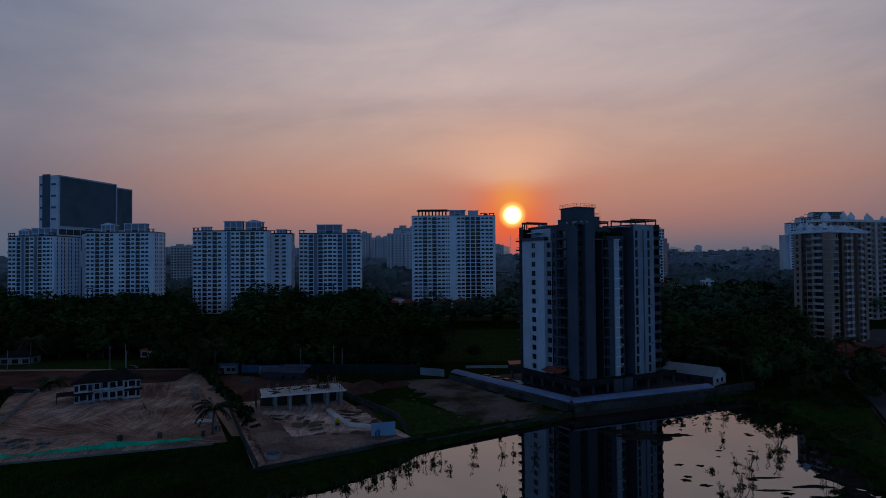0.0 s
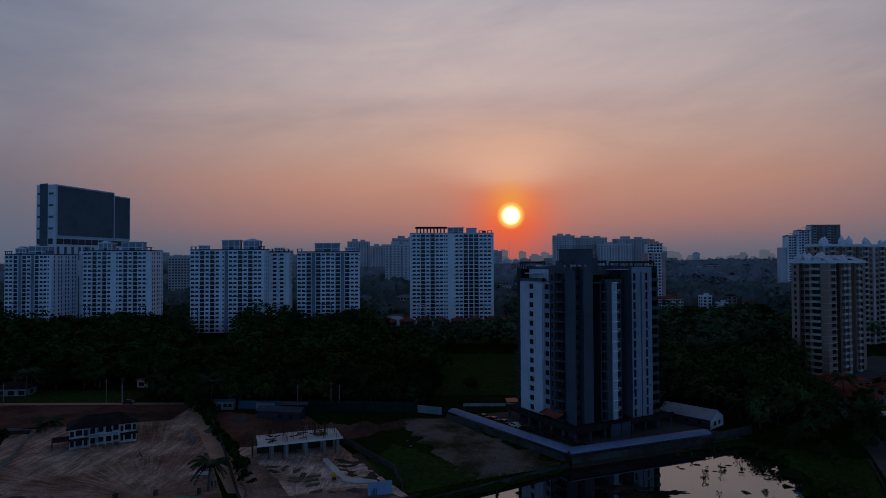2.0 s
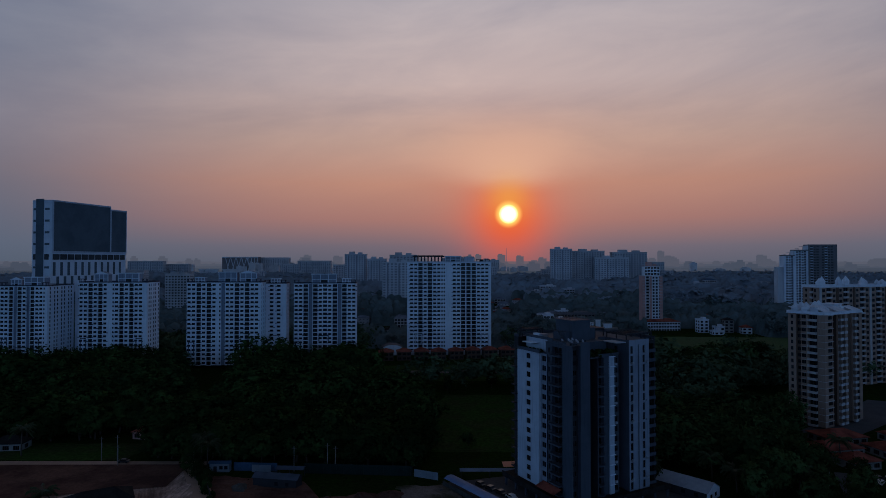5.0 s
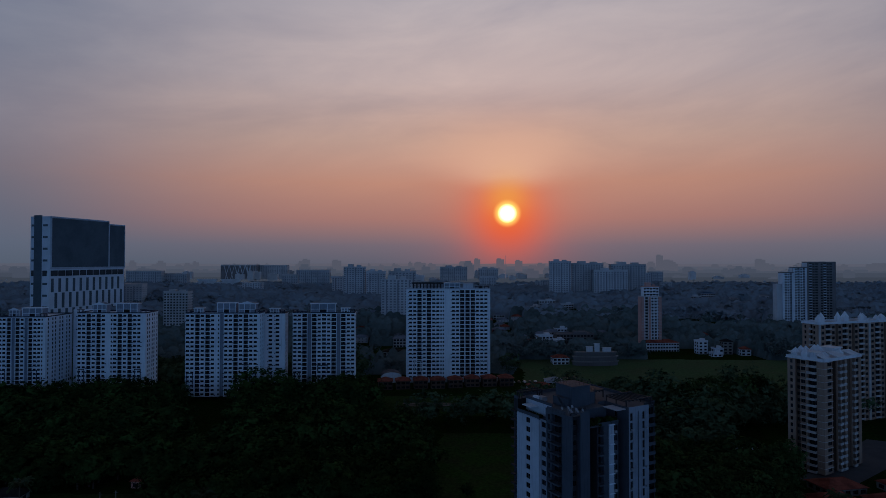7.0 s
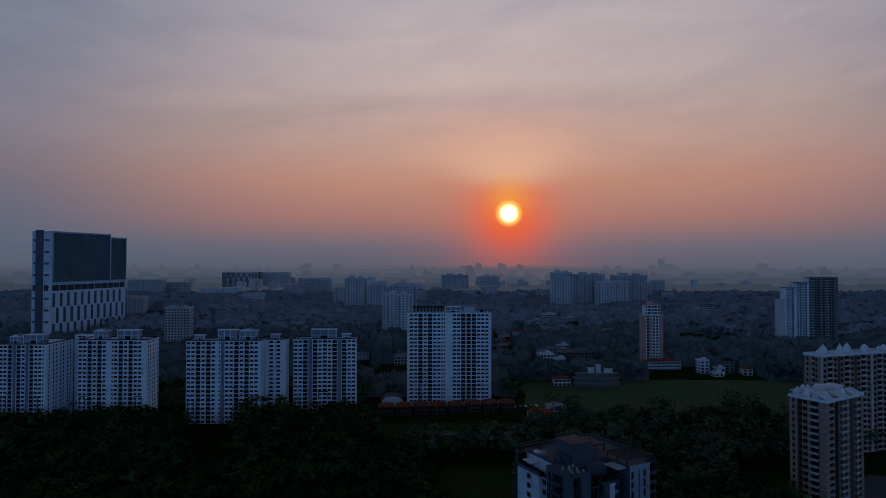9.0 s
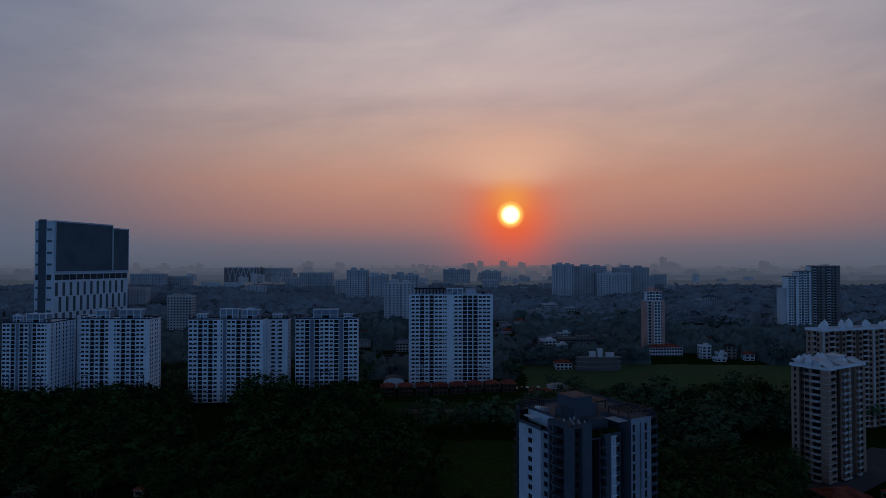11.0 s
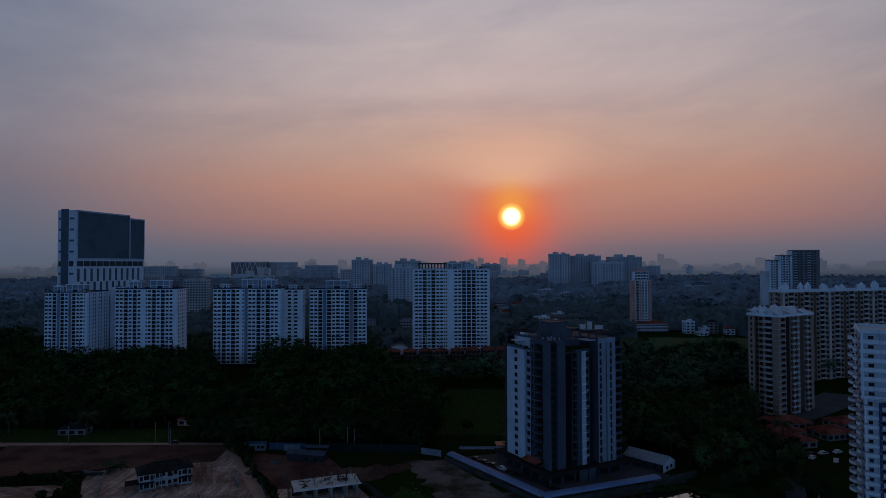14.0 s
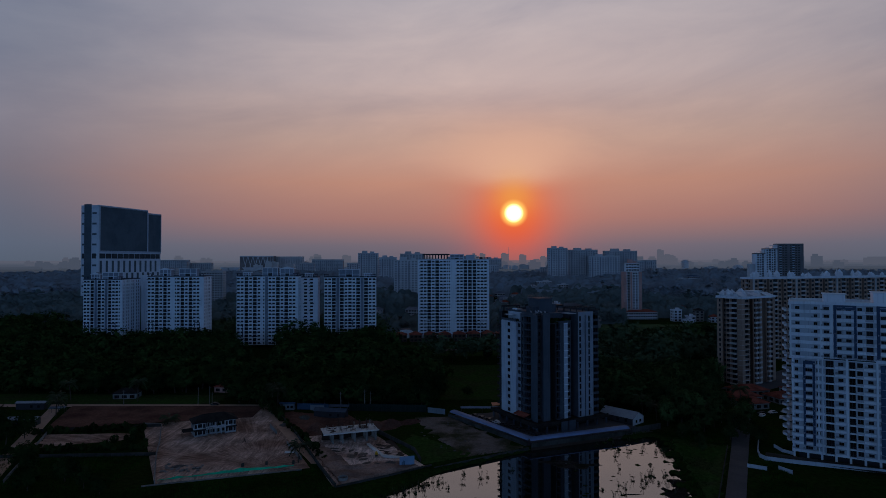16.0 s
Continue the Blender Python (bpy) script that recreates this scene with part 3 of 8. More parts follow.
gy = np.array(sorted([-v for v in grow(-20, 1600, 12, 1.2)] + list(np.arange(24, 180, 4.0)) + list(np.arange(180, 372, 2.0)) + grow(374, 8200, 5, 1.07)))
X, Y = np.meshgrid(gx, gy)
Z = land(X, Y)
g = Mesh()
g.v = [tuple(p) for p in np.stack([X.ravel(), Y.ravel(), Z.ravel()], 1).tolist()]
nx = len(gx)
g.f = [(r * nx + c, r * nx + c + 1, (r + 1) * nx + c + 1, (r + 1) * nx + c) for r in range(len(gy) - 1) for c in range(nx - 1)]
g.s = [0] * len(g.f)
setting("ground", g, "grass", "dark rough grass and scrub ground reaching the horizon", "ground")
w = Mesh()
w.quad((-60, 20, -1.2), (120, 20, -1.2), (120, 356, -1.2), (-60, 356, -1.2))
setting("water", w, "water", "still pond reflecting the dusk sky", "pond")


def sheet(name, corners, m, label, category, z=0.06, n=24, bumps=0.12, edge=0.0, seed=0):
    """A patch of ground between four corners, slightly uneven, with ragged edges."""
    q = Mesh()
    a, b, c, d = [Vector((*p, 0)) for p in corners]
    for j in range(n + 1):
        for i in range(n + 1):
            u, v = i / n, j / n
            p = (a.lerp(b, u)).lerp(d.lerp(c, u), v)
            inner = min(u, v, 1 - u, 1 - v) > 1e-6
            e = edge * noise.noise(Vector((p.x * .15 + seed, p.y * .15, 3.1)))
            h = z + float(land(p.x, p.y)) + (bumps * (0.6 + noise.noise(Vector((p.x * .22, p.y * .22, seed)))) if inner else -0.05)
            q.v.append((p.x + (0 if inner else e), p.y + (0 if inner else e), h))
    for j in range(n):
        for i in range(n):
            k = j * (n + 1) + i
            q.f.append((k, k + 1, k + n + 2, k + n + 1))
            q.s.append(0)
    ob = setting(name, q, m, label, category)
    for f in ob.data.polygons:
        f.use_smooth = True
    return ob


sheet("dirt_lot", [(-97, 234), (-48.5, 264), (-91, 438), (-136, 372)], "soil", "graded bare earth building plot with wheel tracks", "dirt lot", n=40, bumps=.25)
sheet("dirt_lot", [(-176, 360), (-91, 398), (-92, 441), (-190, 441)], "soil_dark", "dark red bare earth strip behind the house", "dirt lot", z=.42, bumps=.2)
sheet("dirt_lot", [(-162, 310), (-135, 328), (-134, 348), (-172, 346)], "soil", "pale bare patch between overgrown hedges", "dirt lot", z=.08, bumps=.2, edge=4)
sheet("dirt_lot", [(-37, 229), (-7, 267), (-32, 352), (-62, 338)], "soil_pale", "pale trampled earth of the construction site", "dirt lot", n=36, bumps=.5)
sheet("dirt_lot", [(-62, 338), (-30, 352), (-46, 408), (-82, 420)], "soil_dark", "churned red earth behind the unfinished building", "dirt lot", n=30, z=.1, bumps=.7)
sheet("dirt_lot", [(-35, 230), (-8.5, 265), (-15, 275), (-43, 262)], "soil_mid", "brown churned earth at the front of the site", "dirt lot", z=.35, n=44, bumps=.9, edge=2.5)
sheet("dirt_lot", [(-43, 262), (-34, 268), (-50, 318), (-56, 318)], "soil_mid", "uneven brown bank along the site wall", "dirt lot", z=.25, n=30, bumps=.9, edge=2.0)
sheet("ground", [(81, 208), (86, 211), (113, 314), (94, 334)], "field", "green grassy bank between the pond and the lane", "grass", z=.1, n=24, bumps=.25, edge=3)
# no hollow here: the pit's shade is this dark sheet
sheet("dirt_lot", [(-22, 288), (-14, 283), (-22, 330), (-29, 318)], "wet_earth", "flat near-black patch for the shade of the pit by the retaining wall", "pit", z=.3, n=10, bumps=.1)
sheet("road", [(-260, 440), (-86, 440), (-86, 449), (-260, 452)], "pale_road", "dusty unpaved lane along the woodland", "road", z=.16, bumps=.05)
sheet("road", [(-49, 272), (-43, 272), (-88, 442), (-96, 442)], "pale_road", "dusty lane beside the plot wall", "road", z=.18, bumps=.1)
sheet("road", [(-158, 236), (-150, 232), (-193, 432), (-199, 432)], "pale_road", "narrow earth lane between hedges", "road", z=.1, bumps=.1)
sheet("dirt_lot", [(-14, 400), (2, 402), (30, 306), (6, 286)], "gravel", "stony waste ground with rubble and weeds", "waste ground", z=.05, n=30, bumps=.3, edge=6)
sheet("ground", [(-23, 302), (-7, 272), (12, 292), (-13, 346)], "field", "green weedy grass beside the building site", "grass", z=.08, n=20, bumps=.25, edge=3)
sheet("road", [(82, 190), (88.5, 190), (121, 312), (114, 312)], "asphalt", "narrow grey lane beside the pond", "road", z=.12, bumps=.02)
sheet("road", [(114, 312), (121, 312), (150, 420), (142, 424)], "asphalt", "narrow grey lane continuing past the houses", "road", z=.12, bumps=.02)
sheet("pavement", [(1, 404), (33, 310), (90, 352), (62, 440)], "asphalt", "dark paved yard round the tower", "yard", z=.15, bumps=.02)
sheet("ground", [(-6, 470), (48, 470), (44, 640), (2, 640)], "field", "open green field behind the tower", "field", z=.1, n=20, bumps=.2, edge=5)
sheet("ground", [(64, 772), (425, 766), (435, 1062), (72, 1062)], "pitch", "large green playing field before the low buildings", "field", z=.3, n=40, bumps=.15, edge=6)
sheet("ground", [(-46, 700), (98, 700), (104, 800), (-44, 800)], "field", "rough fields before the row houses", "field", z=.15, n=24, bumps=.3, edge=5)
sheet("dirt_lot", [(-20, 742), (96, 746), (98, 764), (-22, 760)], "gravel", "strip of bare tilled earth", "field", z=.4, n=16, bumps=.2, edge=4)
sheet("dirt_lot", [(-250, 454), (-118, 452), (-120, 492), (-260, 500)], "field", "rough grassy clearing before the woods", "clearing", z=.1, n=20, bumps=.2, edge=5)
sheet("pavement", [(158, 520), (178, 505), (250, 600), (226, 620)], "asphalt", "paved yard round the tan tower", "yard", z=.15, bumps=.02)

# ---- the slate and white tower by the pond ----
TX, TY, TYAW = 39.7, 178.4, 28.0
H = 3.02
T = thing("apartment_tower", "slate-blue and white stepped apartment tower beside the pond", "apartment tower", TX, TY, 0, TYAW, metres=True)
Z0, NF = 4.2, 14
ZA = Z0 + NF * H        # 46.5
ZR = 50.4
ZT = Z0 + (NF + 1) * H

wall = Mesh()           # 0 slate, 1 white, 2 dark, 3 pale


def upright(a, b, z0, z1, slot):
    wall.quad((*a, z0), (*b, z0), (*b, z1), (*a, z1), slot)


# side towards the woods, from its far end to the near corner
facade(T, wall, (-.5, 26.9), -90, [(4.6, "b"), (3.0, "w"), (4.2, "b")], Z0, NF, H, 1)
facade(T, wall, (0.3, 15.1), -90, [(2.9, "w")], Z0, NF, H, 3)
facade(T, wall, (0.6, 12.2), -90, [(1.5, "w"), (6.2, "y"), (1.15, "b")], Z0, NF + 1, H, 0, bal=("rail", "slate", "rail"), out=1.3)
upright((-.5, 15.1), (.3, 15.1), Z0, ZA, 1)
upright((.6, 3.35), (0, 3.35), Z0, ZR, 0)
upright((0, 3.35), (0, 0), 0, ZR, 0)
# near block: a pier on either side of a window slot, shade painted near-black
upright((0, 0), (.5, 0), 0, ZR, 0)
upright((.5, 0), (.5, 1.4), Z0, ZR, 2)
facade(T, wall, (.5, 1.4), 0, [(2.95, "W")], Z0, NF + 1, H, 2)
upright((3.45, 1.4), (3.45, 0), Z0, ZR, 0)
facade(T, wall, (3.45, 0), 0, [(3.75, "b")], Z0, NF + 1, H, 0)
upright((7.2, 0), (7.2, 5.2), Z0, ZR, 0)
# recess darkened for its shade, then the balcony bay with white panels
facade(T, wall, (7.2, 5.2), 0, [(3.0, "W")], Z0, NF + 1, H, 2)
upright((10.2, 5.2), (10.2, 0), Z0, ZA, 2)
facade(T, wall, (10.2, 0), 0, [(2.7, "y"), (1.8, "b")], Z0, NF, H, 0, bal=("rail", "slate", "rail"), out=.7)
facade(T, wall, (14.7, -.3), 0, [(2.0, "b")], Z0, NF, H, 1)
facade(T, wall, (16.7, 0), 0, [(2.0, "w")], Z0, NF, H, 0)
upright((14.7, 0), (14.7, -.3), Z0, ZA, 1)
upright((16.7, -.3), (16.7, 0), Z0, ZA, 1)
upright((18.7, 0), (18.7, 9.0), Z0, ZA, 0)
# narrow court, then the pale far bay
facade(T, wall, (18.7, 9.0), 0, [(3.0, "b")], Z0, NF + 1, H, 0)
facade(T, wall, (21.7, 9.0), -90, [(4.0, "b"), (1.8, "w"), (4.7, "b")], Z0, NF + 1, H, 0)
facade(T, wall, (21.7, -1.5), 0, [(.3, "b"), (1.8, "t"), (1.7, "b"), (.6, "v"), (1.2, "b"), (1.6, "t"), (1.5, "b")], Z0, NF + 1, H, 3)
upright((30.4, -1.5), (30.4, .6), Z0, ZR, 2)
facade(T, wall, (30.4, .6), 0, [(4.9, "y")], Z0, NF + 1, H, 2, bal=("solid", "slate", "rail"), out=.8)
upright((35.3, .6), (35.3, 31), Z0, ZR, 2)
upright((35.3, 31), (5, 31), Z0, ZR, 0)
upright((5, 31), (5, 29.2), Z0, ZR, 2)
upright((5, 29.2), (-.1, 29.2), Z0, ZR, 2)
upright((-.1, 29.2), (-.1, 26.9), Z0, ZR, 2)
upright((-.1, 26.9), (-.5, 26.9), Z0, ZA, 1)
# setback storey over the white side wall, and over the balcony bay
upright((3.2, 26.9), (3.2, 13), ZA, ZR, 1)
upright((3.2, 13), (.6, 13), ZA, ZR, 0)
upright((.6, 13), (.6, 12.2), ZA, ZR, 0)
upright((7.2, 5.2), (18.7, 5.2), ZA, ZR, 0)
# fill between the top storey and the roof line
for a, b, s in (((.6, 12.2), (.6, 3.35), 0), ((0, 0), (.5, 0), 0), ((.5, 1.4), (3.45, 1.4), 2), ((3.45, 0), (7.2, 0), 0), ((7.2, 5.2), (10.2, 5.2), 2),
                ((18.7, 9), (21.7, 9), 0), ((21.7, 9), (21.7, -1.5), 0), ((21.7, -1.5), (30.4, -1.5), 3), ((30.4, .6), (35.3, .6), 2)):
    upright(a, b, ZT, ZR + .7, s)
part("wall", wall, ["slate", "tower_white", "slate_dark", "bay_paint"], T, "slate blue and white painted walls, near-black in recesses for their shade")

roof = Mesh()
roof.poly([(0, 0, ZR), (7.2, 0, ZR), (7.2, 5.2, ZR), (18.7, 5.2, ZR), (18.7, 9, ZR), (21.7, 9, ZR), (21.7, -1.5, ZR), (30.4, -1.5, ZR), (35.3, .6, ZR), (35.3, 31, ZR), (5, 31, ZR), (5, 29.2, ZR), (-.1, 29.2, ZR), (-.1, 26.9, ZR), (3.2, 26.9, ZR), (3.2, 13, ZR), (0, 13, ZR)])
roof.box(-.5, 3.2, 15.1, 26.9, ZA - .3, ZA)
roof.box(7.3, 18.7, 0, 5.2, ZA - .3, ZA)
part("roof", roof, "roof_deck", T, "flat grey roof deck with lower terraces")
for b in ((-.5, -.25, 15.1, 26.9, ZA, ZA + 1.0),
          (10.2, 18.7, -.25, 0, ZA, ZA + .9),
          (18.45, 18.7, 0, 5.2, ZA, ZA + .9),
          (3.2, 3.45, 13, 26.9, ZR, ZR + .9),
          (-.1, .15, 26.9, 29.2, ZR, ZR + .9),
          (5, 34.3, 30.75, 31, ZR, ZR + 1.0),
          (35.05, 35.3, .6, 30.75, ZR, ZR + 1.0),
          (.1, 7.0, 0.0, .22, ZR + .705, ZR + .95)):
    part("parapet", Mesh().box(*b), "slate", T)
hh = Mesh()
hh.box(8.0, 15.4, 9.0, 17.0, ZR, ZR + 6.3)
hh.box(6.0, 8.0, 10, 16, ZR, ZR + 2.8)
hh.box(7.7, 15.7, 8.7, 17.3, ZR + 6.3, ZR + 6.6)
hh.box(15.4, 18.4, 10, 16, ZR, ZR + 3.8)
headhouse = part("headhouse", hh, "slate", T, "slate lift and stair headhouse on the roof")
part("railing", railing(Mesh(), [(7.8, 8.8), (15.6, 8.8), (15.6, 17.2), (7.8, 17.2), (7.8, 8.8)], ZR + 6.6), "rail", headhouse)
part("railing", railing(Mesh(), [(15.6, 10.1), (18.3, 10.1), (18.3, 15.9)], ZR + 3.8), "rail", headhouse)
st = Mesh()
for k in range(12):
    st.box(4.6 + .1 * k, 5.6 + .1 * k, 9.4 + .35 * k, 9.75 + .35 * k, ZR + .25 * k, ZR + .25 * k + .08)
st.tube((4.6, 9.4, ZR + 1), (5.8, 13.6, ZR + 4), .05, sides=4)
st.tube((4.6, 9.4, ZR), (5.8, 13.6, ZR + 3), .08, sides=4)
part("stair", st, "rail", T, "dark steel outside stair")


def pergola(x0, x1, y0, y1, z, h, n, roofed=False):
    m = Mesh()
    for x in (x0, x1 - .3):
        for k in range(3):
            y = y0 + (y1 - y0 - .3) * k / 2
            m.box(x, x + .3, y, y + .3, z, z + h)
    for k in range(n):
        x = x0 + (x1 - x0 - .25) * k / (n - 1)
        m.box(x, x + .25, y0, y1, z + h, z + h + .35)
    for y in (y0, y1 - .3):
        m.box(x0, x1, y, y + .3, z + h + .352, z + h + .7)
    if roofed:
        m.box(x0 - .2, x1 + .2, y0 - .2, y1 + .2, z + h + .702, z + h + .8)
    return m


part("pergola", pergola(22.2, 33.4, 0, 9, ZR, 1.9, 8), "slate_dark", T, "dark concrete roof pergola")
part("pergola", pergola(19, 27, 15, 24, ZR, 2.0, 6, True), "slate_dark", T, "dark roofed pergola")
part("pergola", pergola(.8, 9.5, 26.0, 28.8, ZR, 1.9, 8), "slate_dark", T, "dark concrete roof pergola")
cn = Mesh()
cn.box(-.2, 3.6, 20, 24.6, ZA + 2.5, ZA + 2.75)
cn.box(3.5, 4.9, 21.5, 23.5, ZR, ZR + 1.5)
part("canopy", cn, "white", T, "white concrete canopy over the terrace")
cp = Mesh()
cp.box(17.6, 21.6, -.4, 5.6, ZR - .2, ZR + .05)
part("canopy", cp, "pale_slate", T, "thin grey roof canopy over the court")
part("skylight", Mesh().box(4.6, 6.8, 20, 23, ZR, ZR + 1.3), "tin_white", T, "small pale skylight box")
part("mast", Mesh().tube((20.5, 12, ZR), (20.5, 12, ZR + 6.5), .07, .03, 5), "rail", T, "thin aerial mast")
for (x, y) in ((1.4, 2), (2.4, 4), (3.4, 1.6), (4.6, 3.5), (5.6, 1.8), (1.6, 6.6), (3.8, 6.2), (5.8, 6.8)):
    d = Mesh()
    d.tube((x, y, ZR), (x, y, ZR + .9), .05, sides=5)
    d.tube((x, y - .1, ZR + 1.0), (x + .05, y - .35, ZR + 1.15), .18, .5, sides=10)
    part("satellite_dish", d, "tin_white", T, "pale satellite dish")
for k in range(NF):
    z = Z0 + k * H
    part("ledge", Mesh().box(14.6, 16.8, -.7, -.3, z + 2.72, z + 2.95), "white", T)
for k in range(1, NF + 1):
    z = Z0 + k * H
    b = Mesh()
    b.box(-1.6, -.1, 27.2, 29.0, z - .2, z)
    b.box(-1.6, -1.45, 27.2, 29.0, z, z + .25)
    b.box(-1.6, -1.55, 27.2, 29.0, z + .95, z + 1.03)
    for j in range(4):
        b.box(-1.6, -1.55, 27.2 + .58 * j, 27.25 + .58 * j, z + .25, z + .95)
    part("balcony", b, "slate_dark", T)
# deck and inner podium wall coloured near-black for the shade under the podium
pod = Mesh()
pod.box(-3, 37, -3.4, 32, 3.3, Z0, 0)
pod.box(-3.3, 37.3, -3.7, -3.4, 3.0, Z0 + .5, 0)
pod.box(-3.3, -3.0, -3.4, 32, 3.0, Z0 + .5, 0)
part("podium_deck", pod, "tile_dark", T, "dark parking podium deck")
for i in range(8):
    part("column", Mesh().box(-2.8 + 5.6 * i, -2.2 + 5.6 * i, -3.2, -2.6, 0.1, 3.3), "slate", T)
for i in range(6):
    part("column", Mesh().box(-2.8, -2.2, 2.4 + 5.6 * i, 3.0 + 5.6 * i, 0.1, 3.3), "slate", T)
part("podium_wall", Mesh().box(1.5, 33.5, 1.5, 30.5, 0.1, 3.3), "tile_dark", T)
for k in range(1, NF, 2):
    for (u, v) in ((22.6, -1.75), (28.9, -1.75), (16.9, -.28), (9.2, 4.95)):
        if (k + int(u)) % 3:
            part("air_conditioner", Mesh().box(u, u + .85, v - .28, v + .2, Z0 + k * H + .1, Z0 + k * H + .75), "tin_white", T, "pale air conditioner box")
for x in (9.5, 13.6):
    part("screen_wall", Mesh().box(x, x + 3.6, -4.9, -4.5, .1, 4.4), "slate", T, "slate freestanding screen wall")
aw = Mesh()
aw.poly([(-3.8, 4, 5.9), (-3.8, 13, 5.9), (-.6, 13, 6.9), (-.6, 4, 6.9)])
aw.poly([(-3.8, 4, 5.8), (-.6, 4, 6.8), (-.6, 13, 6.8), (-3.8, 13, 5.8)])
part("awning", aw, "tile", T, "dull red awning")

# ---- compound wall with its curved sheet roof ----


def vault_run(name, a, b, label, r=2.2, z=2.0):
    """A long shelter with a curved sheet-metal roof on a masonry boundary wall."""
    a, b = Vector((a[0], a[1] * DEPTH, 0)), Vector((b[0], b[1] * DEPTH, 0))
    L = (b - a).length
    ob = thing(name, label, "covered walkway", a.x, a.y, 0, math.degrees(math.atan2(b.y - a.y, b.x - a.x)), metres=True)
    m = Mesh()
    n, seg = max(2, int(L / 3)), 8
    for k in range(n):
        x0, x1 = L * k / n, L * (k + 1) / n
        for j in range(seg):
            t0, t1 = math.pi * (.08 + .84 * j / seg), math.pi * (.08 + .84 * (j + 1) / seg)
            p0, p1 = (r - r * math.cos(t0), z + .52 * r * math.sin(t0)), (r - r * math.cos(t1), z + .52 * r * math.sin(t1))
            m.quad((x0, *p0), (x1, *p0), (x1, *p1), (x0, *p1))
    part("curved_roof", m.weld(), "tin_walk", ob, "curved grey-blue sheet metal roof")
    w = Mesh()
    w.box(0, L, -.5, -.25, -.1, z - .45)
    w.box(0, L, -.56, -.19, z - .45, z - .33)
    for k in range(int(L / 4) + 1):
        w.box(4 * k, 4 * k + .35, -.62, -.5, -.1, z - .5)
    part("boundary_wall", w, "concrete_dark", ob, "stained masonry boundary wall")
    # made-up dark base in place of the dark bank under the wall
    part("footing", Mesh().box(0, L, -.7, -.2, -1.8, -.1), "wet_earth", ob, "added dark base standing for the dark bank below the wall")
    for k in range(int(L / 6) + 1):
        for y in (.15, 2 * r - .2):
            part("post", Mesh().tube((min(6 * k + .2, L), y, 0.1), (min(6 * k + .2, L), y, z + .15), .08, sides=6), "rail", ob)
    return ob


vault_run("covered_walkway", (2.0, 401), (33.0, 313), "long walkway roof along the stained compound wall")
vault_run("covered_walkway", (34.0, 311), (79.0, 346), "walkway roof along the pond side compound wall")
fl = thing("boundary_wall", "low stained masonry wall past the walkway", "wall", 79.5, 346.5, 0, 45)
w = Mesh()
w.box(0, 22, 0, .25, -1.5, 2.4)
w.box(0, 22, -.05, .3, 2.4, 2.5)
part("masonry", w, "concrete_dark", fl)


# ---- the white slabs beyond the woods ----
def roof_rooms(T, W, D, z, spots, wall="white", dark="recess"):
    """Stair rooms with gabled or flat tops on a roof."""
    for (x0, x1, y0, y1, h, gable) in spots:
        m = Mesh()
        m.box(x0, x1, y0, y1, z, z + h, 1)
        m.box(x0 - .5, x1 + .5, y0 - .5, y1 + .5, z + h, z + h + .45, 0)
        for xx in (x0 - .05, x0 + (x1 - x0) * .33, x0 + (x1 - x0) * .66, x1 - .35):
            m.box(xx, xx + .4, y0 - .12, y0 - .01, z, z + h - .01, 0)
        m.box(x0, x1, y0 - .2, y0 - .13, z + h * .40, z + h * .40 + .3, 0)
        m.box(x0 + (x1 - x0) * .36, x0 + (x1 - x0) * .63, y0 - .08, y0 - .01, z + .3, z + h * .4, 2)
        m.box(x1 + .01, x1 + .1, y0 + 1, y0 + 1.4, z, z + h - .01, 0)
        if gable:
            c = (x0 + x1) / 2
            m.poly([(x0, y0 - .3, z + h + .36), (x1, y0 - .3, z + h + .36), (c, y0 - .3, z + h + 1.9)], 0)
            m.quad((x0, y0 - .3, z + h + .36), (c, y0 - .3, z + h + 1.9), (c, y1, z + h + 1.9), (x0, y1, z + h + .36), 1)
            m.quad((c, y0 - .3, z + h + 1.9), (x1, y0 - .3, z + h + .36), (x1, y1, z + h + .36), (c, y1, z + h + 1.9), 1)
        part("roof_room", m, [wall, dark, "glass"], T, "blue-grey roof-top stair room with white trim")


def corner_frame(T, x, y, z, s=3.2, h=2.2):
    m = Mesh()
    for a in (x, x + s - .4):
        for b in (y, y + s - .4):
            m.box(a, a + .4, b, b + .4, z, z + h)
    m.box(x - .4, x + s + .4, y - .4, y + s + .4, z + h, z + h + .4)
    part("corner_kiosk", m, "navy", T, "dark blue roof corner kiosk")


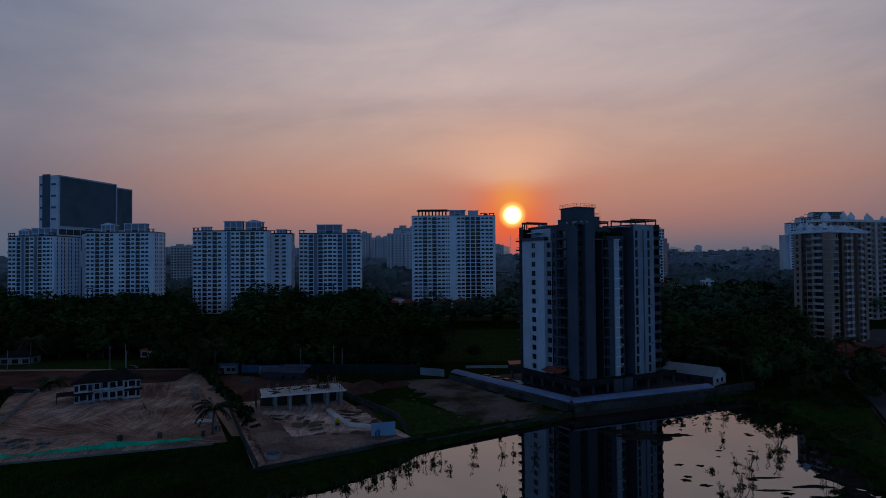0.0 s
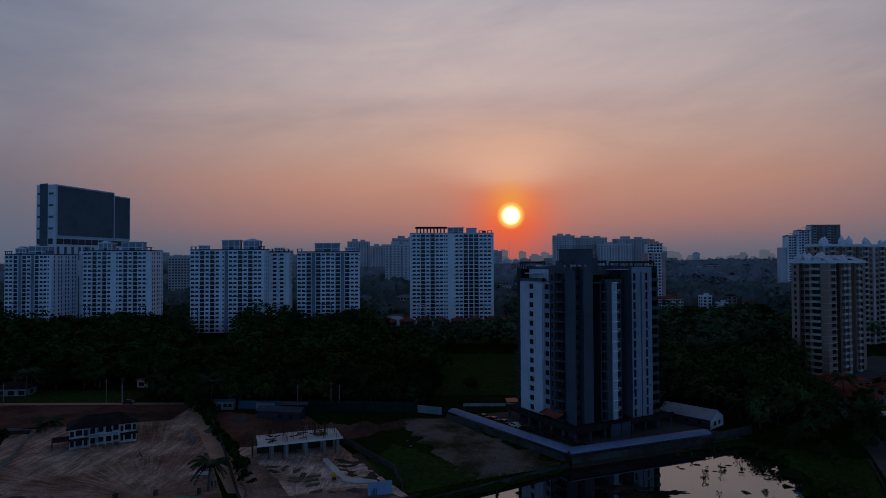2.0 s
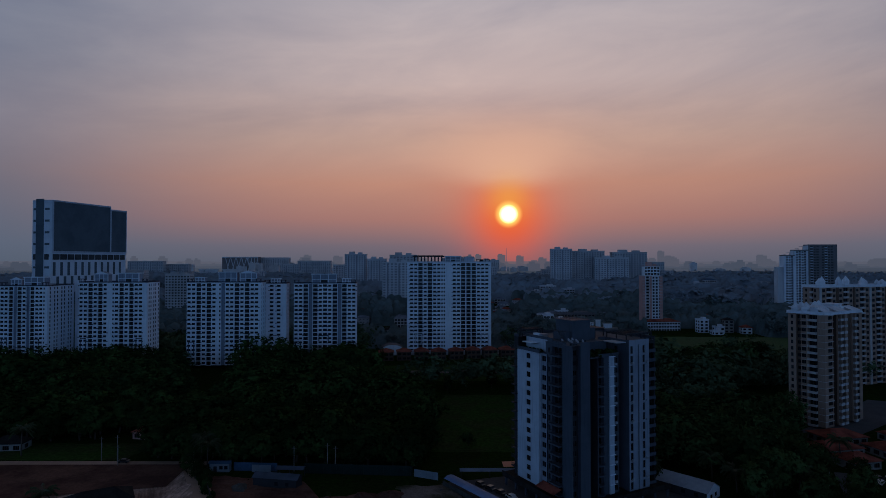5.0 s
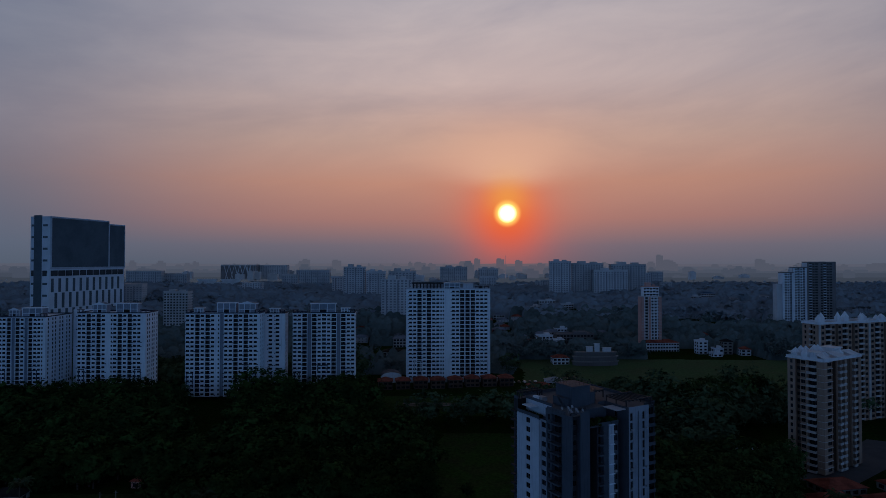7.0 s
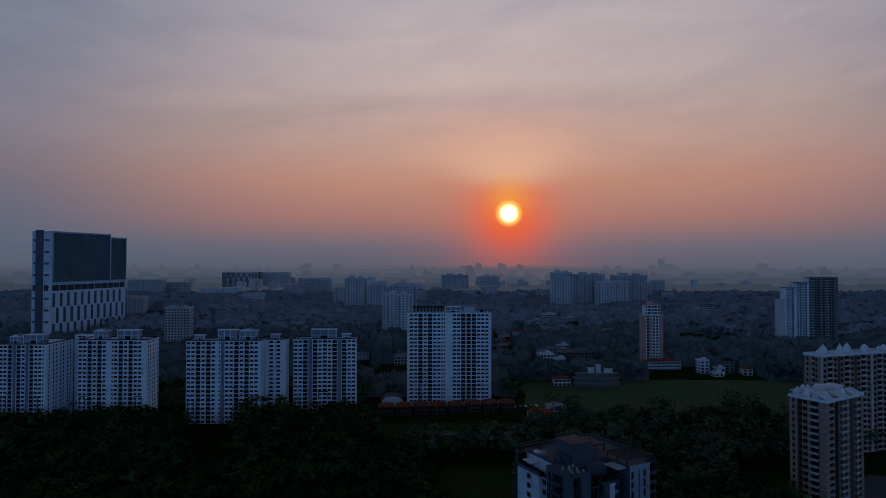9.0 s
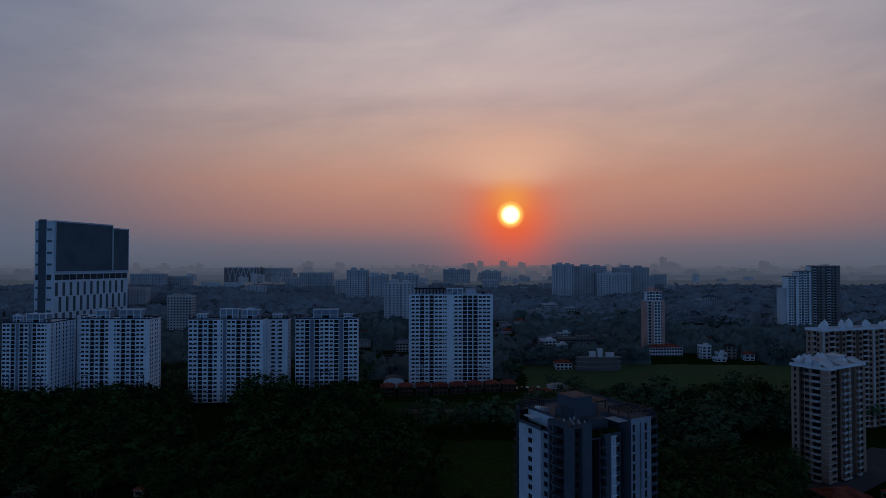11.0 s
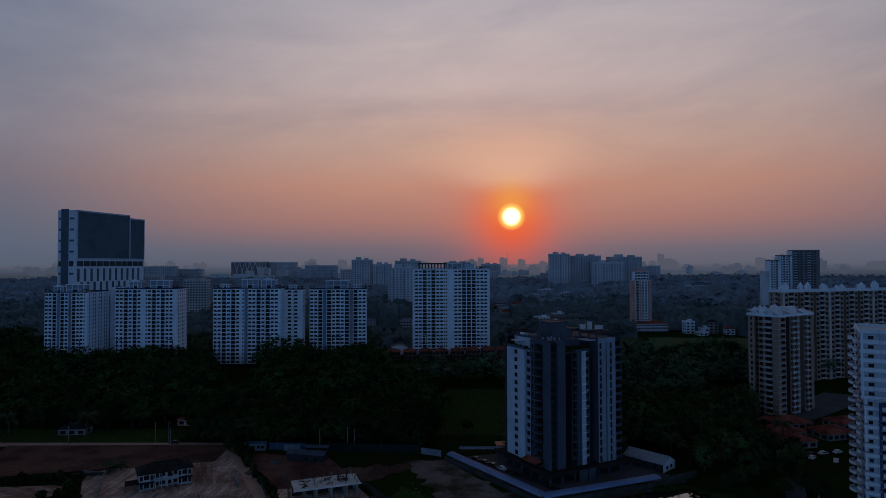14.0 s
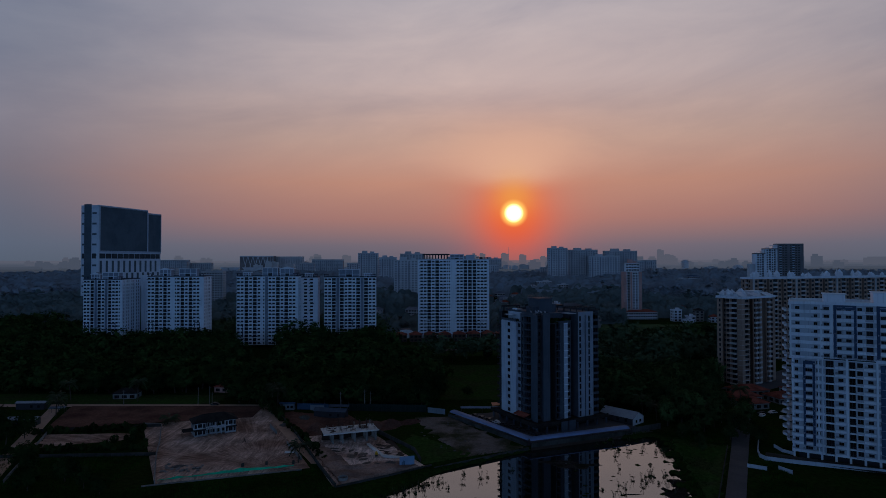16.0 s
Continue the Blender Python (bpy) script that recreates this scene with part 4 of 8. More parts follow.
def slab(label, x, y, z, yaw, W, D, storeys, h, front, right, left, rooms, dark_bands=(), m=("white", "navy"), top=.75, frame_corners=True, name="apartment_block", group="white apartment blocks"):
    T = thing(name, label, "apartment block", x, y, z, yaw, group)
    wall = Mesh()
    top_z = storeys * h
    rest = (Mesh(), Mesh())
    cool = (Mesh(), random.Random(int(abs(x) + y)))
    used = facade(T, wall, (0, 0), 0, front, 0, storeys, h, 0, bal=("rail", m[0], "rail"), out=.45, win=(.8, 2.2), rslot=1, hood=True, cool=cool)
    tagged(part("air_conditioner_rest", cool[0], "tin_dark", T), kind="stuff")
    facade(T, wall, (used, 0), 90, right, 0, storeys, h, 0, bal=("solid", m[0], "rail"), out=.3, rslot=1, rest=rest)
    dd = sum(c[0] for c in right)
    if left:
        facade(T, wall, (0, sum(c[0] for c in left)), -90, left, 0, storeys, h, 0, bal=("solid", m[0], "rail"), out=.3, rest=rest)
    else:
        wall.quad((0, dd, 0), (0, 0, 0), (0, 0, top_z), (0, dd, top_z))
    wall.quad((used, dd, 0), (0, dd, 0), (0, dd, top_z), (used, dd, top_z))
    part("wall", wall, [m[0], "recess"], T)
    put_rest(T, rest, (m[0], "rail"))
    r = Mesh()
    r.box(-.25, used + .25, -.25, dd + .25, top_z, top_z + .25, 0)
    parapet(r, 0, used, 0, dd, top_z + .25, top, .3, 1)
    part("roof", r, [m[0], m[1]], T)
    if frame_corners:
        for cx in (.2, used - 3.6):
            corner_frame(T, cx, .2, top_z + .25)
    roof_rooms(T, used, dd, top_z + .25, rooms, m[0])
    for (bx, bw, bz, bh) in dark_bands:
        b = Mesh()
        b.box(bx, bx + bw, -.35, -.02, bz, bz + .6)
        b.box(bx, bx + .6, -.35, -.02, bz - bh, bz)
        b.box(bx + bw - .6, bx + bw, -.35, -.02, bz - bh, bz)
        part("trim_band", b, m[1], T, "dark blue painted frame on the facade")
    return T


BW = {"n": 1.5, "r": 2.4, "w": 2.75, "W": 3.1, "y": 3.5, "b": 1.5, "t": 2.0}


def fit(pattern, total):
    """Bays whose widths fill the given length."""
    raw = [BW[k] for k in pattern]
    s = total / sum(raw)
    return [(r * s, k) for r, k in zip(raw, pattern)]


slab("long white apartment block above dark woods", -289, 780, 7, 0, 31, 45, 19, 2.73, fit("wwyrywrywwnb", 31), fit("bwbwwbwwbwwb", 57), None,
     [(13, 26, 8, 20, 5.6, False), (2, 9, 14, 24, 4, True)], dark_bands=((1, 4, 17, 8), (22, 4, 17, 8)))
slab("white apartment block with dark blue roof rooms", -240, 789, 7, 0, 45, 34, 19, 2.85, fit("wwywywbbnwywywwbb", 45.5), fit("bwwbwwbw", 34), None,
     [(8, 17, 8, 18, 5.4, True), (24, 38, 7, 18, 6.0, False)], dark_bands=((1, 4, 17, 9), (38, 4.5, 17, 8)))
slab("white apartment block with gabled roof room", -166.5, 781, 7, 1, 49, 20, 19, 2.86, fit("wwywywbnrwwywywwb", 49), fit("wbwbw", 22), None,
     [(20, 32, 5, 14, 6.6, False), (34, 45, 6, 16, 6.0, True), (4, 10, 8, 15, 3, False)], dark_bands=((1, 4.2, 15, 9), (42, 4.5, 15, 9)))
slab("set-back wing of the white block", -120, 812, 7, 0, 15, 22, 19, 2.79, fit("bwwb", 15), fit("bwwb", 18), None, [(4, 10, 6, 12, 3, False)])
slab("smaller white apartment block with dark roof room", -100, 815, 7, 7, 42.5, 22, 19, 2.79, fit("wwyrywWwyryww", 42.8), fit("bwwbw", 22), fit("wbwb", 20),
     [(12, 29, 4, 14, 6.2, False), (33, 39, 6, 12, 3, False)], dark_bands=((1, 4, 13, 8), (37, 4.5, 13, 8), (17, 7, 17, 4)))
# added block: closes the gap so warm sky light misses the side wall
link = thing("gap_blocker", "pale block added between two white slabs to keep out warm sky light", "stair block", -257.5, 838, 7, 0)
part("wall", Mesh().box(0, 17, 0, 10, 0, 55), "white", link)
t4 = slab("tall pale-blue white apartment tower, the highest slab", -24, 896, 4, 2, 64, 26, 24, 2.94, fit("bwwywywwnnbbbwwyyywwwb", 64), fit("bwwbw", 25), fit("bwbwwb", 25),
          [(29, 41, 2, 14, 4.5, False)], dark_bands=((6, 5, 16, 7), (56, 6, 16, 7)), m=("white", "pale_slate"), frame_corners=False)
pg = Mesh()             # a ring of stout columns under a dark slab
for i in range(9):
    for (y, w_) in ((1.6, 1.0), (12.4, .8)):
        pg.box(5 + 2.6 * i, 5 + 2.6 * i + w_, y, y + .8, 70.8, 75.0)
pg.box(4.0, 28.4, 1, 13.8, 75.0, 75.9)
pg.box(5.0, 27.4, .6, 1.0, 75.2, 76.2)
part("roof_pergola", pg, "slate_dark", t4, "dark unfinished roof pergola")
for cx in (53, 59.5):
    corner_frame(t4, cx, 1.5, 70.8, 3.5, 2.0)
part("water_tank", Mesh().tube((57, 8, 70.8), (57, 8, 73.2), 1.5, sides=12), "concrete_dark", t4, "dark roof tank")
part("stair_room", Mesh().box(43.5, 51, 2, 12, 70.8, 75).box(43.1, 51.4, 1.6, 12.4, 75, 75.3), "pale_slate", t4, "pale stair room on the roof")
part("podium", Mesh().box(-3, 70, -7, -1, -1, 4.2), "pale_slate", t4, "low pale podium")

# ---- the dark glass office tower behind ----
DK = thing("office_tower", "very tall office tower with a dark glass upper half", "office tower", -493, 728.9, 14, -13.6, metres=True)
DK.scale = (1.163, .52, 1)
w = Mesh()
W_, L_, L2_, HT = 24.5, 175, 55, 135.5
w.box(0, W_, 0, L_, 0, HT, 0)
w.box(0, W_, L_ + .02, L_ + L2_, 0, HT - 4, 0)
part("wall", w, "cladding", DK, "pale grey cladding")
g1 = Mesh()
g1.box(4.5, 14.5, -.6, -.02, 0, HT + 1.5)
part("glass_strip", g1, "dark_glass", DK, "dark vertical glazing strip")
g2 = Mesh()
g2.box(W_ + .02, W_ + .7, 3, L_ - 1, 74, HT - 2)
part("glass_wall", g2, "dark_glass", DK, "dark curtain wall panel")
g3 = Mesh()
g3.box(W_ + .02, W_ + .7, L_ + 1, L_ + L2_ - 1, 74, HT - 6)
part("glass_wall", g3, "dark_glass", DK, "dark curtain wall panel")
fr = Mesh()
for (a, b, t) in ((1.5, L_ - .2, HT), (L_ + .2, L_ + L2_, HT - 4)):
    fr.box(W_ + .02, W_ + 1.2, a, b, t - 1.6, t)
    fr.box(W_ + .02, W_ + 1.2, a, b, 72, 73.6)
    fr.box(W_ + .02, W_ + 1.2, a, a + 1.6, 73.6, t - 1.6)
    fr.box(W_ + .02, W_ + 1.2, b - 1.6, b, 73.6, t - 1.6)
part("panel_frame", fr, "pale_slate", DK, "pale frame round the glass")
for k in range(11):                         # the open storey under the glass, between its columns: dark panels for its shade
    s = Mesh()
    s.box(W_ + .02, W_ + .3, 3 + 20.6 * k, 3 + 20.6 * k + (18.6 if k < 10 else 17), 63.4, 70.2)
    part("opening", s, "recess_dark", DK, "dark panel for the shade of the open storey")
for row, (za, zb) in enumerate(((44, 60.5), (24.5, 43), (5, 23.5))):
    for k in range(11):
        s = Mesh()
        y = 4 + 20.2 * k + (10 if row % 2 else 0)
        s.box(W_ + .02, W_ + .25, y, y + 7.0, za, zb)
        part("window_slot", s, "dark_glass", DK)
for k in range(9):
    for (a, b) in ((1.2, 4.2), (15.6, 21.6)):
        z = 10.5 + 14.1 * k
        s = Mesh()
        s.box(a, b, -.2, -.02, z, z + 2.6)
        part("window", s, "dark_glass", DK)
# end wall: dark panels again in place of shaded gaps
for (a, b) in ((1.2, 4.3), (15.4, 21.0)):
    part("opening", Mesh().box(a, b, -.25, -.02, 63.4, 70.2), "recess_dark", DK, "dark panel for the shade of the open storey")

# ---- tan towers with pointed roof kiosks ----


def pyramids(T, spots, z, m="white2"):
    for (x, y, s, h) in spots:
        p = Mesh()
        p.box(x, x + s, y, y + s, z, z + h * .45)
        o = .25
        c = (x + s / 2, y + s / 2, z + h)
        q = [(x - o, y - o, z + h * .45), (x + s + o, y - o, z + h * .45), (x + s + o, y + s + o, z + h * .45), (x - o, y + s + o, z + h * .45)]
        for k in range(4):
            p.poly([q[k], q[(k + 1) % 4], c])
        part("roof_kiosk", p, m, T, "small white pointed roof kiosk")


TB = thing("apartment_tower", "tan and cream apartment tower with pointed white roof kiosks", "apartment tower", 172.2, 266.5, 1.5, 30, "tan towers", metres=True)
wall = Mesh()           # 0 tan, 1 brown
TH, TN = 2.95, 17
TTOP = TN * TH
# gabled end towards the woods, with its cream balconies near the corner
facade(TB, wall, (.6, 16.7), -90, [(1.0, "b"), (1.6, "w"), (1.0, "b")], 0, TN, TH, 0)
facade(TB, wall, (1.4, 13.1), -90, [(2.2, "w")], 0, TN, TH, 1)
facade(TB, wall, (.6, 10.9), -90, [(2.6, "W"), (.6, "b")], 0, TN, TH, 0)
facade(TB, wall, (0, 7.7), -90, [(4.9, "y"), (2.8, "b")], 0, TN, TH, 0, bal=("solid", "tan_light", "rail"), out=1.3)
for a, b, s in (((1.4, 13.1), (.6, 13.1), 0), ((.6, 10.9), (1.4, 10.9), 0), ((.6, 7.7), (0, 7.7), 0)):
    wall.quad((*b, 0), (*a, 0), (*a, TTOP), (*b, TTOP), s)
# long side
x0 = facade(TB, wall, (0, 0), 0, [(2.2, "b"), (4.6, "W")], 0, TN, TH, 0)
x1 = x0 + facade(TB, wall, (x0, .7), 0, [(4.2, "r")], 0, TN, TH, 1, rslot=1)
x2 = x1 + facade(TB, wall, (x1, 0), 0, [(3.4, "y"), (3.4, "y"), (1.6, "b")], 0, TN, TH, 0, bal=("solid", "tan_light", "rail"), out=1.1)
x3 = x2 + facade(TB, wall, (x2, .7), 0, [(4.2, "b")], 0, TN, TH, 1)
x4 = x3 + facade(TB, wall, (x3, 0), 0, [(3.4, "y"), (3.6, "w"), (1.8, "b")], 0, TN, TH, 0, bal=("solid", "tan_light", "rail"), out=1.0)
for x, a, b in ((x0, 0, .7), (x1, .7, 0), (x2, 0, .7), (x3, .7, 0)):
    wall.quad((x, a, 0), (x, b, 0), (x, b, TTOP), (x, a, TTOP), 0)
wall.quad((x4, 0, 0), (x4, 16.7, 0), (x4, 16.7, TTOP), (x4, 0, TTOP))
wall.quad((x4, 16.7, 0), (.6, 16.7, 0), (.6, 16.7, TTOP), (x4, 16.7, TTOP))
part("wall", wall, ["tan", "brown"], TB, "tan rendered walls with brown recessed strips")
for k in range(1, TN + 1):
    part("storey_band", Mesh().box(-.1, x0 - 4.4, -.35, -.02, k * TH - .32, k * TH - .19).box(-.3, -.02, -.35, 2.8, k * TH - .32, k * TH - .19), "tan_light", TB, "cream storey band")
    part("sill_band", Mesh().box(x0 - 4.4, x0, -.3, -.02, k * TH - .4, k * TH - .15), "tan_light", TB, "cream storey band")
    part("side_band", Mesh().box(.3, .58, 7.8, 10.9, k * TH - .32, k * TH - .19), "tan_light", TB, "cream storey band")
rf = Mesh()
rf.box(-.4, x4 + .4, -.4, 17.1, TTOP, TTOP + .4)
parapet(rf, -.2, x4 + .2, -.2, 16.9, TTOP + .4, .9, .3)
part("roof", rf, "white2", TB, "white roof slab and parapet")
rm_ = Mesh().box(4, 11, 5, 12, TTOP + .4, TTOP + 3.2).box(22, 29, 7, 13, TTOP + .4, TTOP + 3.6).box(21.5, 29.5, 6.5, 13.5, TTOP + 3.6, TTOP + 3.9)
part("roof_room", rm_, "white2", TB, "low white rooms on the roof")
sl = Mesh()             # sloped white slabs over the end bays
for (a, b, c, d) in ((.2, 6.5, .2, 4.2), (.4, 6.0, 10.5, 16.5), (12.0, 19.5, .2, 5.5), (24.5, 31.8, .2, 5.0)):
    z = TTOP + 1.35
    sl.poly([(a, c, z), (b, c, z), (b, d, z + 1.7), (a, d, z + 1.7)])
    sl.poly([(a, c, z - .2), (a, d, z + 1.5), (b, d, z + 1.5), (b, c, z - .2)])
    for (p, q) in (((a, c, z), (b, c, z)), ((b, c, z), (b, d, z + 1.7)), ((b, d, z + 1.7), (a, d, z + 1.7)), ((a, d, z + 1.7), (a, c, z))):
        sl.quad((p[0], p[1], p[2] - .2), (q[0], q[1], q[2] - .2), q, p)
part("sloped_slab", sl.weld(), "white2", TB, "sloping white roof slabs")
pyramids(TB, [(1.2, 12.6, 2.8, 4.6), (1.6, 8.4, 2.6, 4.4), (6.4, 13.0, 2.8, 5.0), (9.8, 12.6, 2.8, 4.6), (13.6, 9.0, 3.0, 5.4), (17.0, 12.4, 2.8, 4.8), (5.6, 2.0, 2.2, 3.4), (20.0, 3.0, 2.4, 3.8)], TTOP + .4)

TC = thing("apartment_tower", "longer tan tower set behind with a row of white kiosks", "apartment tower", 214, 660, 2, 32, "tan towers")
wall = Mesh()
pat = []
for k in range(11):
    pat += [(2.2, "b"), (3.4, "w"), (5.6, "y"), (3.2, "w")]
rest = (Mesh(), Mesh())
n0 = facade(TC, wall, (0, 0), 0, pat[:12], 0, 19, 3.1, 0, bal=("solid", "tan_light", "rail"), out=.8)
n1 = n0 + facade(TC, wall, (n0, 0), 0, pat[12:], 0, 19, 3.1, 0, bal=("solid", "tan_light", "rail"), out=.8, rest=rest)
put_rest(TC, rest, ("tan_light", "rail"))
facade(TC, wall, (0, 18), -90, [(2, "b"), (3, "w"), (3, "b"), (4, "y"), (3, "w"), (3, "b")], 0, 19, 3.1, 0, bal=("solid", "tan_light", "rail"), out=.8)
shell(wall, n1, 18, 0, 58.9, "rk")
part("wall", wall, "tan", TC)
for k in range(11):
    part("pier", Mesh().box(14.4 * k + .2, 14.4 * k + 2.0, -.5, -.02, 0, 58.9), "tan_light" if k % 3 == 0 else "brown", TC)
rf = Mesh()
rf.box(-.6, n1 + .6, -.6, 18.6, 58.9, 59.4)
parapet(rf, -.4, n1 + .4, -.4, 18.4, 59.4, .9, .3)
part("roof", rf, "white2", TC, "white roof slab and parapet")
pyramids(TC, [(2 + 8.8 * k + 2 * math.sin(5 * k), 3 + 6 * (k % 2), 3.4 + 1.0 * math.sin(3 * k), 5.0 + 1.2 * math.sin(7 * k)) for k in range(17)], 59.4)

# far grey tower at the right
TD = thing("apartment_tower", "tall grey tower stepping up at one end, far off", "apartment tower", 410, 1392, 17, -6, "far towers")
wall = Mesh()
facade(TD, wall, (0, 0), 0, [(1.5, "b"), (3.5, "W"), (2.5, "w"), (3.5, "y"), (1.5, "b")], 0, 21, 3.1, 0, bal=("solid", "pale_slate", "rail"))
facade(TD, wall, (12.5, 2), 0, [(1.5, "b"), (3, "w"), (3.5, "y"), (3, "w"), (3, "y"), (1.5, "b")], 0, 23, 3.1, 0, bal=("solid", "pale_slate", "rail"))
facade(TD, wall, (28, 0), 0, [(2, "b"), (4, "y"), (3, "w"), (4, "W"), (2.5, "b"), (3, "w"), (4, "y"), (3, "w"), (4, "W"), (4, "b")], 0, 25, 3.1, 1, bal=("solid", "pale_slate", "rail"))
wall.quad((12.5, 0, 0), (12.5, 2, 0), (12.5, 2, 65.1), (12.5, 0, 65.1))
wall.quad((28, 2, 0), (28, 0, 0), (28, 0, 77.5), (28, 2, 77.5))
wall.quad((61.5, 0, 0), (61.5, 22, 0), (61.5, 22, 77.5), (61.5, 0, 77.5), 1)
wall.quad((0, 22, 0), (0, 0, 0), (0, 0, 65.1), (0, 22, 65.1))
wall.quad((12.5, 22, 65.1), (12.5, 2, 65.1), (12.5, 2, 71.3), (12.5, 22, 71.3))
wall.quad((28, 22, 71.3), (28, 2, 71.3), (28, 2, 77.5), (28, 22, 77.5))
wall.quad((61.5, 22, 0), (0, 22, 0), (0, 22, 65.1), (61.5, 22, 65.1))
for a, b, z in ((0, 12.5, 65.1), (12.5, 28, 71.3), (28, 61.5, 77.5)):
    wall.box(a, b, -.3, 22, z, z + 1.2, 1)
part("wall", wall, ["white2", "haze_brown"], TD)
part("low_wing", Mesh().box(-6.5, -.1, 4, 22, 0, 52), "haze_near", TD, "plain pale lower wing")
for k in range(5):
    part("roof_frame", Mesh().box(2 + 5 * k, 2.5 + 5 * k, 3, 18, 66.3 + 2.4 * k, 66.8 + 2.4 * k).box(2 + 5 * k, 2.5 + 5 * k, 3, 3.5, 65, 66.3 + 2.4 * k), "haze_dark", TD, "sloping roof frame")

# slim pink tower on a red-roofed podium
TE = thing("apartment_tower", "slim pink and cream tower on a red-roofed podium", "apartment tower", 201.5, 1160, 7, 6)
wall = Mesh()
facade(TE, wall, (0, 0), 0, [(3.4, "w"), (4.5, "y"), (3, "b"), (3.4, "w"), (4, "w"), (4.7, "W")], 0, 18, 3.0, 0, bal=("solid", "tan_light", "rail"))
facade(TE, wall, (0, 18), -90, [(4, "w"), (5, "b"), (4, "w"), (5, "b")], 0, 18, 3.0, 0)
shell(wall, 23, 18, 0, 54, "rk")
wall.box(-.4, 23.4, -.4, 18.4, 54, 54.6, 1)
part("wall", wall, ["white2", "tan_light"], TE)
for (x, wd) in ((-.3, 3.0), (7.9, 2.6), (19.6, 3.7)):
    part("pier", Mesh().box(x, x + wd, -.5, -.02, 0, 54), "pink", TE, "pink vertical band")
part("side_band", Mesh().box(-.5, -.02, 0, 18, 0, 54), "pink", TE, "pink painted side wall")
for k in range(18):
    part("storey_band", Mesh().box(-.6, 23.2, -.7, -.51, 3 * k + 2.7, 3 * k + 2.95), "tan_light", TE)
up = Mesh()
facade(TE, up, (2.5, 1.5), 0, [(3, "w"), (4, "W"), (3.5, "w"), (4, "W"), (3.5, "w")], 54.6, 3, 3.0, 0)
up.box(2.5, 20.5, 1.85, 16, 54.6, 63.6)
part("upper_block", up, "white2", TE, "stepped-in white upper storeys")
part("crown_roof", Mesh().box(1.8, 21.2, 1, 16.6, 63.6, 64.2).box(6, 12, 4, 12, 64.2, 68).box(14, 17, 5, 9, 64.2, 66), "pink", TE, "pink roof slab with lift room")
pd = Mesh()
facade(TE, pd, (0, -9), 0, [(3.2, "w")] * 13, 0, 3, 3.1, 0)
pd.box(0, 41.6, -8.6, 12, 0, 9.2)
part("podium", pd, "white2", TE, "white three-storey podium")
part("podium_roof", Mesh().hip(0, 41.6, -9, 12, 9.4, 3.0, .8), "tile", TE, "red tiled hipped podium roof")
TE.scale = (.85, DEPTH, 1)

# ---- hazy apartment groups on the far hill ----


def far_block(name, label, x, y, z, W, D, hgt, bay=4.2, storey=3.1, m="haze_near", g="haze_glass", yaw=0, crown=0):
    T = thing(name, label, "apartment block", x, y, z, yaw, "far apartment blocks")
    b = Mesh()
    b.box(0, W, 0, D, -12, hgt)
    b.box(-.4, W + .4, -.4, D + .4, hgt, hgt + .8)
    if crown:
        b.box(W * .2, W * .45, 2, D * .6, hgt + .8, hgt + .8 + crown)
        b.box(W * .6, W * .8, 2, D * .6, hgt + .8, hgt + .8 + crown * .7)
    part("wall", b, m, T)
    nb, ns = max(2, int(W / bay)), int(hgt / storey)
    s = Mesh()
    for k in range(nb):
        x0 = W * (k + .5) / nb
        for r in range(ns):
            s.box(x0 - bay * .30, x0 + bay * .30, -.12, -.01, r * storey + .8, r * storey + 2.45)
    tagged(part("window_grid", s, g, T), kind="stuff")
    if W > 28:
        cols = Mesh()
        for k in range(1, nb, 3):
            x0 = W * k / nb
            cols.box(x0 - .9, x0 + .9, -.5, -.13, 0, hgt - 1, 0)
            cols.box(x0 + .91, x0 + 2.4, -.2, -.125, 1, hgt - 2, 1)
        tagged(part("facade_relief", cols, [m, g], T), kind="stuff")
    if D > 10:
        s = Mesh()
        for r in range(ns):
            for k in range(max(1, int(D / 6))):
                y0 = 3 + 6 * k
                if x < 0:
                    s.box(W + .01, W + .12, y0, y0 + 2, r * storey + .9, r * storey + 2.4)
                else:
                    s.box(-.12, -.01, y0, y0 + 2, r * storey + .9, r * storey + 2.4)
        tagged(part("side_window_grid", s, g, T), kind="stuff")
    return T


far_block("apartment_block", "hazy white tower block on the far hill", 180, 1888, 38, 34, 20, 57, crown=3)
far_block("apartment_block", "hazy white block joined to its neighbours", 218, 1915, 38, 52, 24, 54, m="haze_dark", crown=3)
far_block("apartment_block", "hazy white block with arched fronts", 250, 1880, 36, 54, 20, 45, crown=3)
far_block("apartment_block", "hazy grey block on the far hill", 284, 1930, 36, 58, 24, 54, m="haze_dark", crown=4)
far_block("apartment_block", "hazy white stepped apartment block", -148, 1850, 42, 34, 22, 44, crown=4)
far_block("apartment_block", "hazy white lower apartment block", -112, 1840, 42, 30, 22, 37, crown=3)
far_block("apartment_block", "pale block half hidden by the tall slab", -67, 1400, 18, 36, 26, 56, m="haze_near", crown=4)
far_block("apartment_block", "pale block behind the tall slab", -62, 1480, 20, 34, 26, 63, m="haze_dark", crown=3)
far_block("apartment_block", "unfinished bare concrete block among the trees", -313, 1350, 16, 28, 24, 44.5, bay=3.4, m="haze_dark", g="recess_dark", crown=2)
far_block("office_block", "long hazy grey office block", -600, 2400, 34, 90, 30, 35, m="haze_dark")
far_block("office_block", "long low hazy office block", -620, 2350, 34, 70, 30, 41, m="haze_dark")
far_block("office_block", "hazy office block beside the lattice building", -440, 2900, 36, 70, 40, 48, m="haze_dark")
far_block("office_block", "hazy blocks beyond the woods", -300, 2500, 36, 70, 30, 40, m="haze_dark")
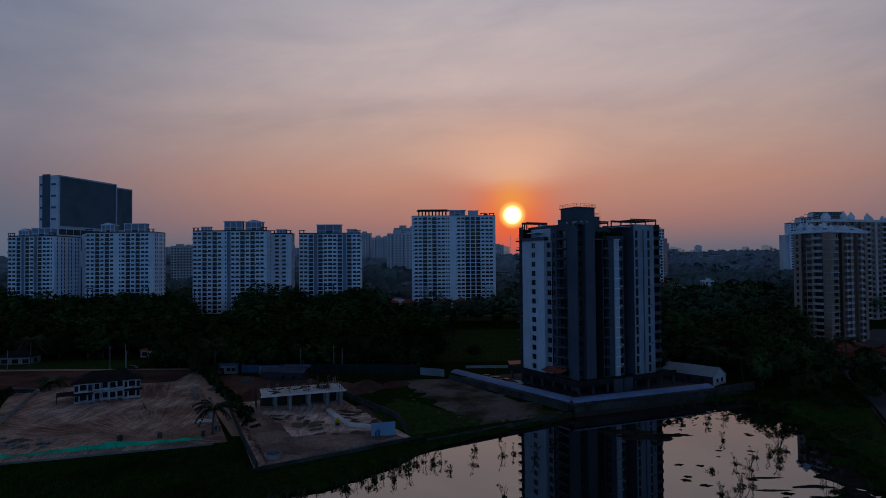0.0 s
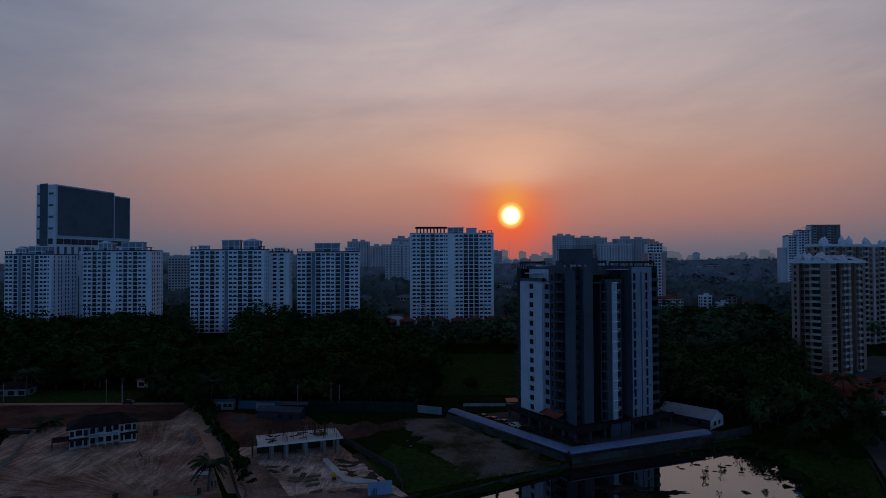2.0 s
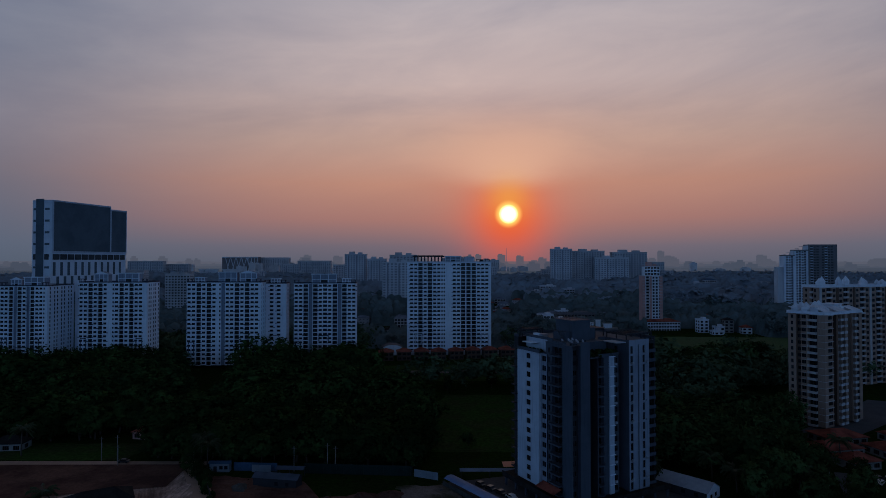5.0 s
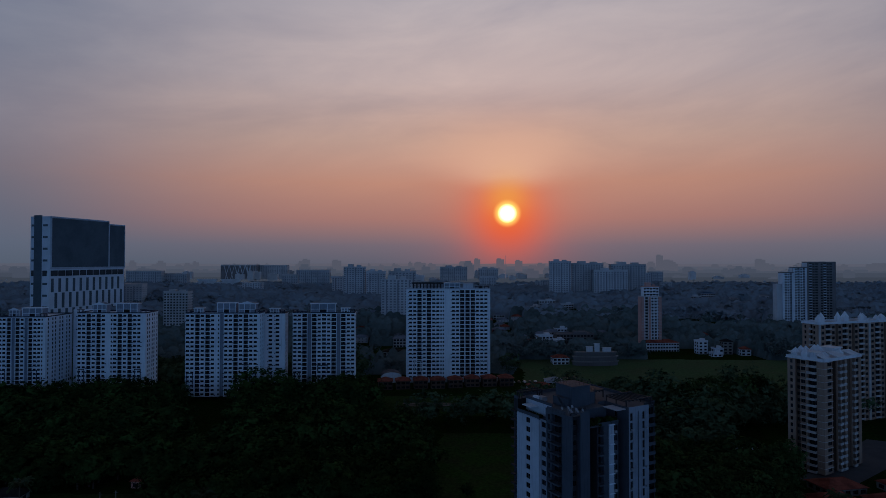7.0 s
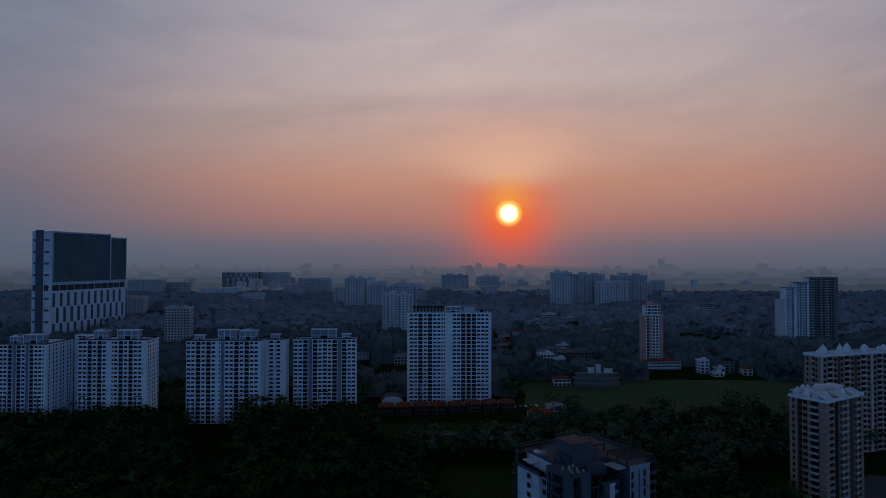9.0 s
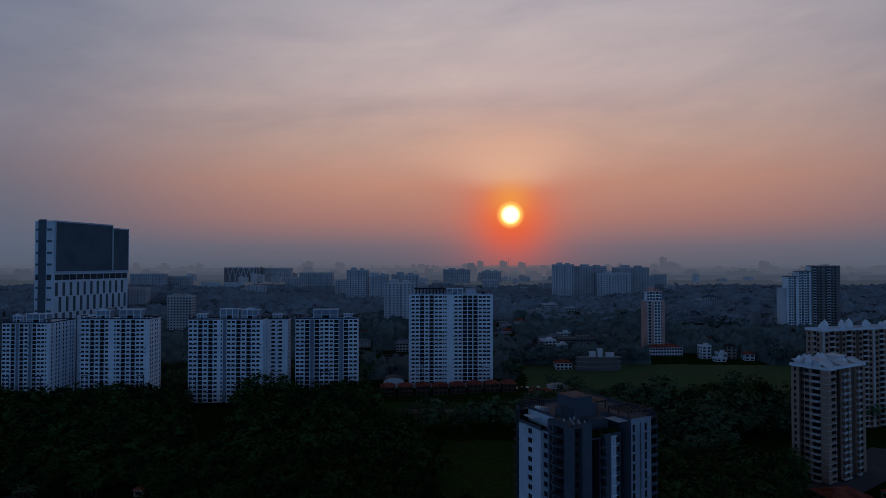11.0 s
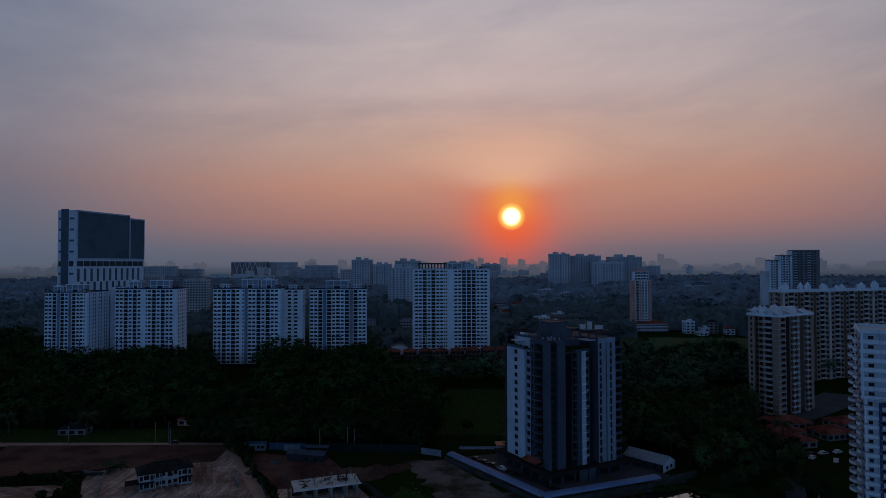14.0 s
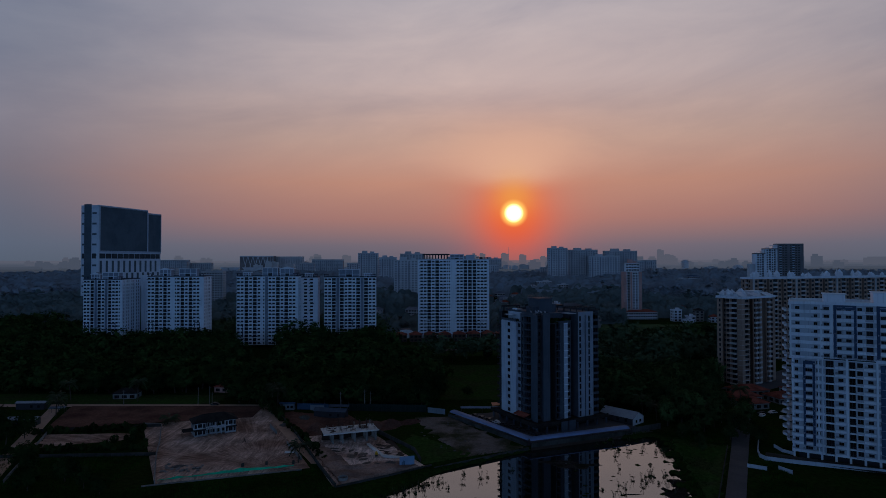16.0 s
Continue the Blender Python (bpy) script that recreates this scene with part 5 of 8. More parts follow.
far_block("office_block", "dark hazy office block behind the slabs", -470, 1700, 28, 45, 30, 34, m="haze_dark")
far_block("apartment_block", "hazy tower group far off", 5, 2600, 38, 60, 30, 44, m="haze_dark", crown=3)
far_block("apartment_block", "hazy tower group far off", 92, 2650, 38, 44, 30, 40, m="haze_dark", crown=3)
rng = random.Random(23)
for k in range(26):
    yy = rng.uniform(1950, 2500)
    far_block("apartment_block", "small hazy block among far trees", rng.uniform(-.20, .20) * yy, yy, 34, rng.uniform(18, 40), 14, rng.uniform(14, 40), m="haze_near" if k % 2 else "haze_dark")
XB = thing("office_block", "dark office block wrapped in a white diagonal lattice", "office block", -524, 2849, 36, 0)
part("wall", Mesh().box(0, 86, 0, 50, -10, 50), "haze_brown", XB, "dark glazed walls")
lt = Mesh()
for k in range(5):
    for sgn in (1, -1):
        x0 = 8 + 13 * k + (0 if sgn > 0 else 12)
        lt.tube((x0, -.5, 4), (x0 + sgn * 12, -.5, 48), 1.0, sides=4)
for k in range(6):
    lt.tube((68 + 3.2 * k, -.6, -6), (66 + 3.4 * k + (2 if k % 2 else -2), -.6, 48), .7, sides=4)
lt.box(0, 86, -1, -.2, 48, 50)
part("lattice", lt, "haze_near", XB, "white diagonal lattice")
TG = thing("office_block", "low pale office with triangular wall panels", "office block", -470, 2300, 34, 0)
tg = Mesh()
for x in (0, 46):
    tg.poly([(x, 0, 26), (x + 42, 0, 26), (x + 21, 0, 2)])
    tg.poly([(x, 2, 26), (x + 21, 2, 2), (x + 42, 2, 26)])
tg.box(0, 90, 2.2, 20, -8, 20)
part("wall", tg, "haze_near", TG)

# ---- far skyline ----
rng = random.Random(5)
for k in range(230):
    yy = rng.uniform(2900, 7200)
    px_ = rng.uniform(-.37, .37)
    wdt, hg = rng.uniform(12, 40), rng.uniform(54, 80) if rng.random() < .86 else rng.uniform(80, 96)
    b = Mesh()
    b.box(0, wdt, 0, 30, -20, (hg - 20) * .9)
    b.box(wdt * .15, wdt * rng.uniform(.4, .85), 3, 27, (hg - 20) * .9, hg - 20)
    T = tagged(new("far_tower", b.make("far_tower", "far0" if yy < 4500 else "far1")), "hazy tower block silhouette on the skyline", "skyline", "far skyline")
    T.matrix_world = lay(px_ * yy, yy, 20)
for k in range(60):
    yy = rng.uniform(2560, 3300)
    b = Mesh()
    wdt, hg = rng.uniform(10, 26), rng.uniform(50, 74)
    b.box(0, wdt, 0, 24, -20, hg - 22)
    b.box(wdt * .2, wdt * rng.uniform(.4, .8), 3, 20, hg - 22, hg - 20)
    T = tagged(new("far_tower", b.make("far_tower", "haze_dark" if k % 2 else "haze_near")), "small hazy tower block beyond the woods", "skyline", "far skyline")
    T.matrix_world = lay(rng.uniform(-.30, .26) * yy, yy, 20)
for (px_, yy, wdt, hg) in ((.187, 5200, 26, 140), (.193, 5200, 40, 118), (.272, 5200, 40, 122), (.05, 4700, 30, 122), (.066, 4700, 28, 116), (.031, 4800, 24, 122), (.018, 4800, 46, 110),
                           (-.115, 5000, 30, 120), (-.09, 5000, 38, 116), (.085, 4000, 26, 106), (.078, 4200, 40, 96), (.37, 4600, 150, 104), (.42, 4600, 90, 98), (-.02, 4600, 44, 108), (.112, 4400, 30, 100)):
    hg -= 17
    b = Mesh().box(0, wdt, 0, 30, -20, hg - 24)
    b.box(wdt * .1, wdt * .6, 2, 28, hg - 24, hg - 20)
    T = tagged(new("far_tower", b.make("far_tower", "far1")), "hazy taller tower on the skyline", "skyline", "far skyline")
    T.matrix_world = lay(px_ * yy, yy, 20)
for k, (yy, zt, rough_, m) in enumerate(((2550, 52, 5, "ridge0"), (3400, 53, 6, "ridge1"), (4500, 55, 7, "ridge2"), (6000, 60, 10, "ridge3"), (8000, 74, 9, "far2"))):
    back_ = {2550: 3410, 3400: 4510, 4500: 6010, 6000: 8010}.get(yy, 8150)
    bd = Mesh()
    n = 420
    edge_ = [(yy * (-.56 + 1.12 * i / n), zt + rough_ * noise.noise(Vector((i * .06, yy, 0))) + .5 * rough_ * noise.noise(Vector((i * .55, yy, 4)))) for i in range(n + 1)]
    for (xa, za), (xb, zb) in zip(edge_, edge_[1:]):
        bd.quad((xa, yy, -20), (xb, yy, -20), (xb, yy, zb), (xa, yy, za))
        bd.quad((xa, yy, za), (xb, yy, zb), (xb * back_ / yy, back_, zt - 4), (xa * back_ / yy, back_, zt - 4))
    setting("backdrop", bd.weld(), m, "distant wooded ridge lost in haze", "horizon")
mast = thing("radio_mast", "thin radio mast on the skyline", "mast", 175, 3050, 38)
mm = Mesh()
mm.tube((0, 0, 0), (0, 0, 72), 1.2, .5, sides=4)
part("pole", mm, "far1", mast)


# ---- the white and blue tower beside the lane ----
TW = thing("apartment_tower", "white balconied apartment tower with dark blue bands", "apartment tower", 130.6, 145.2, 3, -30, metres=True)
wall = Mesh()
hw = 2.88
LOW, ALL = 12, 19
ZL, ZU = LOW * hw, ALL * hw
cool = (Mesh(), random.Random(31))
low = [(.8, "b"), (1.5, "w"), (.5, "b"), (1.0, "b"), (3.2, "w"), (.6, "b"), (1.7, "w"), (1.1, "b"), (3.2, "y"), (.7, "b"), (2.2, "w"), (1.2, "b"), (2.4, "y"), (2.2, "W"), (.9, "b"), (2.2, "w"), (1.4, "b"), (2.4, "w"), (1.2, "b"), (3.2, "y"), (2.4, "w"), (1.2, "b"), (3.4, "y"), (2.6, "w"), (1.4, "b")]
lw = facade(TW, wall, (0, 0), 0, low, 0, LOW, hw, 0, bal=("rail", "white2", "rail"), out=.6, win=(.95, 2.2), hood=True, cool=cool)
top = [(1.6, "b"), (2.0, "w"), (4.0, "b"), (1.6, "w"), (1.4, "b"), (2.4, "w"), (1.2, "b"), (.6, "b"), (1.9, "w"), (.8, "b"), (2.3, "w"), (1.2, "b"), (2.0, "w"), (.6, "b"), (2.6, "W"), (1.6, "b"), (2.6, "w"), (1.6, "b"), (2.4, "w"), (2.0, "b"), (2.6, "w"), (2.0, "b")]
tw = -.6 + facade(TW, wall, (-.6, .9), 0, top, ZL, ALL - LOW, hw, 0, bal=("solid", "white2", "rail"), out=.4, win=(.95, 2.1), hood=True, cool=cool)
tagged(part("air_conditioner_rest", cool[0], "tin_white", TW), kind="stuff")
side = [(2.2, "b"), (3.0, "w"), (1.5, "b"), (5.0, "y"), (2.0, "b"), (2.0, "w"), (.6, "b"), (3.4, "y"), (2.3, "b")]
facade(TW, wall, (0, 22), -90, side, 0, LOW, hw, 0, bal=("rail", "white2", "rail"), out=.2, win=(.95, 2.2))
facade(TW, wall, (-.6, 22), -90, side[:-1] + [(1.4, "b")], ZL, ALL - LOW, hw, 0, bal=("rail", "white2", "rail"), out=.2, win=(.95, 2.2))
for (w_, v_, a, b) in ((lw, 0, 0, ZL), (tw, .9, ZL, ZU)):
    wall.quad((w_, v_, a), (w_, 22, a), (w_, 22, b), (w_, v_, b))
    wall.quad((w_, 22, a), (0, 22, a), (0, 22, b), (w_, 22, b))
part("wall", wall, "dove", TW, "walls between white bands, greyed for the shade of recessed strips")


def round_balcony(y0, y1, d, z):
    """A slab and solid parapet bowed outwards from the end wall."""
    m = Mesh()
    n = 8
    out_ = [(-d * math.sin(math.pi * (.12 + .76 * k / n)) ** .6, y0 + (y1 - y0) * k / n) for k in range(n + 1)]
    inn_ = [(x + .15, y) for x, y in out_]
    m.poly([(x, y, z) for x, y in out_] + [(0, y1, z), (0, y0, z)])
    m.poly([(0, y0, z - .16), (0, y1, z - .16)] + [(x, y, z - .16) for x, y in out_[::-1]])
    for (a, b), (c, d_) in zip(zip(out_, out_[1:]), zip(inn_, inn_[1:])):
        m.quad((*b, z - .16), (*a, z - .16), (*a, z + .8), (*b, z + .8))
        m.quad((*c, z), (*d_, z), (*d_, z + .8), (*c, z + .8))
        m.quad((*a, z + .8), (*c, z + .8), (*d_, z + .8), (*b, z + .8))
        m.box(min(a[0], b[0]), min(a[0], b[0]) + .05, a[1], a[1] + .05, z + .8, z + 1.05, 1)
    return m


for k in range(1, ALL):
    off = -.6 if k >= LOW else 0
    for (y0, y1, d) in ((2.0, 6.4, 1.9), (8.8, 14.6, 3.4 if k < LOW else 2.6)):
        part("balcony", round_balcony(y0, y1, d, k * hw), ["white2", "rail"], TW, "white rounded balcony", at=pose(off, 0, 0))
rf = Mesh()
rf.box(-.3, lw + .2, -.3, 22, ZL, ZL + .22)
rf.box(-.9, tw + .3, .6, 22.3, ZU, ZU + .25)
parapet(rf, -.6, tw, .9, 22, ZU + .25, .9, .25)
part("roof", rf, "white2", TW)
for (a, b, c, d, h) in ((10.5, 17.5, 7, 14, 3.6), (26, 38, 6, 16, 4.4)):
    part("roof_room", Mesh().box(a, b, c, d, ZU + .25, ZU + h).box(a - .4, b + .4, c - .4, d + .4, ZU + h, ZU + h + .3), "white2", TW, "white room on the roof")
for (a, b, y, z0, z1) in ((3.6, 4.4, 0, 2.6, 11.7 * hw), (6.6, 7.4, 0, 2.6, 11.7 * hw), (4.4, 6.6, 0, 11.3 * hw, 11.7 * hw), (27.2, 28.6, 0, 1, 11.7 * hw),
                          (13.4, 14.3, .9, ZL + 1.2, ZU), (19.6, 20.4, .9, ZL + 1.2, ZU), (14.3, 19.6, .9, ZU - 1.6, ZU), (26.3, 27.3, .9, ZL + 1.2, ZU), (27.3, 31, .9, ZU - 1.4, ZU)):
    part("blue_band", Mesh().box(a, b, y - .4, y - .02, z0, z1), "blue", TW, "dark blue painted band")
for (a, b) in ((16.9, 17.6), (25.9, 26.5), (9.6, 10.0)):
    part("pilaster", Mesh().box(a, b, -.7, -.02, 0, ZL + .8), "white2", TW, "white facade pilaster")


def ledge(cols, x, y, z, lo, hi):
    """A white band under the windows of one storey, broken at the open balconies."""
    tops = [(x - .2, hi)]
    for w_, kind in cols:
        tops.append((x, -.06 if kind in "yW" else hi))
        x += w_
    line = []
    for (a, h_), (b, _) in zip(tops, tops[1:] + [(x, 0)]):
        line += [(a, h_), (b, h_)]
    line = [p_ for k_, p_ in enumerate(line) if k_ == 0 or p_ != line[k_ - 1]]
    ring = [(tops[0][0], lo), (x, lo)] + line[::-1]
    m = Mesh()
    m.poly([(u, y - .26, z + v) for u, v in ring])
    m.poly([(u, y - .02, z + v) for u, v in ring[::-1]])
    for (u0, v0), (u1, v1) in zip(ring, ring[1:] + ring[:1]):
        m.quad((u1, y - .26, z + v1), (u0, y - .26, z + v0), (u0, y - .02, z + v0), (u1, y - .02, z + v1))
    return m.weld()


for k in range(LOW):
    part("storey_band", ledge(low, 0, 0, k * hw, -.30, .62), "white2", TW)
for k in range(LOW, ALL):
    part("storey_band", ledge(top, -.6, .9, k * hw, -.35, .80), "white2", TW)
for (a, b, y, z0, z1) in ((0, .6, 0, 0, ZL), (8.2, 8.8, 0, 0, ZL), (-.6, 0, .9, ZL, ZU), (9.2, 9.9, .9, ZL, ZU), (12.2, 13.2, .9, ZL, ZU)):
    part("corner_pier", Mesh().box(a, b, y - .32, y - .03, z0, z1), "white2", TW, "white upright pier")
part("terrace_rail", railing(Mesh(), [(10.4, -.1), (26, -.1)], ZL + .22, 1.2), "rail", TW, "dark terrace railing")
part("terrace_wall", Mesh().box(10.2, 26.4, -.28, -.1, ZL + .22, ZL + .6), "slate_dark", TW)
for k in range(11):
    part("column", Mesh().box(.2 + 4.4 * k, .9 + 4.4 * k, .3, 1.0, -3, 0), "white2", TW)
# solid near-black block stands in for shade between the parking columns
part("parking_level", Mesh().box(2, lw - 2, 3, 20, -3, 0), "slate_dark", TW, "dark block for the shade of the open parking level")
yard = Mesh()
yard.poly([(-9, -6, -2.4), (50, -6, -2.4), (50, -.4, -2.2), (-9, -.4, -2.2)])
part("ramp", yard, "concrete_dark", TW, "grey concrete apron")


# ---- bungalow on the plot ----


PLOTS = []


def house(label, x, y, yaw, W, D, storeys, wallm="white2", roofm="tile", z=None, h=3.0, rise=2.4, group="", bays_=None):
    z = float(land(x, y)) if z is None else z
    PLOTS.append((x + W / 2, y, W / 2 + 5))
    T = thing("house", label, "house", x, y, z, yaw, group, fit=False)
    w = Mesh()
    n = bays_ or max(2, int(W / 3.2))
    facade(T, w, (0, 0), 0, [(W / n, "w")] * n, 0, storeys, h, 0)
    k = max(1, int(D / 3.6))
    facade(T, w, (W, 0), 90, [(D / k, "w")] * k, 0, storeys, h, 0)
    facade(T, w, (0, D), -90, [(D / k, "w")] * k, 0, storeys, h, 0)
    w.quad((W, D, 0), (0, D, 0), (0, D, storeys * h), (W, D, storeys * h))
    part("wall", w, wallm, T)
    if roofm == "flat":
        r = Mesh().box(-.4, W + .4, -.4, D + .4, storeys * h, storeys * h + .25)
        parapet(r, -.3, W + .3, -.3, D + .3, storeys * h + .25, .8, .2)
        r.box(W * .5, W * .85, D * .3, D * .8, storeys * h + .25, storeys * h + 2.6)
        part("roof", r, wallm, T)
    else:
        part("roof", Mesh().hip(0, W, 0, D, storeys * h + .18, rise), roofm, T)
    return T


B = thing("house", "derelict white two-storey house with dark hipped roof on bare earth", "house", -105.4, 171.0, .2, 30.5, metres=True)
w = Mesh()
facade(B, w, (0, 0), 0, [(1.6, "w"), (2.6, "W"), (1.6, "w")], 0, 2, 2.9, 0)
facade(B, w, (5.8, 1.8), 0, [(2.4, "w"), (2.6, "W"), (2.6, "w"), (2.4, "W")], 0, 2, 2.9, 0)
facade(B, w, (15.8, 0), 0, [(1.3, "w"), (2.6, "W"), (1.5, "w")], 0, 2, 2.9, 0)
facade(B, w, (21.2, 0), 90, [(2, "b"), (2.8, "w"), (2.2, "b"), (2.8, "w"), (1, "b")], 0, 2, 2.9, 0)
facade(B, w, (0, 10.8), -90, [(2, "b"), (2.8, "w"), (2.2, "b"), (2.8, "w"), (1, "b")], 0, 2, 2.9, 0)
w.quad((5.8, 0, 0), (5.8, 1.8, 0), (5.8, 1.8, 5.8), (5.8, 0, 5.8))
w.quad((15.8, 1.8, 0), (15.8, 0, 0), (15.8, 0, 5.8), (15.8, 1.8, 5.8))
w.quad((21.2, 10.8, 0), (0, 10.8, 0), (0, 10.8, 5.8), (21.2, 10.8, 5.8))
part("wall", w, "white_old", B, "stained white walls")
part("roof", Mesh().hip(0, 21.2, 0, 10.8, 5.95, 2.6, 1.0), "tile_dark", B, "dark weathered tiled hipped roof")
part("porch_roof", Mesh().hip(7.5, 14.2, -1.2, 4, 5.97, 1.5, .4), "tile_dark", B)
fl = Mesh()
fl.box(5.8, 15.8, -1.0, 1.8, 2.75, 2.95)
part("balcony_floor", fl, "white_old", B)
for x in (6.1, 8.6, 11.0, 13.3, 15.3):
    part("column", Mesh().box(x, x + .3, -1.0, -.7, 0, 5.8), "white_old", B)
bs = Mesh()
bs.box(5.8, 15.8, -1.0, -.85, 3.75, 3.87)
for k in range(12):
    x = 5.9 + .82 * k
    bs.tube((x, -.92, 2.95), (x + .5, -.92, 3.75), .06, sides=4)
    bs.tube((x + .5, -.92, 2.95), (x, -.92, 3.75), .06, sides=4)
part("balustrade", bs, "white2", B, "white lattice balustrade")
for (a, b) in ((-.4, 6.0), (15.6, 21.6)):
    s = Mesh()
    s.poly([(a, -1.0, 2.55), (b, -1.0, 2.55), (b, 0, 3.0), (a, 0, 3.0)])
    s.poly([(a, -1.0, 2.45), (a, 0, 2.9), (b, 0, 2.9), (b, -1.0, 2.45)])
    part("window_hood", s, "tile_dark", B)
lean = thing("shed", "small open lean-to of dark sheets beside the house", "shed", -109.6, 169.6, .2, 30.5, metres=True)
m = Mesh()
m.poly([(0, 0, 2.3), (4.6, 0, 2.3), (4.6, 4, 2.8), (0, 4, 2.8)])
m.poly([(0, 0, 2.2), (0, 4, 2.7), (4.6, 4, 2.7), (4.6, 0, 2.2)])
part("roof", m, "tile_dark", lean)
for (x, y) in ((.1, .1), (4.3, .1), (.1, 3.7), (4.3, 3.7)):
    part("post", Mesh().tube((x, y, 0), (x, y, 2.4), .09, sides=6), "bark", lean)

B.scale = (.80, .80, .97)

# ---- walls round the plots ----


def wall_run(label, pts, h=1.5, t=.25, m="concrete", z=0.0, metres=False):
    pts = pts if metres else [(x, y * DEPTH) for x, y in pts]
    T = thing("boundary_wall", label, "wall", pts[0][0], pts[0][1], z, metres=True)
    for (ax, ay), (bx, by) in zip(pts, pts[1:]):
        L = math.hypot(bx - ax, by - ay)
        w = Mesh()
        w.box(0, L, -t / 2, t / 2, -.4, h)
        w.box(-.05, L + .05, -t / 2 - .05, t / 2 + .05, h, h + .1)
        for k in range(int(L / 5) + 1):
            w.box(5 * k, 5 * k + .35, -t / 2 - .08, -t / 2, -.4, h - .05)
        part("wall_run", w, m, T, at=pose(ax - pts[0][0], ay - pts[0][1], 0, 0, 0, math.degrees(math.atan2(by - ay, bx - ax))))
    return T


wall_run("low pale concrete wall along the front of the plot", [(-100, 229), (-51, 260)], .3, m="concrete")
wall_run("long low concrete wall between the plots", [(-97, 234), (-110, 290), (-116, 320), (-127, 369), (-136, 372)], 1.3)
wall_run("broken concrete wall along the lane", [(-53.5, 279), (-59, 300), (-64, 318)], 1.4)
wall_run("short concrete wall beside the lane", [(-72, 345), (-78, 366)], 1.7)
wall_run("long dark wall of the building site", [(-36, 227), (-46, 268), (-63, 341), (-84, 424)], 1.5, m="concrete_dark")
wall_run("dark retaining wall of the site above the water", [(-36, 227), (-20, 247), (-5, 268)], 1.2, m="concrete_dark", z=-.6)
wall_run("dark garden wall across the field", [(-172, 284), (-110, 291)], 1.2, m="concrete_dark")
wall_run("mossy wall behind the hedges", [(-178, 352), (-127, 369)], 1.2, m="concrete_dark")
wall_run("low wall by the narrow lane", [(-148, 236), (-172, 352)], 1.0, m="concrete")
wall_run("low edging along the pond bank", [(-4, 264), (9, 280), (33, 309)], .7, m="concrete_dark", z=-.5)
wall_run("low concrete kerb wall along the lane", [(80.5, 192), (112.5, 312)], .6, m="concrete_dark")
wall_run("dark wall of the site's side yard", [(-30, 352), (-12, 300), (-9, 276)], 1.6, m="concrete_dark")

for lab, pts, h in (("white compound wall curving round the white tower", [(127, 163), (121, 152), (118.5, 146), (119, 142.5), (129, 138), (136.7, 135), (154, 127.8), (176, 119)], 1.3),
                    ("low white ramp wall before the white tower", [(130.6, 158), (130.4, 152), (133, 148)], 1.1),
                    ("short pale gate wall by the lane", [(108.3, 135), (113.6, 131.6)], 1.2),
                    ("short pale gate wall by the lane", [(118.3, 132.7), (120.3, 127.8)], 1.2)):
    wall_run(lab, pts, h, m="tower_white", metres=True)

# ---- green shade net along the plot front ----
netT = thing("shade_net", "bright green shade net sagging along the plot front", "net", -97, 237.5, .2, 33.5)
nm = Mesh()
L = 51.0
for k in range(51):
    for j in range(2):
        def q(u, v):
            top = 1.15 + .32 * math.sin(u * .19 + 2.2) + .10 * math.sin(u * 1.1) - .16 * (.5 + .5 * math.cos(u * math.pi / 6.3))
            if u < 8:
                top *= .35 + .08 * u
            return (u, .35 * math.sin(u * .8 + v) + .9 * (1 - v / 2) * (1.1 if u < 26 else .6), .1 + (top - .1) * v / 2)
        nm.quad(q(k, j), q(k + 1, j), q(k + 1, j + 1), q(k, j + 1))
part("netting", nm, "net", netT)
for k in range(9):
    part("stake", Mesh().tube((6.3 * k, .5, 0), (6.3 * k + .1 * math.sin(5 * k), .5, 1.35 + .2 * math.sin(3 * k)), .04, sides=5), "bark", netT)

# ---- unfinished concrete building ----
CS = thing("unfinished_building", "unfinished concrete frame with a pale floor slab and bare reinforcement", "construction", -48.5, 159.6, .2, 20, metres=True)
CS.scale = (.89, .575, 1)


def prism(pts, z0, z1):
    m = Mesh()
    m.poly([(*q_, z1) for q_ in pts])
    m.poly([(*q_, z0) for q_ in pts[::-1]])
    for (a_, b_) in zip(pts, pts[1:] + pts[:1]):
        m.quad((*a_, z0), (*b_, z0), (*b_, z1), (*a_, z1))
    return m.weld()


part("slab", prism([(0, 0), (25, 0), (25, 17), (0, 17)], 4.0, 4.4), "fresh", CS, "pale fresh concrete slab")
part("edge_beam", prism([(-.3, -.4), (25.3, -.4), (25.3, 0), (-.3, 0)], 3.95, 4.45), "fresh", CS, "pale shuttered slab edge")
for i, xc in enumerate((3.7, 8.0, 13.7, 19.3, 23.4)):
    for j in range(4):
        x, y = xc, .4 + 5.2 * j
        part("column", Mesh().box(x, x + .8, y, y + .7, -.2, 4.0), "concrete", CS)
        rb = Mesh()
        for (a_, b_) in ((0, 0), (.5, 0), (0, .6), (.5, .6)):
            rb.tube((x + a_, y + b_, 4.4), (x + a_ + .1 * math.sin(i + j), y + b_, 5.9 + .5 * math.sin(3 * i + j)), .05, sides=4)
        part("reinforcement", rb, "rust", CS, "rusty upright bars")
for i in range(6):
    part("prop", Mesh().tube((3 + 4.0 * i, .4, -.1), (3 + 4.0 * i, .4, 3.6), .07, sides=5), "rust", CS)
# wall colour paints the dark interior below the slab
part("rear_wall", prism([(0, 12), (25, 12), (25, 12.4), (0, 12.4)], -.2, 4.0), "wet_earth", CS, "rear wall coloured near-black for the shade under the slab")
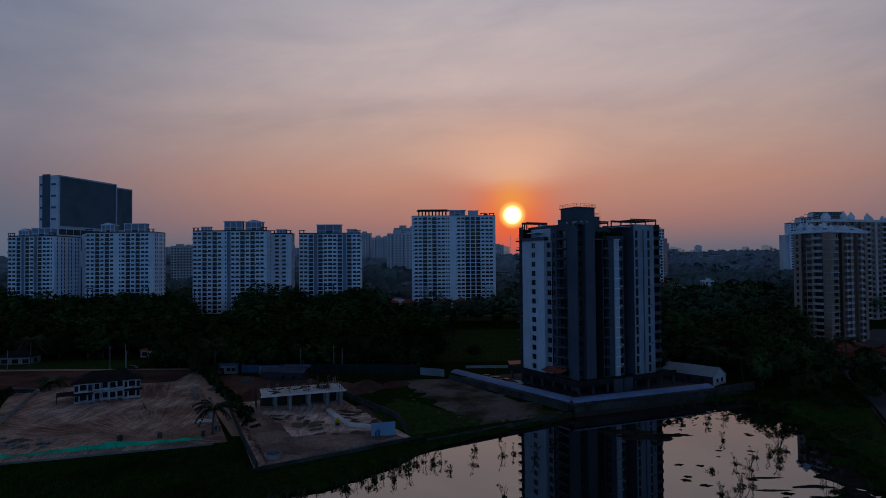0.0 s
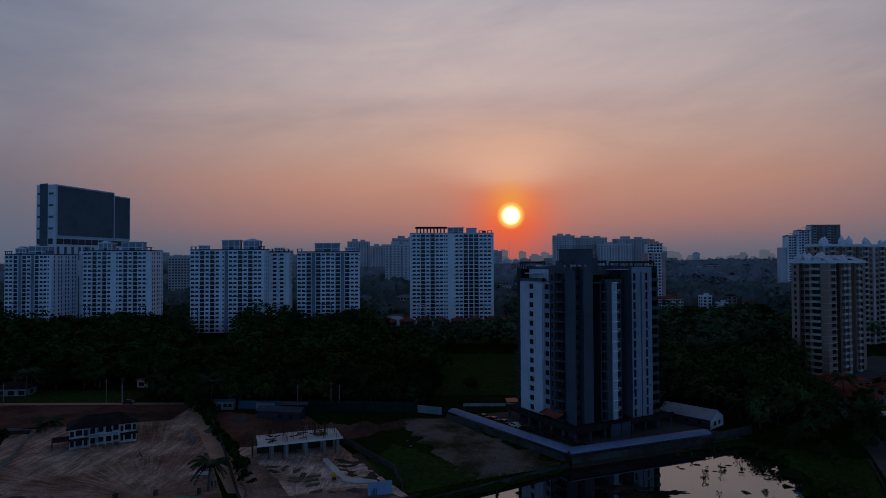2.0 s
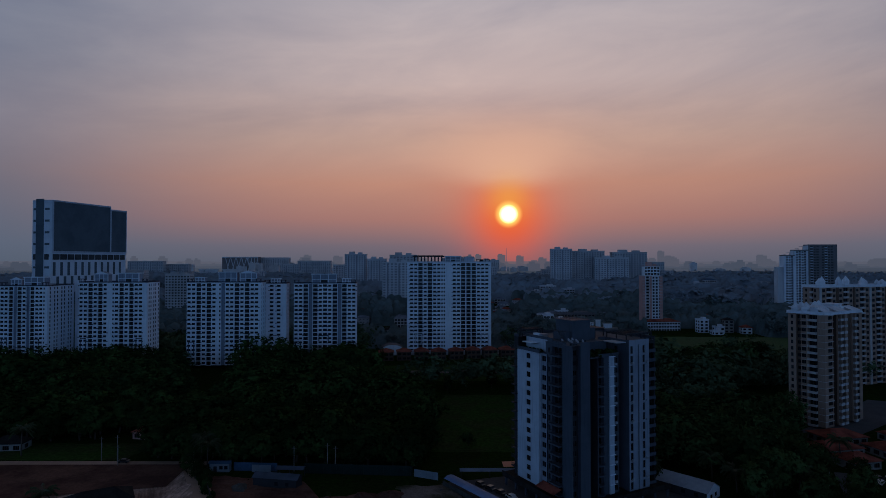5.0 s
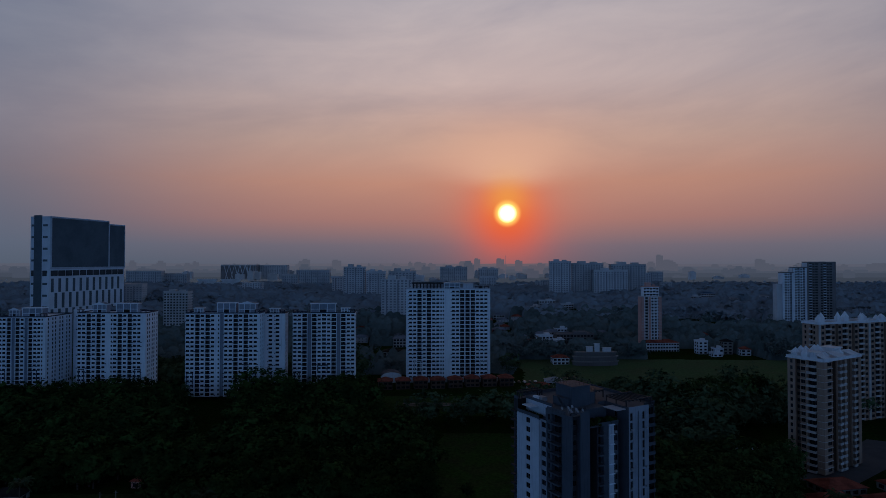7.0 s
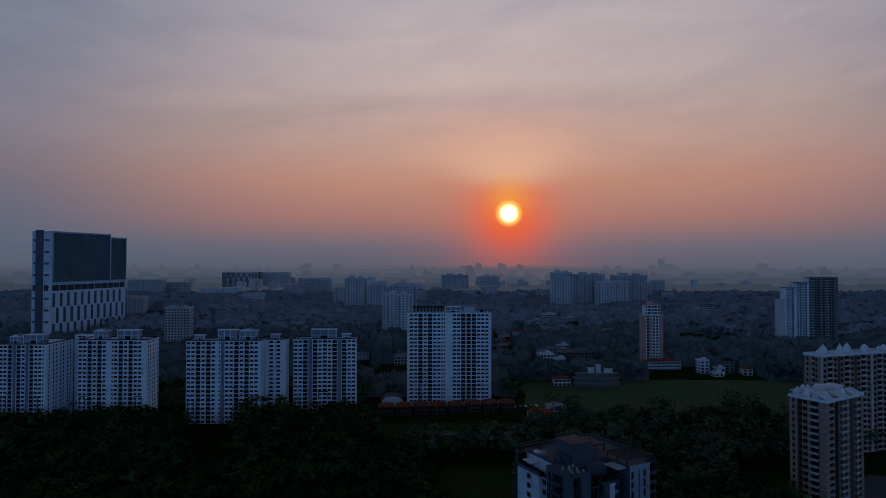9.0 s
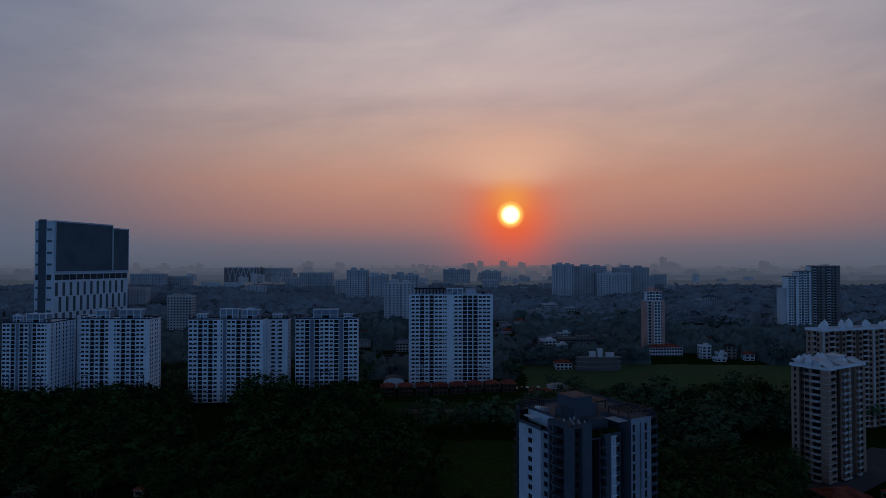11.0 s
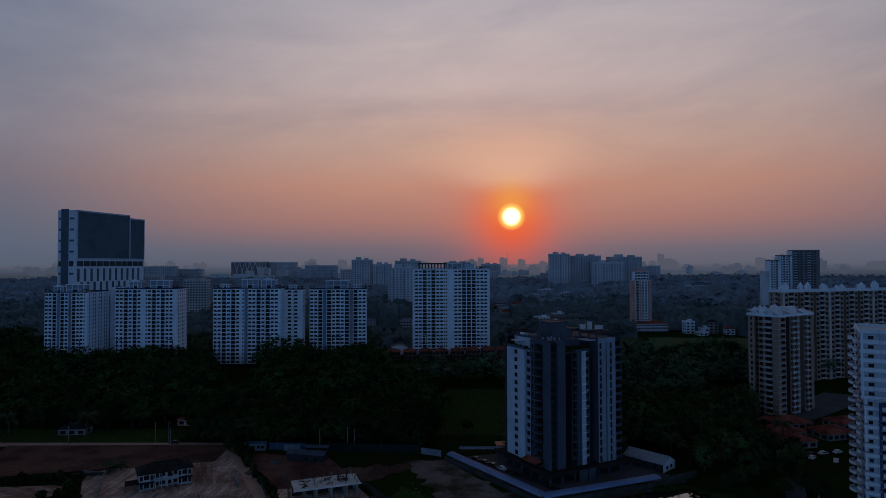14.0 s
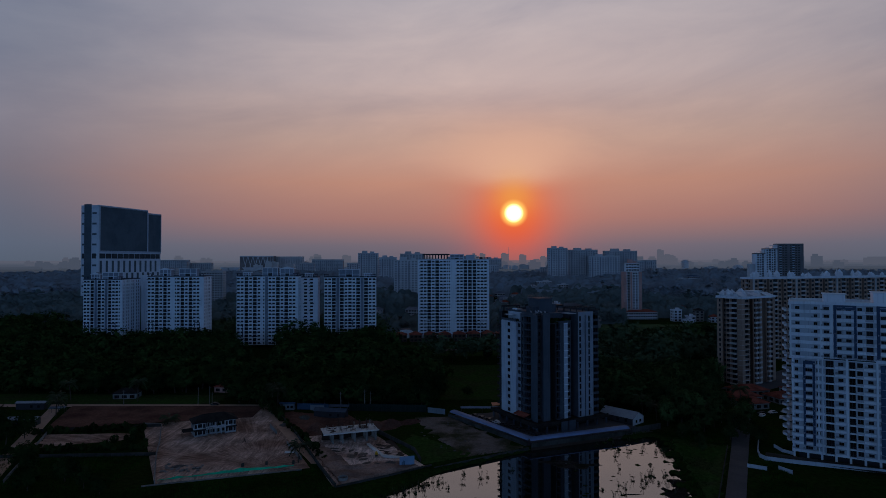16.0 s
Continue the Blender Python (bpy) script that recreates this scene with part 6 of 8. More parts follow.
for (x, y) in ((17.2, 7), (20.4, 7), (17.2, 9.4), (20.4, 9.4)):
    part("stair_post", Mesh().box(x, x + .4, y, y + .4, 4.4, 7.8), "rust", CS)
part("stair_frame", Mesh().box(17.0, 21, 6.8, 10, 4.42, 4.75), "rust", CS, "dark shuttered stair frame")
rs = random.Random(4)
for k in range(16):
    p = Mesh()
    for j in range(3):
        p.box(-1.6, 1.6, -.5 + .32 * j, -.3 + .32 * j, 0, .10 + .06 * (j % 2))
    y = rs.uniform(1.5, 15)
    part("timber", p, "debris" if k % 2 else "rust", CS, at=pose(rs.uniform(2, 23), y, 4.4, 0, 0, rs.uniform(0, 180)))
for k in range(7):
    part("scaffold_pole", Mesh().tube((-1.4, 2.6 * k, 0), (-1.4, 2.6 * k, 5.6 + .6 * math.sin(3 * k)), .06, sides=4), "rust", CS)
for z in (1.6, 3.2, 4.8):
    part("scaffold_rail", Mesh().tube((-1.4, 0, z), (-1.4, 15.6, z), .05, sides=4), "rust", CS)
rs = random.Random(12)
for k in range(22):
    x, y = rs.uniform(-1, 26), rs.choice((17.6, 18.6, 13, 14))
    part("scaffold_pole", Mesh().tube((x, y, 0), (x + rs.uniform(-.3, .3), y, rs.uniform(5.2, 8.2)), .07, sides=4), "rust", CS)
for k in range(9):
    x, y = 2 + 2.6 * k, rs.choice((3.0, 8.5, 13.5))
    cg = Mesh()
    for (a_, b_) in ((0, 0), (.7, 0), (0, .9), (.7, .9)):
        cg.tube((x + a_, y + b_, 4.4), (x + a_, y + b_, 6.6), .045, sides=4)
    for z in (4.9, 5.5, 6.1):
        cg.box(x, x + .7, y, y + .04, z, z + .04).box(x, x + .7, y + .9, y + .94, z, z + .04)
    part("column_cage", cg, "concrete", CS, "bare steel cage for a column")
rwT = thing("retaining_wall", "white-topped retaining wall stepping round a pit", "wall", -31, 160.3, .1, metres=True)
for (ax, ay, bx, by) in ((0, 0, 7.5, -14.3), (7.5, -14.3, 15.5, -16.8)):
    L = math.hypot(bx - ax, by - ay)
    part("wall_run", Mesh().box(0, L, -.55, .55, 0, .9), "fresh", rwT, at=pose(ax, ay, 0, 0, 0, math.degrees(math.atan2(by - ay, bx - ax))))
rng = random.Random(11)


def heap(label, x, y, r, h, m, seed=0, name="mound", cat="mound"):
    """An uneven mound of loose stuff."""
    z = float(land(x, y))
    g_ = Mesh()
    n, rings = 18, 5
    for i in range(rings + 1):
        k = i / rings
        for j in range(n):
            w_ = 2 * math.pi * j / n
            rr = r * (1 - k) * (1 + .35 * noise.noise(Vector((math.cos(w_) * 1.3 + seed, math.sin(w_) * 1.3, k * 2))))
            hh_ = h * (1 - (1 - k) ** 1.6) * (1 + .3 * noise.noise(Vector((math.cos(w_) * 2 + seed, math.sin(w_) * 2, 7 + k * 3))))
            g_.v.append((rr * math.cos(w_), rr * math.sin(w_) * .7, hh_ - .05))
    for i in range(rings):
        for j in range(n):
            g_.f.append((i * n + j, i * n + (j + 1) % n, (i + 1) * n + (j + 1) % n, (i + 1) * n + j))
            g_.s.append(0)
    ob = tagged(new(name, g_.make(name, m)), label, cat)
    ob.matrix_world = lay(x, y, z, seed * 40, False)
    return ob


for k, (x, y, r, h, m, lab) in enumerate(((-44, 352, 7, 3.6, "soil_dark", "mound of red earth"), (-34, 364, 9, 3.4, "soil_dark", "mound of red earth"),
                                          (-25, 372, 8, 2.8, "soil_dark", "mound of red earth"), (-56, 358, 7, 3.2, "soil_dark", "mound of red earth"),
                                          (-25, 269, 3.2, 1.0, "stone", "heap of dark sand"), (-20, 272, 3.6, 1.1, "stone", "heap of grey gravel"),
                                          (-16, 383, 6, 1.3, "soil_dark", "mound of red earth"), (-66, 395, 5, 1.6, "stone", "heap of grey stone"),
                                          (-72, 372, 4, 1.2, "stone", "heap of grey stone"), (-89, 262, 2.4, .7, "stone", "heap of broken concrete"),
                                          (-96, 266, 3.2, .8, "stone", "heap of broken concrete"), (-93, 258, 2.2, .6, "stone", "heap of broken concrete"))):
    heap(lab, x, y, r, h, m, k)
for k in range(18):
    x, y = -35 + rng.uniform(-9, 10), 290 + rng.uniform(-22, 16)
    T = thing("timber_pile", "loose shuttering timber on pale earth", "timber", x, y, .35, rng.uniform(0, 180), "site timber", fit=False)
    p = Mesh()
    for j in range(5):
        p.box(-1.8 + .2 * j, 1.6 + .1 * j, -.6 + .26 * j, -.4 + .26 * j, 0, .15 + .08 * (j % 3))
    part("planks", p, "debris", T)
mixer = thing("concrete_mixer", "small yellow concrete mixer", "mixer", -26, 287, .3, 20, fit=False)
m = Mesh()
m.tube((0, 0, .9), (0, .9, 1.5), .7, .35, sides=10)
part("drum", m, "yellow", mixer)
part("stand", Mesh().box(-.5, .5, -.4, .4, 0, .6), "rail", mixer)
ring = thing("well_ring", "round concrete well ring on red earth", "well", -34.5, 238, .2, fit=False)
m = Mesh()
n = 20
for k in range(n):
    a, b = 2 * math.pi * k / n, 2 * math.pi * (k + 1) / n
    for r0, r1, z0, z1 in ((1.7, 1.7, 0, 1.5), (1.7, 1.5, 1.5, 1.5), (1.5, 1.5, 1.5, .2)):
        m.quad((r0 * math.cos(a), r0 * math.sin(a), z0), (r0 * math.cos(b), r0 * math.sin(b), z0), (r1 * math.cos(b), r1 * math.sin(b), z1), (r1 * math.cos(a), r1 * math.sin(a), z1))
part("ring", m, "concrete", ring)
board = thing("hoarding_board", "large pale blue site board with a dark blue tower drawing", "sign board", -16.4, 264, .1, 29)
part("panel", Mesh().box(0, 6, 0, .15, .5, 3.8), "board_blue", board)
for k in range(4):
    part("drawing_bar", Mesh().box(.9 + .35 * k, 1.15 + .35 * k, -.03, -.004, .9, 1.9 + .3 * (k if k < 3 else 1)), "tin_blue", board)
for x in (.3, 2.9, 5.5):
    part("post", Mesh().tube((x, .25, -.2), (x, .25, 3.6), .08, sides=5), "rail", board)

# ---- hoardings and sheds behind the site ----


def fence(label, a, b, h, m, name="hoarding_fence", panel=2.4, z=0.0):
    a, b = (a[0], a[1] * DEPTH), (b[0], b[1] * DEPTH)
    L = math.hypot(b[0] - a[0], b[1] - a[1])
    T = thing(name, label, "fence", a[0], a[1], z, math.degrees(math.atan2(b[1] - a[1], b[0] - a[0])), metres=True)
    k = 0
    while k * panel < L - .2:
        x0, x1 = k * panel, min(L, (k + 1) * panel) - .05
        q_ = Mesh()
        q_.box(x0, x1, 0, .06, 0, h)
        for j in range(4):
            xx = x0 + (x1 - x0) * (j + .5) / 4
            q_.box(xx - .05, xx + .05, -.04, 0, 0, h)
        part("panel", q_, m, T)
        part("post", Mesh().tube((x0, .12, 0), (x0, .12, h + .1), .05, sides=5), "rail", T)
        k += 1
    return T


fence("dark green sheet hoarding along the woodland edge", (-48, 424), (-9, 418), 3.6, "hoarding_dark")
fence("pale sheet gate in the hoarding", (-8.5, 417.5), (0, 410), 2.6, "hoarding")
fence("pale blue sheet fence by the sheds", (-74, 430), (-58, 428), 3.0, "tin_blue")
fence("pale sheet fence panel by the sheds", (-67, 427), (-60, 426), 2.6, "hoarding")


def shed(label, x, y, yaw, W, D, h, m="tin", wallm="tin_blue", open_=False, z=0.1, metres=False, pitch=.14, gable=""):
    T = thing("shed", label, "shed", x, y, z, yaw, metres=metres)
    r = Mesh()
    n = max(8, int(W / .8))
    for k in range(n):                      # sheets with shallow ribs
        x0, x1 = -.5 + (W + 1) * k / n, -.5 + (W + 1) * (k + 1) / n
        e0, e1 = .05 * (k % 2), .05 * ((k + 1) % 2)
        r.quad((x0, -.5, h + e0), (x1, -.5, h + e1), (x1, D / 2, h + D * pitch + e1), (x0, D / 2, h + D * pitch + e0))
        r.quad((x0, D / 2, h + D * pitch + e0), (x1, D / 2, h + D * pitch + e1), (x1, D + .5, h + e1), (x0, D + .5, h + e0))
    part("roof", r.weld(), m, T)
    if open_:
        for (px0, py0) in ((0, 0), (W, 0), (0, D), (W, D), (W / 2, 0), (W / 2, D)):
            part("post", Mesh().tube((px0, py0, 0), (px0, py0, h), .09, sides=6), "rail", T)
    else:
        b = Mesh()
        b.box(0, W, 0, D, 0, h - .05)
        b.poly([(0, 0, h - .05), (0, D / 2, h + D * (pitch - .01)), (0, D, h - .05)])
        b.poly([(W, 0, h - .05), (W, D, h - .05), (W, D / 2, h + D * (pitch - .01))])
        part("wall", b, wallm, T)
        if gable:
            e = Mesh().box(W + .01, W + .2, -.3, D + .3, 0, h - .05)
            e.poly([(W + .2, -.3, h - .05), (W + .2, D + .3, h - .05), (W + .2, D / 2, h + D * (pitch - .02))])
            e.poly([(W + .01, -.3, h - .05), (W + .01, D / 2, h + D * (pitch - .02)), (W + .01, D + .3, h - .05)])
            part("gable_wall", e, gable, T, "whitewashed gable wall")
            for k in (.22, .6):
                part("gable_window", Mesh().box(W + .2, W + .25, D * k, D * k + 1.3, .9, 2.1), "glass", T)
        d_ = Mesh().box(W * .2, W * .2 + 1.2, -.06, -.01, 0, 2.1)
        part("door", d_, "slate_dark", T)
        for k in (0.5, .75):
            part("window", Mesh().box(W * k, W * k + 1.2, -.06, -.01, 1.0, 2.2), "glass", T)
    return T


shed("long low site shed with a grey-blue sheet roof", -62, 398, -20, 16, 9, 3.2, "tin_dark", "slate_dark")
shed("small site hut with blue roof", -82, 426, 0, 7, 5, 3, "tin_blue", "hoarding")
shed("open site shelter with sheet roof", -56, 412, -8, 9, 6, 3.4, "tin_dark", "slate_dark", True)
# side walls dark to paint the shadow under the eaves; gable stays white
shed("white-gabled shed with a pale sheet roof beside the tower", 73.0, 201.0, -48, 16.8, 8.4, 2.9, "tin_white", "slate_dark", metres=True, pitch=.30, gable="white2")
canopy = thing("tarpaulin_canopy", "orange tarpaulin canopy catching the sun", "canopy", 23, 416, .1, 10)
m = Mesh()
m.quad((0, 0, 3.4), (11, 0, 3.6), (11, 7, 4.3), (0, 7, 4.1))
part("sheet", m, "orange", canopy)
for (x, y, z) in ((.2, .2, 3.4), (10.8, .2, 3.6), (.2, 6.8, 4.1), (10.8, 6.8, 4.3)):
    part("post", Mesh().tube((x, y, 0), (x, y, z - .05), .06, sides=5), "rail", canopy)
shed("low pale shelter roof at the end of the walkway", 8, 412, 0, 20, 5, 2.6, "tin", "slate_dark", True)

# ---- houses ----
house("small grey house with dark roof before the woods", -178, 472, 8, 12, 7, 1, "concrete", "tile_dark")
house("old house with red tiled roof among trees", -130, 505, -15, 12, 9, 1, "pink", "tile")
shed("small pale-roofed hut in the field", -40, 660, 5, 7, 5, 3, "tin_white", "white2", z=4)
shed("dark site cabin with white roof edge", -214, 428, 4, 14, 6, 3.2, "tin_white", "slate_dark")
shed("low pale sheet-roofed shed by the lane", -200, 368, 10, 16, 8, 2.8, "tin_white", "concrete_dark")
shed("small blue-tarped shelter by the lane", -192, 412, 20, 7, 5, 2.6, "tin", "tin_blue", True)
rng = random.Random(3)
for k in range(8):
    house("red-tiled row house before the tall white tower", -42 + 12.5 * k, 838 + 3 * k + rng.uniform(-3, 3), 12 + rng.uniform(-3, 3), 10, 10, 2, "brown", "tile", group="row houses")
house("white house with red roof near the field", 62, 800, 8, 16, 10, 2, "white2", "tile")
house("white house with pale roof near the field", 78, 836, 8, 12, 10, 2, "white2", "tin_white")
hall = thing("hall", "pale hall with a curved grey roof", "hall", -42.5, 886, 4.5, 14)
m = Mesh()
for j in range(8):
    t0, t1 = math.pi * j / 8, math.pi * (j + 1) / 8
    m.quad((8 - 8 * math.cos(t0), -.4, 5 + 3.4 * math.sin(t0)), (8 - 8 * math.cos(t1), -.4, 5 + 3.4 * math.sin(t1)), (8 - 8 * math.cos(t1), 26, 5 + 3.4 * math.sin(t1)), (8 - 8 * math.cos(t0), 26, 5 + 3.4 * math.sin(t0)))
part("roof", m, "tin_dark", hall)
m = Mesh().box(.2, 15.8, 0, 25.8, 0, 5)
m.poly([(8 - 7.8 * math.cos(math.pi * j / 8), 0, 5 + 3.3 * math.sin(math.pi * j / 8)) for j in range(9)])
part("wall", m, "white2", hall)
for (x, y, W, D, s, wm, rm_) in ((120, 1190, 38, 14, 4, "haze_brown", "flat"), (100, 1165, 14, 11, 4, "white2", "flat"), (112, 1150, 12, 10, 3, "white2", "flat"),
                                 (92, 1180, 11, 10, 2, "white2", "tile"), (100, 1020, 14, 10, 2, "white2", "tile"), (60, 1300, 15, 10, 2, "tile", "tin"),
                                 (249, 1122, 9, 9, 4, "white2", "flat"), (262, 1110, 8, 8, 2, "white2", "flat"), (273, 1124, 9, 8, 4, "concrete", "tile_dark"), (286, 1108, 9, 8, 2, "white2", "tile"),
                                 (256, 1092, 9, 8, 1, "white2", "flat"), (-45, 1190, 26, 14, 3, "haze_dark", "tin"), (-50, 1080, 18, 12, 2, "haze_dark", "tile_dark"), (-28, 1110, 12, 9, 1, "white2", "tin"),
                                 (104, 1260, 14, 10, 2, "white2", "tin"), (118, 1290, 16, 10, 2, "haze_dark", "tin"), (132, 1330, 14, 10, 2, "white2", "flat"), (84, 1230, 10, 9, 2, "haze_dark", "tin"),
                                 (118, 1560, 18, 10, 2, "haze_near", "flat"), (138, 1600, 22, 10, 3, "haze_near", "flat"), (165, 1580, 18, 10, 2, "haze_near", "flat"), (150, 1660, 16, 10, 2, "haze_near", "tin"),
                                 (372, 1760, 22, 12, 2, "haze_near", "flat"), (398, 1770, 20, 12, 3, "haze_near", "tin_blue"), (420, 1700, 18, 12, 2, "haze_near", "tin_white"), (470, 1740, 24, 12, 2, "haze_near", "tin_white"),
                                 (52, 1420, 14, 10, 2, "pink", "tile"), (70, 1480, 14, 10, 2, "haze_dark", "tin"), (-110, 1280, 16, 10, 2, "haze_near", "tin"), (-20, 1350, 14, 10, 2, "haze_near", "tin")):
    house("small house among the trees beyond the field" if W < 20 else "low long building among the trees beyond the field", x, y, rng.uniform(-14, 14), W, D, s, wm, rm_, group="scattered houses")
for (x, y, yaw, W, D, s, rm_) in ((148, 452, 20, 18, 11, 2, "tile"), (172, 448, 24, 16, 12, 2, "tile"), (160, 482, 18, 18, 12, 2, "tile"), (190, 480, 24, 18, 12, 2, "tile"),
                                  (150, 425, 24, 12, 10, 1, "tile"), (186, 430, 20, 14, 10, 2, "tile"), (207, 466, 24, 14, 12, 2, "tile"), (222, 500, 24, 16, 12, 2, "tile")):
    house("villa with red tiled hipped roof among trees", x, y, yaw, W, D, 1, "concrete", rm_, group="red-roofed villas")
ar = thing("arena", "low curved brown building with ringed parapets and white roof pavilion", "hall", 136, 1018, float(land(136, 1018)), 4)
for lev, (r_, z0_, z1_, mm_) in enumerate(((20, 0, 3.2, "haze_brown"), (20.8, 3.2, 4.2, "concrete"), (19, 4.2, 7.4, "haze_brown"), (20.4, 7.4, 8.4, "concrete"), (18, 8.4, 11.2, "haze_brown"), (19.4, 11.2, 12.0, "concrete"))):
    rg = Mesh()
    pts_ = [(r_ * math.cos(math.pi * (1 + j / 18)), .55 * r_ * math.sin(math.pi * (1 + j / 18))) for j in range(19)]
    for (xa, ya), (xb, yb) in zip(pts_, pts_[1:]):
        rg.quad((xa, ya, z0_), (xb, yb, z0_), (xb, yb, z1_), (xa, ya, z1_))
    rg.poly([(x_, y_, z1_) for x_, y_ in pts_])
    part("ring_wall" if lev % 2 == 0 else "ring_parapet", rg, mm_, ar)
for (x_, w_, h_) in ((-8, 5, 4), (-1, 4, 6.5), (6, 7, 3)):
    part("roof_pavilion", Mesh().box(x_, x_ + w_, -6, -2, 12, 12 + h_).box(x_ - .5, x_ + w_ + .5, -6.5, -1.5, 12 + h_, 12.4 + h_), "white2", ar, "white roof pavilion")
PLOTS.append((136, 1018, 26))
def cottage(label, x, y, yaw, W, D, h, wallm, roofm):
    """A small house far off: walls, a hipped roof and dark windows."""
    z = float(land(x, y))
    PLOTS.append((x + W / 2, y, W / 2 + 3))
    T = thing("cottage", label, "house", x, y, z, yaw, "hillside cottages", fit=False)
    part("wall", Mesh().box(0, W, 0, D, -2, h), wallm, T)
    part("roof", Mesh().hip(0, W, 0, D, h + .05, 2.4), roofm, T)
    g_ = Mesh()
    n_ = max(2, int(W / 3))
    for k_ in range(n_):
        for lev_ in range(max(1, int(h / 3))):
            x0_ = W * (k_ + .5) / n_
            g_.box(x0_ - .6, x0_ + .6, -.1, -.01, 1 + 3 * lev_, 2.4 + 3 * lev_)
    tagged(part("window_grid", g_, "haze_glass", T), kind="stuff")


rc = random.Random(41)
for (x0_, x1_, y0_, y1_, n_) in ((58, 180, 1210, 1520, 9), (270, 420, 1180, 1680, 6), (-110, -30, 1020, 1400, 5)):
    for k in range(n_):
        pale_ = k % 3 != 1
        cottage("pale cottage with a grey roof among hillside trees" if pale_ else "cottage with a red tiled roof among hillside trees", rc.uniform(x0_, x1_), y0_ + (y1_ - y0_) * (k + rc.random()) / n_, rc.uniform(-25, 25), rc.uniform(9, 15), 8, rc.choice((3.2, 6.2)), "haze_near" if pale_ else "haze_dark", "tin" if pale_ else "tile")
gate = thing("gate_frame", "pale concrete gate frame among trees", "gate", 142, 560, 1)
part("frame_posts", Mesh().box(0, 1, 0, 1, 0, 6).box(9, 10, 0, 1, 0, 6).box(-.5, 10.5, -.2, 1.2, 6, 7), "white2", gate)


# ---- vehicles ----
def car(label, x, y, yaw, paint):
    T = thing("car", label, "car", x, y, float(land(x, y)) + .22, yaw, "parked cars", fit=False)
    b = Mesh()
    prof = [(-2.1, .35), (-2.1, .85), (-1.3, .95), (-.8, 1.45), (.9, 1.45), (1.6, .95), (2.1, .8), (2.1, .35)]
    for s in (-.85, .85):
        b.poly([(u, s, v) for u, v in (prof if s < 0 else prof[::-1])])
    for (u0, v0), (u1, v1) in zip(prof, prof[1:] + prof[:1]):
        b.quad((u0, .85, v0), (u1, .85, v1), (u1, -.85, v1), (u0, -.85, v0))
    part("body", b, paint, T)
    for s in (-.87, .85):
        part("side_glass", Mesh().box(-.95, 1.2, s, s + .02, .98, 1.36), "glass", T)
    for u in (-1.35, 1.35):
        for s in (-.9, .7):
            part("wheel", Mesh().tube((u, s, .33), (u, s + .2, .33), .33, sides=12), "tyre", T)
    return T


car("dark car parked on the dusty lane", -118, 446, 2, "paint_dark")
for k, (x, y) in enumerate(((152, 408), (158, 411), (165, 414), (170, 408), (150, 400), (157, 392))):
    car("white car parked by the villas" if k % 3 else "dark car parked by the villas", x, y, 20 + 10 * k, "paint_white" if k % 3 else "paint_dark")
for k in range(8):
    car("small pale car in the far row", 44 + 4.2 * k, 880 + k, 95, "paint_white" if k % 2 else "paint_dark")


def pole(label, x, y, h, lamp=False):
    z = float(land(x, y))
    T = thing("utility_pole", label, "pole", x, y, z, fit=False)
    part("shaft", Mesh().tube((0, 0, -.2), (0, 0, h), .16, .10, sides=7), "concrete", T)
    part("crossarm", Mesh().box(-.9, .9, -.06, .06, h - .9, h - .75), "rail", T)
    if lamp:
        part("lamp", Mesh().box(-.2, 1.2, -.1, .1, h - .1, h + .05), "tin_white", T)


for (x, y, h) in ((-128, 452, 9), (-122, 452, 9.5), (-118, 438, 8), (-92, 447, 9), (-52, 428, 9), (-40, 428, 10), (-37, 428, 9), (-165, 446, 8), (126, 380, 8)):
    pole("grey concrete utility pole", x, y, h)

# loose things on the bare plot
for k, (x, y) in enumerate(((-73, 266), (-65, 270), (-55.5, 272), (-54, 281))):
    T = thing("concrete_block", "squat grey concrete block standing on bare earth", "block", x, y, .2, 20 * k, "plot blocks", fit=False)
    part("block", Mesh().box(-.42, .42, -.42, .42, 0, 1.15, bevel=.08), "concrete_dark", T)
T = thing("slab_stack", "stack of pale paving slabs on bare earth", "stack", -60, 296, .25, 8, fit=False)
for k in range(4):
    part("slab", Mesh().box(-1.9 + .05 * k, 1.9, -.5, .5 - .04 * k, .16 * k, .16 * k + .14), "fresh", T)
T = thing("brushwood", "small heap of dry sticks on bare earth", "sticks", -82, 322, .25, fit=False)
rs = random.Random(8)
for k in range(9):
    w_ = rs.uniform(0, 6.28)
    part("stick", Mesh().tube((math.cos(w_) * .8, math.sin(w_) * .8, 0), (-math.cos(w_) * .2, rs.uniform(-.3, .3), rs.uniform(1.0, 2.4)), .05, .03, 4), "bark", T)
for k in range(26):
    x, y = -94 + rs.uniform(-7, 7), 262 + rs.uniform(-8, 8)
    s = rs.uniform(.25, .7)
    T = tagged(new("rubble_piece", Mesh().box(-s, s * .8, -s * .7, s * .6, 0, s * .7, bevel=s * .2).make("rubble_piece", "concrete")), "broken lump of grey concrete", "rubble", "plot rubble")
    T.matrix_world = lay(x, y, .3, rs.uniform(0, 180), False)
for k in range(60):
    x, y = rs.uniform(-12, 24), rs.uniform(290, 396)
    if pond_distance(x, y) < 3 or x > 2 + (401 - y) * .33:
        continue
    s = rs.uniform(.15, .5)
    T = tagged(new("rubble_piece", Mesh().box(-s, s * .8, -s * .7, s * .6, 0, s * .6, bevel=s * .2).make("rubble_piece", "stone")), "stone lying on waste ground", "rubble", "waste stones")
    T.matrix_world = lay(x, y, .25, rs.uniform(0, 180), False)
